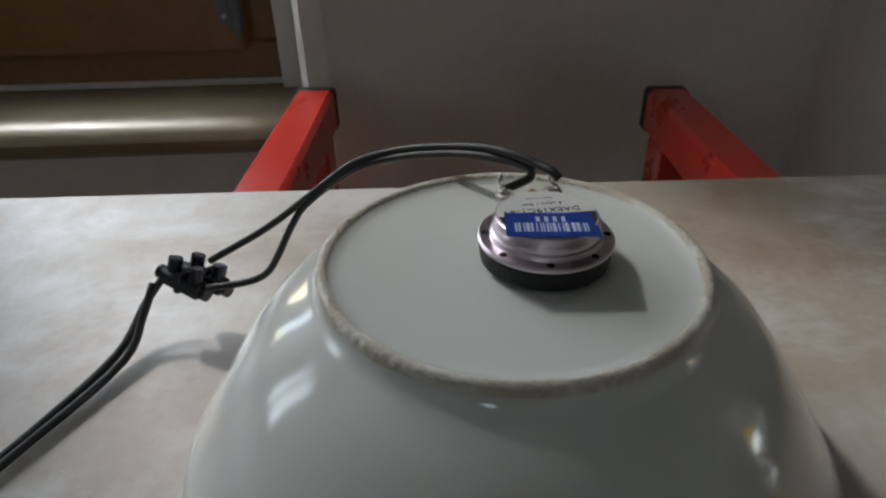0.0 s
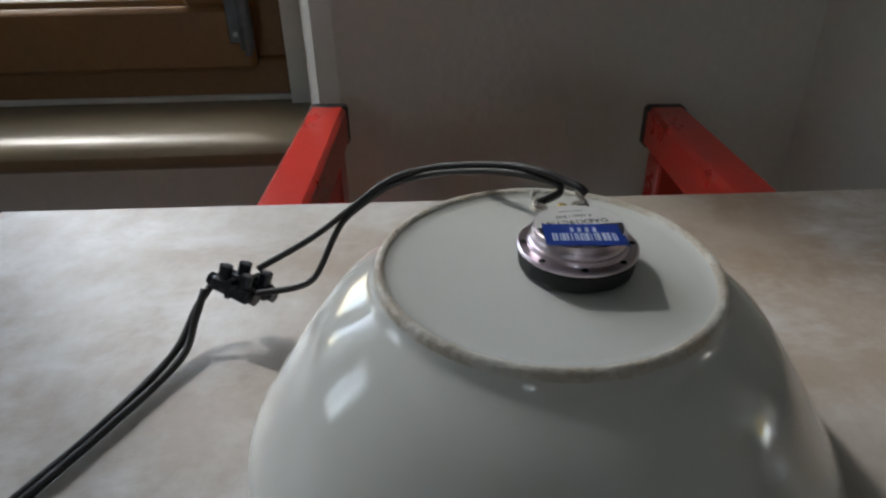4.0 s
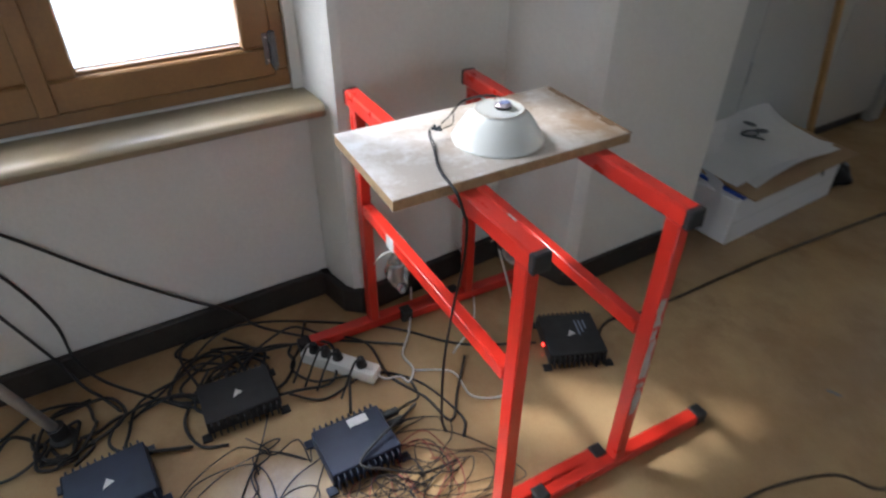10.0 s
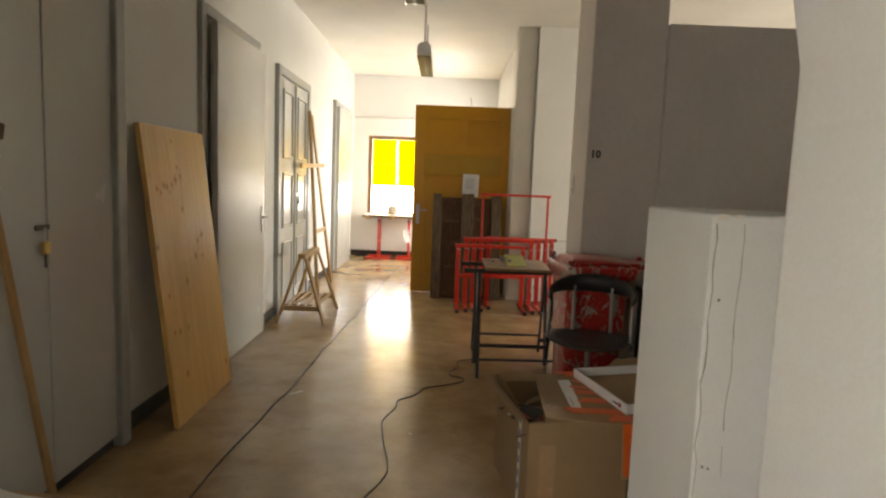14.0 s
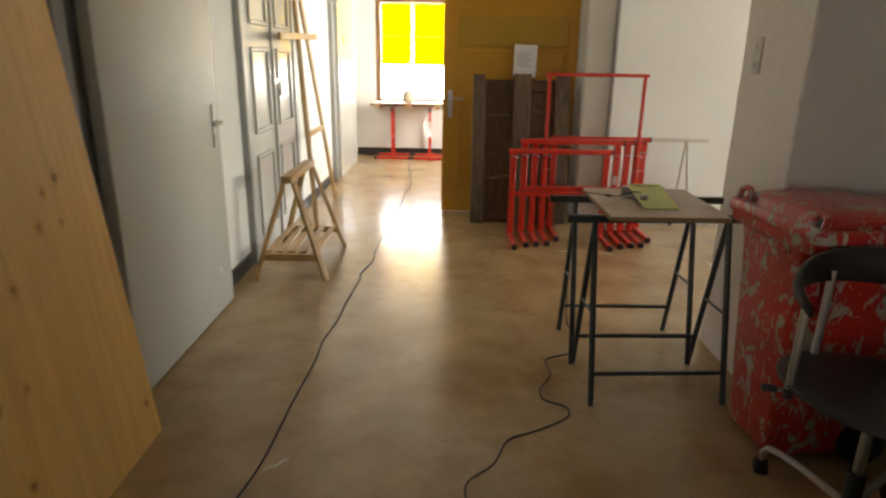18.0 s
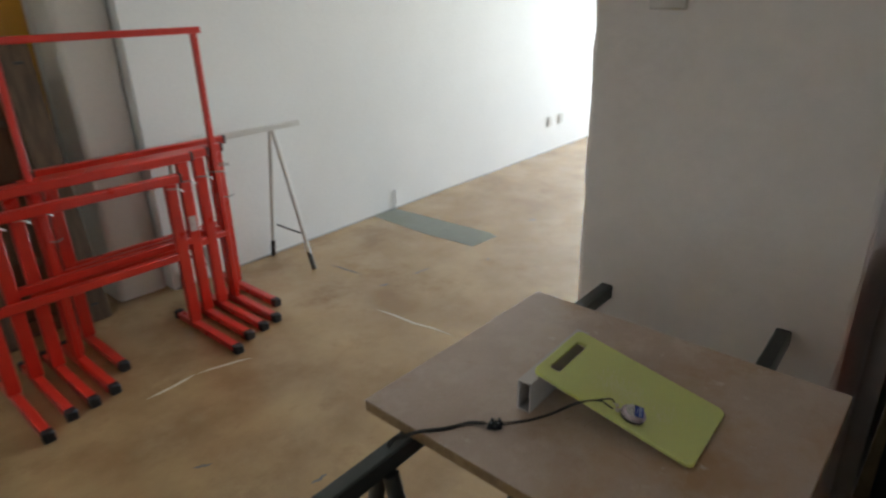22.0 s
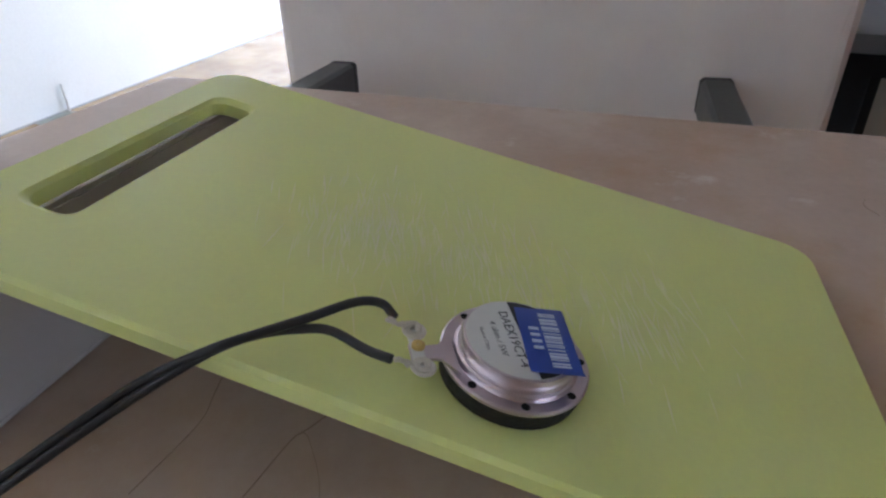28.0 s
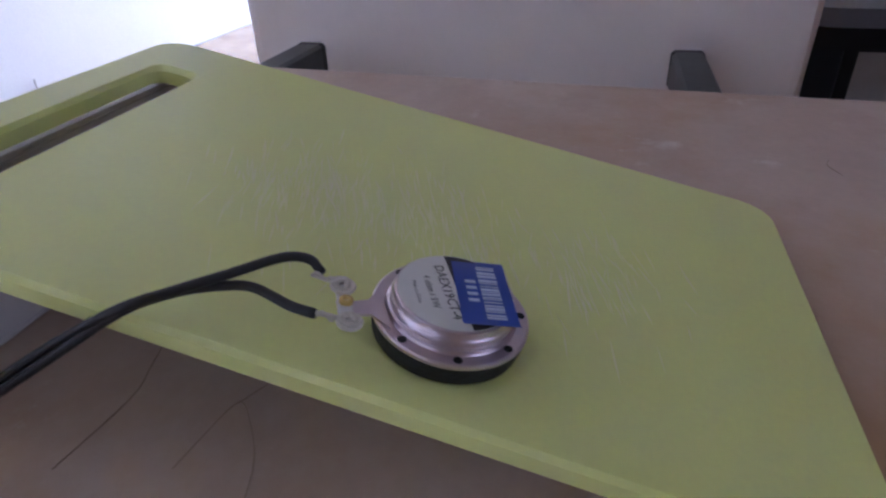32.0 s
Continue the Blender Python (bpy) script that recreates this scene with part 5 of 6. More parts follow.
cable([(-0.06, 0.60, 0.16), (0.02, 0.63, 0.05), (0.10, 0.60, 0.004), (0.22, 0.52, 0.004), (0.30, 0.40, 0.004)], 0.0028, "white flex curling over the floor", "floor_cable", "white_cable")
so = thing("wall_socket", pose(-0.0445, 0.735, 0.20, 0, 0, -4), "white wall socket near the floor", "socket")
part("plate", box(0, 0.01, -0.04, 0.04, -0.04, 0.04, 0.003), "white_plastic", so)
part("plug", rod((0.01, 0, 0), (0.045, 0, -0.005), 0.019, 14, None, 0.014), "white_plastic", so)

# ---- long cables down the corridor ----
L1 = [(0.55, 0.72), (0.43, 0.86), (0.452, 1.034), (0.468, 1.583), (0.50, 2.05), (0.52, 2.342), (0.525, 2.87), (0.538, 3.114), (0.564, 3.428), (0.577, 3.725), (0.607, 3.96), (0.618, 4.339), (0.635, 4.739), (0.629, 4.924), (0.66, 5.175), (0.668, 5.485), (0.692, 5.835), (0.676, 5.936), (0.729, 6.21), (0.72, 6.434), (0.739, 7.06), (0.775, 7.7), (0.80, 8.172), (0.79, 8.5), (0.835, 8.946), (0.78, 9.6), (0.724, 10.193), (0.72, 10.5)]
cable([(x, y, 0.0040) for x, y in L1], 0.0037, "long black cable running along the corridor floor", "floor_cable")
L2 = [(1.10, 0.2), (1.06, 0.45), (1.00, 0.60), (1.012, 0.705), (1.03, 0.824), (1.083, 0.968), (1.15, 1.01), (1.17, 1.06), (1.154, 1.144), (1.118, 1.293), (1.129, 1.438), (1.156, 1.587), (1.136, 1.697), (1.197, 1.766), (1.263, 1.93), (1.209, 2.105), (1.21, 2.295), (1.234, 2.597), (1.301, 2.792), (1.322, 2.941), (1.275, 3.215), (1.238, 3.477), (1.252, 3.575), (1.30, 3.729), (1.306, 3.861), (1.403, 3.964), (1.468, 4.112), (1.59, 4.18), (1.72, 4.276), (1.727, 4.354), (1.646, 4.406), (1.643, 4.497), (1.706, 4.62), (1.711, 4.765), (1.80, 4.82), (1.855, 4.858), (1.905, 5.023), (1.925, 5.10), (1.92, 5.12)]
cable([(x + 0.018 * min(1, max(0, (5.2 - y) / 0.6)), y, 0.0034) for x, y in L2], 0.0031, "thin dark cable winding over the floor to the table", "floor_cable", steps=5)


# ---- along the corridor's left wall ----
ply = thing("pine_panel", pose(0.147, 3.300, 0, 0, -6.8, 0), "tall knotty pine panel leaning on the corridor wall", "panel")
for k in range(6):
    part("lamella", box(0, 0.028, 0.832 * k / 6 + 0.0001, 0.832 * (k + 1) / 6 - 0.0001, 0.0, 1.645, 0.0006), "pine", ply)

for y, z, r in ((0.031, 1.38, 4), (0.348, 1.57, 7), (0.100, 1.30, 11), (0.188, 1.32, 11), (0.229, 1.31, 12), (0.142, 1.28, 9), (0.295, 1.32, 10), (0.343, 1.35, 15), (0.417, 1.37, 13), (0.262, 1.28, 5), (0.381, 1.42, 8), (0.393, 1.18, 11), (0.024, 0.99, 11), (0.558, 0.98, 11), (0.630, 1.01, 14), (0.503, 0.89, 14), (0.606, 0.88, 8), (0.335, 0.76, 13), (0.083, 0.72, 7), (0.163, 0.50, 10), (0.097, 0.51, 9), (0.270, 0.50, 10), (0.778, 0.15, 11), (0.187, 0.25, 12)):
    for name, q, rise, tone in (("knot_halo", 1.6, 1.5, "knot_halo"), ("knot", 0.85, 1.15, "knot")):
        x0 = 0.0282 if name == "knot_halo" else 0.0289
        oval = [(y + 0.001 * r * q * math.cos(i * math.pi / 7), z + 0.001 * r * q * rise * math.sin(i * math.pi / 7)) for i in range(14)]
        part(name, rings([[(x, u, v) for u, v in oval] for x in (x0, x0 + 0.0004)]), tone, ply, "", False)

pole = thing("wooden_pole", pose(0, 0, 0), "long thin wooden pole with a short crosspiece leaning on the closet", "pole")
part("shaft", bar((0.065, 2.41, 0.0), (0.0, 2.125, 1.655), 0.026, 0.026, 0.004), "beech", pole)
part("crosspiece", bar((0.030, 2.09, 1.535), (0.030, 2.23, 1.505), 0.02, 0.055, 0.003), "old_wood", pole)

stack = thing("stack_of_paper", pose(0.172, 1.855, 0, 0, 0, 2), "low stack of large white paper and folders on the floor", "paper stack")
part("box", box(-0.155, 0.155, -0.335, 0.335, 0.0, 0.185, 0.004), "paper", stack, "white box of paper")
part("folder", box(-0.17, 0.15, -0.31, 0.34, 0.187, 0.199, 0.002, Matrix.Rotation(radians(2), 4, "Y")), "label_blue", stack, "blue folder")
part("card", box(-0.16, 0.185, -0.30, 0.36, 0.202, 0.208, 0.001, Matrix.Rotation(radians(3), 4, "Y")), "cardboard", stack, "brown card sheet")
for k, (dx, dy, rz, lift) in enumerate(((0.0, 0.0, 2, 0.0), (-0.02, -0.02, -3, 0.012))):
    rows = []
    for i in range(9):
        x = -0.19 + i * 0.042
        rows.append([(x + dx, -0.30 + j * 0.075 + dy, 0.225 + lift + 0.05 * max(0, (-x - 0.05) / 0.14) ** 2 + 0.012 * math.sin(j * 0.9 + i * 0.5 + k) - 0.035 * max(0, (1.5 - j) / 1.5) * (k == 0)) for j in range(9)])
    part("sheet", rings(rows, False), "paper", stack, "curling white sheet", "all")
part("hanging_sheet", rings([[(0.02 + 0.11 * u + 0.02 * math.sin(v * 3), -0.31 - 0.05 * v - 0.03 * math.sin(u * 2), 0.225 - 0.19 * v) for v in (0, 0.33, 0.66, 1.0)] for u in (-1.2, -0.6, 0, 0.6)], False), "paper", stack, "sheet hanging over the edge", "all")
part("side_tag", box(0.1552, 0.1556, 0.20, 0.222, 0.125, 0.145), "ink", stack, "small dark mark")
part("seam", box(0.1551, 0.1557, -0.33, 0.33, 0.090, 0.0915), "frame_grey", stack, "faint seam of the box")
# unidentified black shape, modelled as a low crumpled mass
bag = thing("black_heap", pose(0.235, 2.33, 0.0), "low crumpled black heap on the floor behind the paper", "bag")
part("sack", rings([[((0.085 * q + 0.012 * math.sin(5 * a + z * 60)) * math.cos(a), (0.12 * q + 0.015 * math.sin(4 * a + z * 40)) * math.sin(a), z) for a in [i * math.pi / 10 for i in range(20)]] for q, z in ((0.8, 0.0), (0.9, 0.015), (0.8, 0.035), (0.6, 0.06), (0.3, 0.07))]), "rubber", bag, "", "all")
clip = thing("bunch_of_keys", pose(0.097, 1.875, 0.252, 0, 0, 30), "small bunch of metal keys and rings on the paper", "keys")
for k, (x, y, r) in enumerate(((0, 0, 0.028), (0.035, 0.022, 0.024), (-0.012, 0.046, 0.021))):
    part("ring", sweep([(x + r * math.cos(a), y + r * math.sin(a), 0.008 + 0.01 * k + 0.006 * math.cos(a + k)) for a in [i * math.pi / 6 for i in range(13)]], 0.0045, 6, 2), "hinge_steel", clip)
part("key", box(0.0, 0.055, -0.03, -0.018, 0.004, 0.008, 0.001), "hinge_steel", clip)

saw = thing("wooden_sawhorse", pose(0.25, 6.18, 0), "beech sawhorse with a slatted shelf", "sawhorse")
part("top", box(-0.035, 0.035, -0.34, 0.34, 0.615, 0.66, 0.005), "beech", saw)
for sy in (-1, 1):
    for sx in (-1, 1):
        part("leg", bar((sx * 0.225, sy * 0.37, 0.0), (sx * 0.03, sy * 0.28, 0.615), 0.04, 0.022, 0.003), "beech", saw)
    part("stretcher", box(-0.185, 0.185, sy * 0.345 - 0.011, sy * 0.345 + 0.011, 0.12, 0.165, 0.003), "beech", saw)
for k in range(5):
    part("slat", box(-0.165 + k * 0.075, -0.125 + k * 0.075, -0.33, 0.33, 0.166, 0.178, 0.002), "beech", saw)

ea = thing("wooden_easel", pose(0, 0, 0), "tall narrow wooden easel leaning on the corridor wall", "easel")
e0, e1 = (0.15, 7.12, 0.0), (-0.02, 7.34, 2.14)
f0, f1 = (0.11, 8.22, 0.0), (-0.02, 7.45, 2.10)
part("leg", bar(e0, e1, 0.022, 0.05, 0.003), "beech", ea)
part("leg", bar(f0, f1, 0.022, 0.05, 0.003), "beech", ea)
for u in (0.35,):
    a, b = Vector(e0).lerp(Vector(e1), u), Vector(f0).lerp(Vector(f1), u)
    part("rung", bar(a, b, 0.02, 0.045, 0.003), "beech", ea)
part("rung", bar((0.055, 6.62, 1.50), (0.055, 7.85, 1.53), 0.02, 0.05, 0.003), "beech", ea)


# ---- pedestal, cartons, chair, bin and desk ----
ped = thing("white_plinth", pose(2.292, 1.745, 0), "tall white painted plinth with long hairline cracks", "plinth")
part("body", box(0, 0.46, 0, 0.535, 0, 1.335, 0.006), "white_wall", ped)
rr = random.Random(3)


def crack(pts, w, parent):
    bm = None
    for a, b in zip(pts, pts[1:]):
        bm = bar(a, b, w * rr.uniform(0.4, 1.3), 0.0016, 0.0, bm, (0, 1, 0.01))
    part("crack", bm, "crack", parent, "dark hairline crack", False)


zz = [1.31 - k * 0.045 for k in range(27)]
for k0, k1, x0, w in ((0, 9, 0.012, 0.0016), (8, 18, 0.008, 0.0012), (18, 24, 0.012, 0.0009)):
    crack([(x0 + 0.003 * math.sin(k * 1.7) + rr.uniform(-0.003, 0.003), -0.0006, z) for k, z in enumerate(zz) if k0 <= k <= k1], w, ped)
for k0, k1, x0, w in ((0, 6, 0.085, 0.0008), (6, 13, 0.082, 0.0011), (14, 16, 0.078, 0.0006)):
    crack([(x0 + 0.004 * math.sin(k * 0.9) + rr.uniform(-0.002, 0.002), -0.0006, z) for k, z in enumerate(zz) if k0 <= k <= k1], w, ped)
for x, z in ((0.028, 0.62), (0.045, 0.615), (0.034, 1.10)):
    part("nail_hole", rod((x, -0.001, z), (x, 0.002, z), 0.004, 8), "crack", ped)
for x, w, d in ((0.012, 0.030, 0.014), (0.06, 0.022, 0.008), (0.17, 0.03, 0.007), (0.29, 0.02, 0.006)):
    part("chip", slab([(x, -0.0022), (x + w, -0.0022), (x + w * 0.8, 0.006), (x + w * 0.2, 0.008)], 1.3345 - d, 1.3358), "grey_wall", ped, "chipped top edge")


def carton(m, w, d, h, label):
    c = thing("cardboard_box", m, label, "box", "cardboard boxes")
    t = 0.004
    for name, bx in (("side", (0, w, 0, t)), ("side", (0, w, d - t, d)), ("side", (0, t, t, d - t)), ("side", (w - t, w, t, d - t))):
        part(name, box(*bx, 0, h, 0.001), "cardboard", c)
    part("bottom", box(t, w - t, t, d - t, 0.0, 0.004), "cardboard", c)
    return c


ca = carton(pose(1.945, 2.50, 0, 0, 0, 9), 0.44, 0.53, 0.425, "open brown cardboard box with torn flaps, full of scraps")
part("tape_strip", box(-0.0015, 0.0, 0.10, 0.135, 0.0, 0.42), "label_white", ca, "white printed tape down the side")
part("tape_strip", box(0.05, 0.12, -0.0015, 0.0, 0.0, 0.33), "tape_clear", ca, "brown packing tape")
part("tape_strip", box(0.05, 0.14, -0.003, -0.0017, 0.0, 0.05, 0.001), "tape_clear", ca)
for k in range(6):
    part("blue_print", box(-0.0022, -0.0014, 0.108, 0.127, 0.385 - k * 0.06, 0.415 - k * 0.06), "blue_ink", ca)


def torn(parent, p0, p1, out, n, depth, lean=0.25):
    """A torn carton flap hinged between p0 and p1, standing out along a direction, with a ragged edge."""
    p0, p1, out = Vector(p0), Vector(p1), Vector(out).normalized()
    side = (p1 - p0).normalized().cross(out) * 0.0022
    loops = []
    for i in range(n + 1):
        u = i / n
        a = p0.lerp(p1, u)
        b = a + out * depth * (rr.uniform(0.72, 1.0) if 0 < i < n else rr.uniform(0.35, 0.8)) + (p1 - p0) * lean * rr.uniform(-0.02, 0.06)
        c = a.lerp(b, 0.5) + side * rr.uniform(-3, 3)
        loops.append([a - side, c - side, b - side * 0.6, b + side * 0.6, c + side, a + side])
    part("flap", rings(loops), "cardboard", parent, "torn upright flap")


torn(ca, (0.0, 0.02, 0.425), (0.0, 0.52, 0.425), (-0.09, 0.02, 0.06), 9, 0.115)
torn(ca, (0.004, 0.16, 0.42), (0.004, 0.50, 0.42), (-0.03, 0.03, 0.09), 7, 0.085)
torn(ca, (0.03, 0.527, 0.425), (0.20, 0.527, 0.425), (0.0, 0.06, 0.03), 6, 0.08)
torn(ca, (0.0, 0.36, 0.43), (0.02, 0.53, 0.43), (-0.10, 0.10, 0.04), 5, 0.11)
torn(ca, (0.02, 0.003, 0.425), (0.30, 0.003, 0.425), (0.0, 0.09, -0.03), 7, 0.10)
for k in range(12):
    x, y = rr.uniform(0.03, 0.16), rr.uniform(0.06, 0.48)
    part("scrap", box(-0.06, 0.06, -0.05, 0.05, -0.0015, 0.0015, 0.0, Matrix.Translation((x, y, 0.30 + 0.008 * k)) @ Euler((rr.uniform(-0.6, 0.6), rr.uniform(-0.6, 0.6), rr.uniform(0, 3))).to_matrix().to_4x4()), ("cardboard", "paper", "dark_wood", "cardboard", "bin", "ink")[k % 6], ca, "scrap of card")
part("filling", box(0.006, 0.43, 0.006, 0.52, 0.004, 0.30), "cardboard", ca, "packed scraps of card")

flat = thing("flat_carton", pose(0, 0, 0.4265), "flattened cardboard carton with torn orange tape and a white label", "box")
part("sheet", slab([(2.016, 2.535), (2.34, 2.50), (2.62, 2.51), (2.66, 3.20), (2.36, 3.215), (2.059, 3.125)], 0.0, 0.011), "cardboard", flat)
part("fold", slab([(2.02, 2.54), (2.11, 2.53), (2.115, 2.70), (2.03, 2.71)], 0.011, 0.0135), "tape_clear", flat, "strip of brown packing tape")
part("label", slab([(2.159, 3.04), (2.218, 3.054), (2.21, 2.90), (2.197, 2.67), (2.150, 2.662), (2.152, 2.86)], 0.0112, 0.0124), "paper", flat, "white paper label")
for k in range(5):
    part("print_bar", slab([(2.165, 2.70 + 0.02 * k), (2.168, 2.70 + 0.02 * k), (2.170, 2.712 + 0.02 * k), (2.166, 2.712 + 0.02 * k)], 0.0124, 0.0128), "ink", flat)
for k, (x, y, w, d) in enumerate(((2.225, 3.125, 0.11, 0.05), (2.232, 3.035, 0.12, 0.055), (2.205, 2.945, 0.13, 0.04), (2.202, 2.875, 0.15, 0.05), (2.208, 2.765, 0.17, 0.055), (2.130, 2.635, 0.27, 0.06), (2.30, 2.555, 0.14, 0.07))):
    left = [(x + rr.uniform(-0.02, 0.022), y - d / 2 + d * i / 4) for i in range(5)]
    part("tape", slab(left + [(x + w, y + d / 2 + rr.uniform(-0.008, 0.008)), (x + w, y - d / 2 + rr.uniform(-0.008, 0.008))], 0.0126, 0.0138 + 0.0003 * k), "orange_tape", flat, "torn orange tape")
part("tape", rings([[(2.33 + 0.03 * i + rr.uniform(-0.004, 0.004), 2.499 - 0.003 * (j > 0) - 0.01 * j, 0.014 - 0.10 * j + rr.uniform(-0.03, 0.01) * (j > 0)) for j in range(3)] for i in range(7)], False), "orange_tape", flat, "torn orange tape hanging down")
part("tape", slab([(2.16, 3.165), (2.35, 3.215), (2.352, 3.185), (2.20, 3.14)], 0.0115, 0.0135), "orange_tape", flat, "torn orange tape")
part("turned_flap", box(0.0, 0.28, 0.0, 0.22, -0.004, 0.0, 0.001, Matrix.Translation((2.33, 2.506, 0)) @ Matrix.Rotation(radians(-94), 4, "X")), "cardboard", flat)
torn(flat, (2.44, 3.20, 0.008), (2.64, 3.195, 0.008), (0.05, 0.10, 0.09), 6, 0.12)
lid = thing("pizza_carton", pose(2.367, 2.592, 0.440, 0, -1, 13.6), "shallow white-edged cardboard tray lying on the cartons", "box")
part("tray", box(0, 0.44, 0, 0.51, 0.0, 0.005, 0.001), "cardboard", lid)
for bx in ((0, 0.006, 0, 0.51), (0, 0.44, 0, 0.006), (0, 0.44, 0.504, 0.51)):
    part("rim", box(*bx, 0.005, 0.048, 0.001), "paper", lid, "white printed rim")
part("mark", box(-0.0008, 0.0, 0.045, 0.065, 0.016, 0.034), "tail_light", lid)
part("mark_bar", box(-0.0008, 0.0, 0.072, 0.115, 0.019, 0.027), "ink", lid)


bn = thing("wheeled_bin", pose(2.56, 4.168, 0, 0, 0, 6), "red wheeled bin with flaking paint showing grey", "bin")


def tier(w, d, z, r):
    return [(x, y, z) for x, y in rounded(-w / 2, w / 2, -d / 2, d / 2, r)]


part("body", rings([tier(*q) for q in ((0.34, 0.27, 0.03, 0.03), (0.35, 0.28, 0.045, 0.035), (0.39, 0.33, 0.45, 0.04), (0.425, 0.375, 0.84, 0.04))]), "bin", bn)
part("collar", rings([tier(*q) for q in ((0.43, 0.47, 0.806, 0.03), (0.442, 0.505, 0.818, 0.03), (0.446, 0.51, 0.846, 0.03))]), "bin", bn, "thick rim under the lid")
part("lid", rings([tier(*q) for q in ((0.452, 0.522, 0.848, 0.03), (0.462, 0.536, 0.853, 0.035), (0.466, 0.540, 0.872, 0.035), (0.456, 0.53, 0.889, 0.04), (0.434, 0.508, 0.894, 0.045), (0.416, 0.49, 0.888, 0.05), (0.390, 0.46, 0.889, 0.055), (0.372, 0.44, 0.912, 0.06), (0.350, 0.415, 0.926, 0.065), (0.25, 0.32, 0.934, 0.07))]), "bin", bn, "domed red lid with scraped edges")
for s in (-1, 1):
    part("lid_grip", sweep([(-0.205, s * 0.205 - 0.03, 0.895), (-0.195, s * 0.205 - 0.025, 0.925), (-0.19, s * 0.205, 0.932), (-0.195, s * 0.205 + 0.025, 0.925), (-0.205, s * 0.205 + 0.03, 0.895)], 0.012, 8, 4), "bin", bn)
    part("lid_rib", sweep([(-0.15, s * 0.225, 0.905), (-0.05, s * 0.232, 0.912), (0.10, s * 0.232, 0.912), (0.18, s * 0.222, 0.90)], 0.009, 8, 4), "bin", bn)
    part("hinge_knob", lathe([(0.0001, 0.925), (0.014, 0.922), (0.022, 0.908), (0.024, 0.88)], 14), "bin", bn).location = (0.40, 0.05 + s * 0.09, 0.0)
    for x in (-0.17, 0.16):
        part("gusset", rings([[(x + e, s * 0.18, 0.68), (x + e, s * 0.236, 0.808), (x + e, s * 0.18, 0.808)] for e in (-0.004, 0.004)]), "bin", bn)
    w = part("wheel", rod((0.16, s * 0.14, 0.08), (0.16, s * 0.18, 0.08), 0.08, 20), "rubber", bn)
    part("hub", rod((0.16, s * 0.14, 0.08), (0.16, s * 0.186, 0.08), 0.03, 12), "black_plastic", w)
part("lid_back", rings([[(x, y, z) for x, z in ((0.19, 0.858), (0.40, 0.868), (0.415, 0.885), (0.40, 0.898), (0.30, 0.905), (0.19, 0.903))] for y in (-0.10, 0.19)]), "bin", bn, "sloping back of the lid towards its handle")
part("handle_bar", rod((0.412, -0.13, 0.885), (0.412, 0.205, 0.885), 0.019, 12), "bin", bn)
part("front_rib", box(-0.222, -0.196, -0.11, 0.11, 0.775, 0.80, 0.006), "bin", bn)


ch = thing("swivel_chair", pose(2.45, 3.64, 0, 0, 0, -17), "black swivel chair with a thin oval seat and steel rods", "chair")
SZ = 0.505
seat = rings([[(0.258 * q * math.cos(a), 0.25 * q * math.sin(a), SZ + z + 0.010 * math.cos(2 * a) * q) for a in [i * math.pi / 16 for i in range(32)]] for q, z in ((0.05, -0.012), (0.7, -0.014), (0.95, -0.008), (1.0, 0.0), (0.97, 0.008), (0.7, 0.004), (0.05, -0.002))])
part("seat", seat, "seat_black", ch, "", "all")
bk = []
for i in range(25):
    a = radians(-22 + i * 224 / 24)
    hgt = 0.040 * math.sin(math.pi * i / 24) ** 1.6 + 0.014
    x, y = 0.245 * math.cos(a), 0.222 * math.sin(a)
    zc = 0.807 - 0.065 * (abs(i - 12) / 12) ** 2.0
    bk.append([(x * q, y * q, zc + dz * hgt) for q, dz in ((1.0, -1), (1.05, 0), (1.02, 1), (0.96, 1), (0.97, 0), (0.95, -1))])
part("backrest", rings(bk), "seat_black", ch, "curved black band that serves as back and arms", "all")
for i, a in enumerate((-16, 62, 118, 196)):
    a = radians(a)
    part("rod", rod((0.245 * math.cos(a), 0.225 * math.sin(a), SZ), (0.242 * math.cos(a), 0.220 * math.sin(a), 0.745 if i in (0, 3) else 0.785), 0.012, 12), "steel", ch, "steel rod")
    part("rod_cap", rod((0.245 * math.cos(a), 0.225 * math.sin(a), SZ - 0.03), (0.245 * math.cos(a), 0.225 * math.sin(a), SZ), 0.014, 10), "black_plastic", ch)
part("lever", rod((-0.10, 0.02, SZ - 0.04), (-0.25, 0.0, SZ - 0.04), 0.007, 8), "steel", ch)
part("knob", rod((-0.25, 0.0, SZ - 0.04), (-0.29, 0.0, SZ - 0.04), 0.012, 10), "black_plastic", ch)
part("mechanism", box(-0.09, 0.09, -0.08, 0.08, SZ - 0.055, SZ - 0.016, 0.01), "black_plastic", ch)
part("column", rod((0, 0, 0.09), (0, 0, SZ - 0.05), 0.015, 14), "steel", ch)
part("sleeve", rod((0, 0, 0.09), (0, 0, 0.24), 0.025, 14), "dark_steel", ch)
for k in range(5):
    a = radians(124 + 72 * k)
    p = Vector((0.33 * math.cos(a), 0.33 * math.sin(a), 0.075))
    part("base_arm", sweep([(0, 0, 0.12), (p.x * 0.5, p.y * 0.5, 0.125), (p.x * 0.9, p.y * 0.9, 0.115), tuple(p)], 0.013, 8, 3), "steel", ch)
    c = part("caster", rod((p.x - 0.02, p.y, 0.027), (p.x + 0.02, p.y, 0.027), 0.027, 14), "black_plastic", ch)
    part("caster_stem", rod((p.x, p.y, 0.03), (p.x, p.y, 0.085), 0.007, 8), "steel", c)

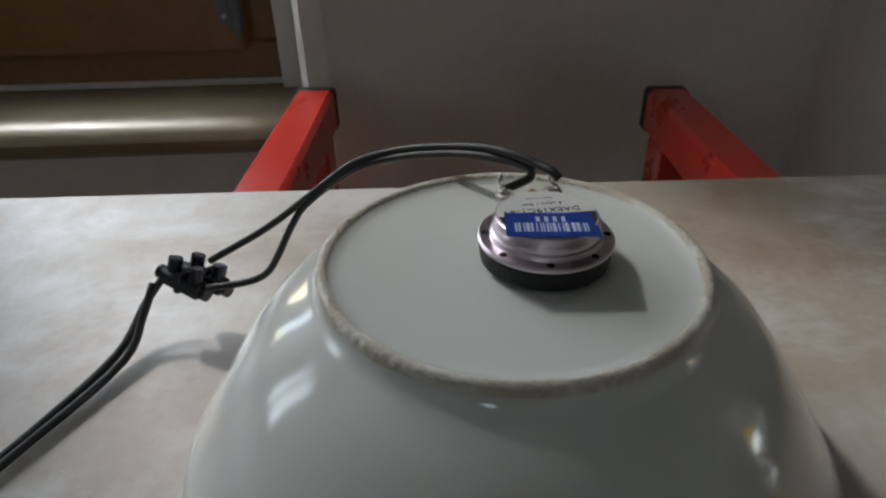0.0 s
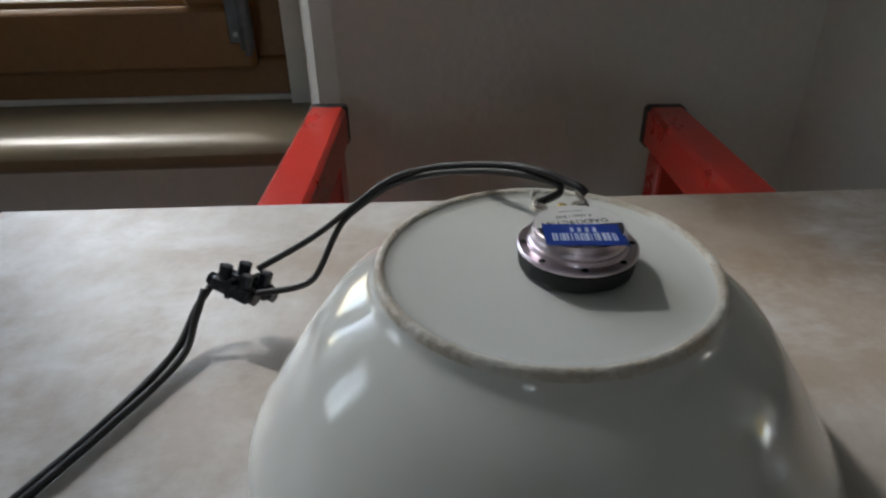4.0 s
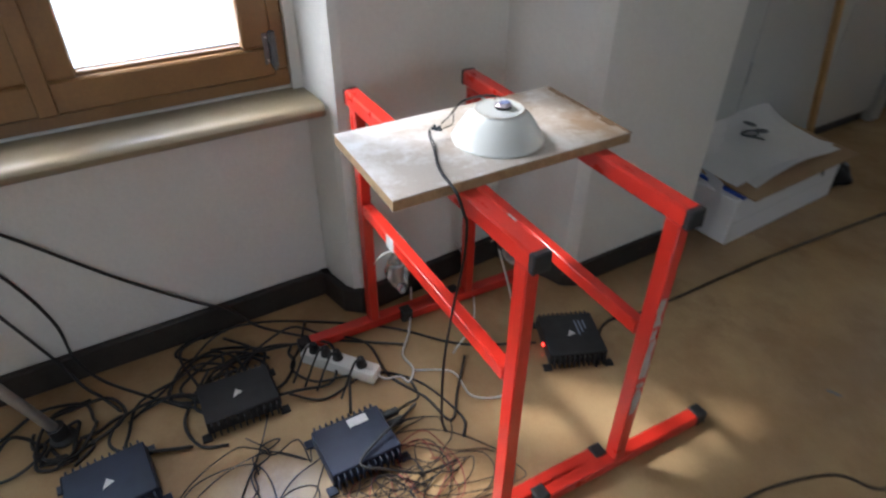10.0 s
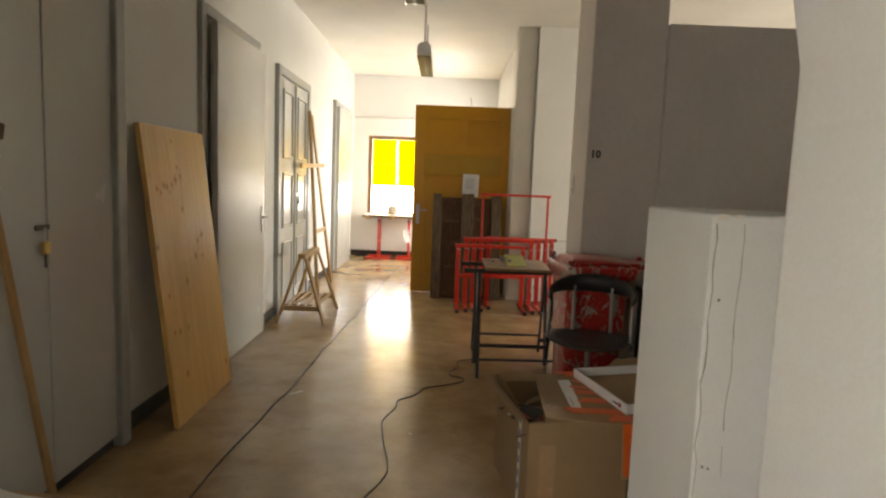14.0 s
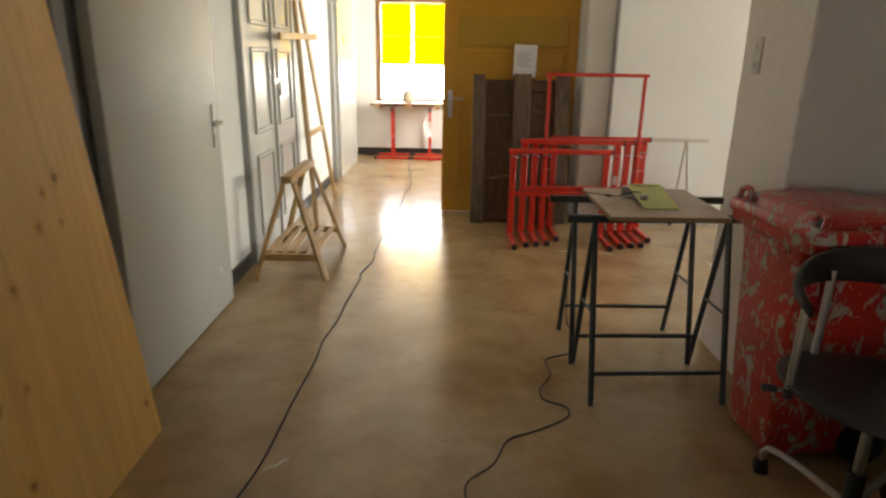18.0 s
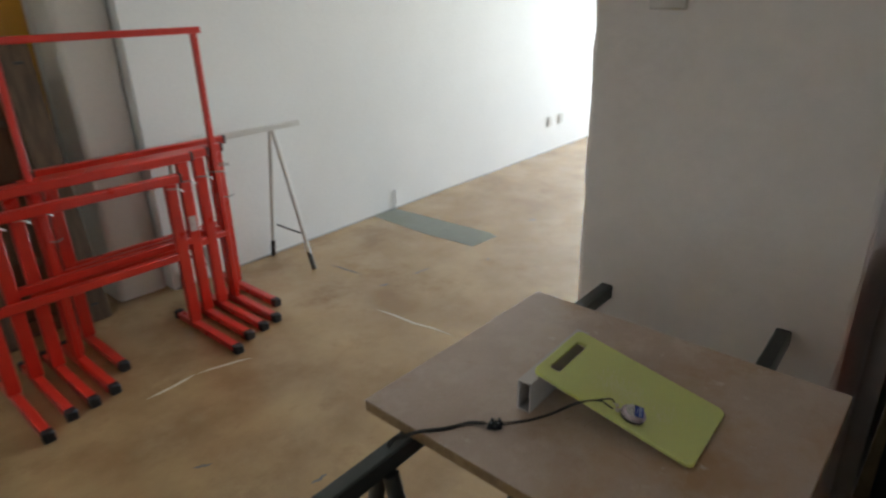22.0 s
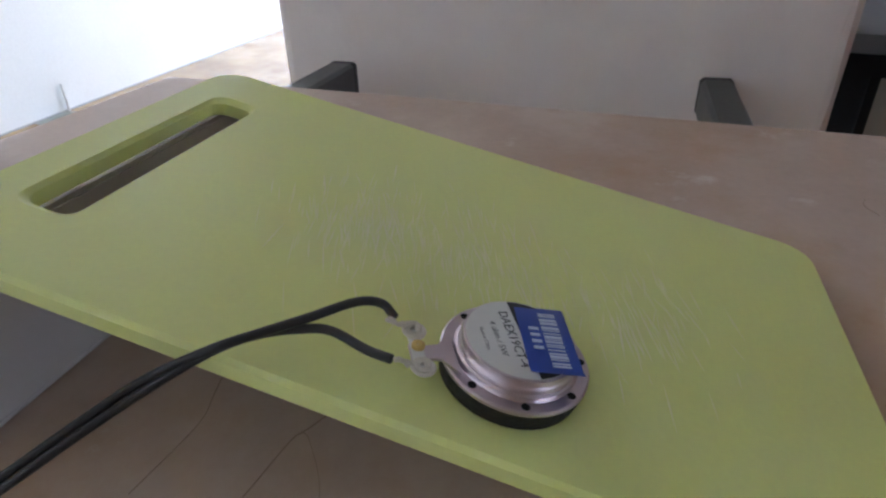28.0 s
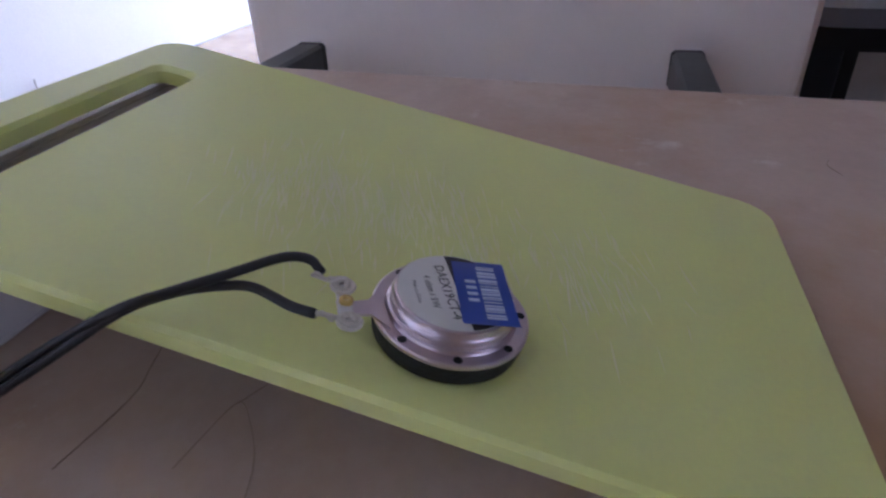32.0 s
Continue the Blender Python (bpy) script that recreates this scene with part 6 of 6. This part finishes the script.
dk = thing("desk", pose(2.95, 3.965, 0), "grey laminate desk with black legs", "desk")
part("desktop", slab(rounded(0, 1.34, 0, 0.475, 0.05), 0.715, 0.74), "desk_grey", dk)
part("edge_band", slab(rounded(-0.003, 1.343, -0.003, 0.478, 0.052), 0.685, 0.7148), "black_plastic", dk)
for x in (0.05, 1.29):
    for y in (0.05, 0.43):
        part("leg", box(x - 0.025, x + 0.025, y - 0.025, y + 0.025, 0, 0.7, 0.004), "black_plastic", dk)
# black sheet in place of the deep shade below the desktop
part("back_panel", box(0.09, 1.26, 0.41, 0.425, 0.475, 0.68), "black_plastic", dk, "black panel standing in for shade under the top")
part("modesty_panel", box(0.09, 1.26, 0.41, 0.425, 0.08, 0.47), "frame_grey", dk, "grey panel")

num = tagged(new("wall_number"), "black painted number on the grey pillar", "sign")
num.matrix_world = pose(2.628, 4.5015, 1.625, 90, 0, 0)
words("10", 0.074, num, Matrix.Identity(4), "ink", "digits", 0.003)
ws = thing("wall_switch", pose(2.5645, 4.893, 1.408, 0, 0, 0), "cream double switch plate with a socket on the pillar", "switch")
part("plate", box(-0.008, 0.0, -0.036, 0.036, -0.080, 0.072, 0.003), "old_switch", ws)
for z in (0.034, -0.044):
    part("insert", rod((-0.0075, 0, z), (-0.011, 0, z), 0.023, 20), "old_switch", ws)
part("rocker", box(-0.014, -0.010, -0.007, 0.007, 0.026, 0.043, 0.002), "faded_red", ws, "faded red rocker")
recess = part("recess", rod((-0.0105, 0, -0.044), (-0.0114, 0, -0.044), 0.016, 16), "frame_grey", ws)
for y in (-0.008, 0.0, 0.008):
    part("socket_hole", rod((-0.0110, y, -0.044 + 0.003 * (y == 0)), (-0.0120, y, -0.044 + 0.003 * (y == 0)), 0.0028, 8), "hole", recess)


# ---- the table with the cutting board ----
def steel_trestle(y, x0, x1, legs, label, turn):
    t = thing("steel_trestle", pose(1.85, y, 0, 0, 0, turn) @ Matrix.Translation((-1.85, 0, 0)), label, "trestle", "trestles under the table")
    part("beam", box(x0, x1, -0.0135, 0.0135, 0.7365, 0.7685, 0.003), "dark_steel", t)
    for x in (x0, x1):
        part("end_cap", box(x - 0.006, x + 0.006, -0.014, 0.014, 0.736, 0.7688, 0.003), "black_plastic", t)
    for x in legs:
        for s in (-1, 1):
            part("leg", rod((x + 0.01 * s, s * 0.195, 0.0), (x + 0.005 * s, s * 0.014, 0.7385), 0.0125, 12), "dark_steel", t)
        part("brace", rod((x, -0.113, 0.36), (x, 0.113, 0.36), 0.006, 8), "dark_steel", t)
    for s, z in ((-1, 0.13), (1, 0.15)):
        part("stretcher", rod((legs[0], s * (0.195 - 0.24 * z), z), (legs[1], s * (0.195 - 0.24 * z), z), 0.0095, 10), "dark_steel", t)
    return t


steel_trestle(4.568, 1.742, 2.553, (1.852, 2.412), "dark grey-green steel trestle", 3.0)
steel_trestle(4.936, 1.727, 2.529, (1.845, 2.40), "dark grey-green steel trestle", 1.6)
tt = thing("table_top", pose(0, 0, 0.7689), "worn brown laminate table top with a chipped edge", "table top")
T4 = [(1.884, 4.460), (2.362, 4.464), (2.372, 5.030), (1.890, 5.025)]
part("core", slab(T4, 0.0, 0.0175), "chipboard", tt, "brown chipboard edge")
part("laminate", slab(T4, 0.0175, 0.0195), "tabletop", tt)

cbd = thing("cutting_board", Matrix.Translation((2.126, 4.5905, 0.7886)) @ Euler((radians(13.2), 0, radians(2.8))).to_matrix().to_4x4(), "lime green plastic cutting board with pale knife marks, propped aslant", "cutting board")
CW, CL, CT = 0.146, 0.243, 0.0062
outl = rounded(-CW / 2, CW / 2, 0, CL, 0.011)
hole = rounded(-0.0455, 0.0445, 0.2135, 0.2295, 0.005)
bm = bmesh.new()
nO = len(outl)
top = [[bm.verts.new((x, y, z)) for x, y in pts] for pts, z in ((outl, 0.0012), (outl, CT - 0.0012), ([(x * 0.985, CL / 2 + (y - CL / 2) * 0.991) for x, y in outl], CT), ([(x * 1.06, y + (y - 0.2215) * 0.12) for x, y in hole], CT), (hole, CT - 0.0016), (hole, 0.0), ([(x * 0.985, CL / 2 + (y - CL / 2) * 0.991) for x, y in outl], 0.0))]
for a, b in ((0, 1), (1, 2), (2, 3), (3, 4), (4, 5), (5, 6), (6, 0)):
    for i in range(nO):
        j = (i + 1) % nO
        bm.faces.new((top[a][i], top[a][j], top[b][j], top[b][i]))
bmesh.ops.recalc_face_normals(bm, faces=bm.faces[:])
part("board", bm, "lime", cbd, "", False)
rr = random.Random(21)
marks = None
for k in range(560):
    y = rr.choice((0.062, 0.098, 0.118, 0.132, 0.145, 0.152)) + rr.gauss(0, 0.012)
    x = -0.010 + 0.10 * (y - 0.10) * (y > 0.1) + rr.gauss(0, 0.015)
    if abs(x) > CW / 2 - 0.012 or not 0.035 < y < 0.182:
        continue
    ln, a = rr.uniform(0.003, 0.016), radians(rr.gauss(19, 8))
    dx, dy, w = math.cos(a) * ln / 2, math.sin(a) * ln / 2, rr.uniform(0.00006, 0.00019)
    marks = slab([(x - dx, y - dy), (x + dy * w / ln * 2, y - w), (x + dx, y + dy), (x - dy * w / ln * 2, y + w)], CT, CT + 0.00005, marks)
tagged(part("scratch", marks, "scratch", cbd, "pale knife scratches", False), kind="stuff")

chn = thing("plastic_channel", pose(2.021, 4.8115, 0.7888, 0, 0, 2.8), "white plastic channel that props up the cutting board", "channel")
for name, bx in (("bottom_wall", (0, 0.022, 0, 0.0018)), ("top_wall", (0, 0.022, 0.0482, 0.05)), ("side_wall", (0, 0.0018, 0.0018, 0.0482)), ("side_wall", (0.0202, 0.022, 0.0018, 0.0482))):
    part(name, box(0.0, 0.185, *bx, 0.0003), "channel_plastic", chn)

ex2 = cbd.matrix_world @ Matrix.Translation((-0.0475, 0.0952, CT)) @ Matrix.Rotation(radians(-61.5), 4, "Z")
exciter(ex2 @ Matrix.Diagonal((1, 1, 0.84, 1)), 0.0172, "round metal vibration speaker with a blue sticker on the cutting board")
onboard = lambda x, y, h: tuple(cbd.matrix_world @ Vector((x, y, CT + h)))  # noqa: E731
W2 = [(2.0390, 4.7495, 0.8258), (2.0280, 4.7600, 0.8196), (2.0134, 4.7744, 0.8105), (1.9960, 4.7950, 0.8015), (1.9820, 4.8120, 0.7970)]
lead1 = [onboard(*p) for p in ((-0.0542, 0.1228, 0.0104), (-0.0518, 0.1268, 0.0108), (-0.0538, 0.1321, 0.0105), (-0.0622, 0.1395, 0.0090), (-0.0692, 0.1468, 0.0070), (-0.0755, 0.1539, 0.0045))]
lead2 = [onboard(*p) for p in ((-0.0655, 0.1192, 0.0092), (-0.0642, 0.1250, 0.0080), (-0.0619, 0.1339, 0.0075), (-0.0638, 0.1399, 0.0070), (-0.0680, 0.1474, 0.0055), (-0.0746, 0.1544, 0.0030))]
off = Vector((-0.0012, -0.0012, -0.0014))
wire = thing("speaker_wire", pose(0, 0, 0), "twin black speaker wire from the cutting board to a terminal block", "cable")
part("lead", sweep(lead1 + W2 + [(1.974, 4.823, 0.7955)], 0.00105, 8, 5), "cable", wire, "", "all")
part("lead", sweep(lead2 + [tuple(Vector(p) + off) for p in W2] + [(1.969, 4.821, 0.795)], 0.00105, 8, 5), "cable", wire, "", "all")
connector(pose(1.9645, 4.832, 0.7888, 0, 0, 128), "black screw terminal block on the table top")
tail = thing("trailing_cable", pose(0, 0, 0), "twin black cord running off the table's edge", "cable")
for d in (-0.0022, 0.0022):
    part("lead", sweep([(1.958, 4.843 + d, 0.794), (1.944 + d, 4.866, 0.791), (1.917, 4.882 + d, 0.790), (1.890, 4.905 + d, 0.790), (1.868, 4.918 + d, 0.788), (1.855, 4.935 + d, 0.775), (1.852 + d, 4.96, 0.70), (1.852 + d, 5.0, 0.54), (1.858 + d, 5.05, 0.30), (1.875 + d, 5.08, 0.08), (1.905, 5.105 + d, 0.006)], 0.0015, 7, 5), "cable", tail, "", "all")


# ---- the stack of red trestles, the white trestle and marks in the hall ----
for k, (x, y) in enumerate(((1.704, 6.902), (1.800, 6.970), (1.885, 6.99), (1.968, 7.015), (2.060, 7.15))):
    t = red_trestle((x, y), (x + 0.815, y + 0.005), (0.712, 0.778, 0.780, 0.782, 0.784)[k], 0.25, "stack of red trestles", "red enamelled steel trestle stacked against others", 0.36 + 0.03 * (k % 2), -0.095, 0.024)
    for lx, lz in ((0.045, 0.655), (0.77, 0.66)):
        part("clamp_screw", sweep([(lx - 0.02, -0.014, lz), (lx - 0.015, -0.040, lz + 0.004), (lx + 0.012, -0.052, lz + 0.002), (lx + 0.032, -0.046, lz - 0.014)], 0.0034, 6, 4), "steel", t, "bright bent clamp screw")
    if k in (1, 3):
        part("tag", box(0.752, 0.785, -0.0158, -0.0143, 0.40 + 0.03 * k, 0.47 + 0.03 * k), "torn_paper", t, "torn pale sticker")
tall = thing("tall_red_trestle", pose(1.997, 6.995, 0) @ Matrix.Diagonal((0.982, 1, 0.983, 1)), "tall thin red steel frame standing in the stack of trestles", "trestle")
for x in (0.01, 0.75):
    part("post", box(x - 0.012, x + 0.012, -0.012, 0.012, 0.02, 1.29, 0.003), "red", tall)
    part("foot", box(x - 0.015, x + 0.015, -0.30, 0.17, 0.0, 0.03, 0.003), "red", tall)
    for z in (0.55, 0.70):
        part("clamp_screw", sweep([(x + 0.012, -0.01, z), (x + 0.03, -0.03, z), (x + 0.05, -0.035, z + 0.01)], 0.003, 6, 3), "steel", tall, "bright clamp screw")
part("top_rail", box(-0.02, 0.78, -0.013, 0.013, 1.275, 1.302, 0.003), "red", tall)
part("rail", box(0.0, 0.76, -0.013, 0.013, 0.36, 0.385, 0.003), "red", tall)

wt = thing("white_trestle", pose(0, 0, 0), "slim white folding trestle against the hall wall", "trestle")
part("beam", box(2.565, 3.385, 7.235, 7.262, 0.742, 0.770, 0.003), "white_plastic", wt)
for x in (2.66, 3.21):
    for s, y in ((-1, 7.02), (1, 7.375)):
        part("leg", rod((x - 0.012 * s, y, 0.0), (x, 7.2485 + 0.012 * s, 0.745), 0.011, 10), "white_plastic", wt)
        part("foot_sleeve", rod((x - 0.012 * s, y, 0.0), (x - 0.0104 * s, y + (7.2485 - y) * 0.135, 0.10), 0.0125, 10), "black_plastic", wt)
    part("brace", rod((x, 7.31, 0.20), (x, 7.09, 0.20), 0.005, 8), "dark_steel", wt)
single("floor_patch", slab([(4.035, 7.422), (4.245, 7.432), (4.262, 6.60), (4.235, 6.535), (4.02, 6.545), (4.0, 6.9)], 0.0005, 0.0016), "grey_tape", "dull green-grey patch stuck on the floor", "floor patch")
rr = random.Random(5)
def scuffs(name, lines, w, material, label):
    mk = None
    for p, q in lines:
        p, q = Vector(p), Vector(q)
        n = Vector((-(q - p).y, (q - p).x)).normalized() * w
        pts = [p.lerp(q, i / 4) + n * rr.uniform(-0.6, 0.6) for i in range(5)]
        mk = slab([tuple(v) for v in [pts[0], pts[1] + n, pts[2] + n * 0.8, pts[3] + n, pts[4], pts[3] - n * 0.7, pts[2] - n, pts[1] - n * 0.6]], 0.0004, 0.0011, mk)
    tagged(single(name, mk, material, label, "scuffs", smooth=False), kind="stuff")


scuffs("dark_scuff", [((3.317, 6.994), (3.333, 6.754)), ((3.30, 6.58), (3.345, 6.555)), ((3.51, 6.546), (3.628, 6.531)), ((4.60, 6.54), (4.66, 6.52)), ((2.0, 6.05), (2.05, 6.02)), ((3.9, 6.35), (3.94, 6.36)), ((2.2, 5.7), (2.26, 5.7)), ((1.24, 4.1), (1.255, 4.1)), ((0.99, 2.5), (1.01, 2.51)), ((0.93, 1.2), (0.97, 1.22)), ((1.09, 1.34), (1.11, 1.36)), ((0.85, 5.6), (0.86, 5.62))], 0.006, "crack", "small dark scuff marks on the floor")
scuffs("pale_scuff", [((3.106, 6.397), (3.152, 5.942)), ((2.069, 6.534), (2.28, 6.55)), ((2.28, 6.55), (2.489, 6.482)), ((1.42, 3.35), (1.435, 3.355)), ((0.62, 3.9), (0.70, 3.98))], 0.008, "pale_scratch", "pale scratches worn into the floor")
for line in ([(2.006, 4.727), (2.029, 4.726), (2.041, 4.729), (2.06, 4.735)], [(2.014, 4.701), (2.033, 4.698), (2.036, 4.697), (2.05, 4.690)], [(2.036, 4.697), (2.034, 4.693), (2.017, 4.682), (1.99, 4.676)], [(1.985, 4.60), (1.995, 4.615), (1.998, 4.64)], [(2.22, 4.52), (2.23, 4.525), (2.238, 4.523)]):
    pts = smooth_path([(x + 0.03 + rr.uniform(-0.001, 0.001), y + 0.036 + rr.uniform(-0.001, 0.001), 0.0197) for x, y in line], 4)
    hair = None
    for a, b in zip(pts, pts[1:]):
        hair = bar(a, b, 0.00018, 0.0002, 0.0, hair)
    part("hair_crack", hair, "clay_hair", tt, "fine brown crack", False)
for x in (6.36, 6.56):
    sk = thing("wall_socket", pose(x, 7.371 + (x - 2.6) * 0.0393, 0.285, 0, 0, 2.25), "white wall socket low on the hall wall", "socket", "hall sockets")
    part("plate", box(-0.045, 0.045, -0.008, 0.0, -0.045, 0.045, 0.003), "white_plastic", sk)
    part("insert", rod((0, -0.008, 0), (0, -0.011, 0), 0.024, 16), "white_plastic", sk)
pipe = single("wall_stub", rod((4.25, 7.428, 0.0), (4.25, 7.428, 0.135), 0.006, 8), "fluted", "short grey pipe stub at the foot of the hall wall", "pipe")

# ---- red table under the far window ----
for x in (0.46, 0.98):
    red_trestle((x, 10.72), (x, 11.16), 0.70, 0.235, "red trestles under the far window", "red steel trestle under a small wooden top", 0.3)
ft = thing("window_table", pose(0, 0, 0.70), "small wooden table top on red trestles below the far window", "table top")
for x in (0.27, 0.68, 1.08):
    part("batten", box(x - 0.035, x + 0.035, 10.70, 11.13, 0.001, 0.055, 0.004), "beech", ft)
part("top", box(0.2, 1.16, 10.70, 11.12, 0.056, 0.074, 0.003), "tabletop", ft)
rb = thing("stone_ball", pose(0.68, 10.9, 0.7745), "round pale lump on the small table", "ball")
part("ball", lathe([(0.0001, 0.0), (0.05, 0.004), (0.085, 0.035), (0.095, 0.08), (0.08, 0.13), (0.045, 0.165), (0.0001, 0.172)], 24), "pale_stone", rb, "", "all")
cloth = thing("paper_tag", pose(0.95, 10.74, 0.32), "crumpled white paper hanging on the red trestle", "paper")
part("sheet", rings([[(-0.05 + 0.05 * i + 0.01 * math.sin(j * 2), -0.03 - 0.02 * math.sin(i * 2 + j), 0.07 * j) for j in range(4)] for i in range(3)], False), "paper", cloth, "", "all")
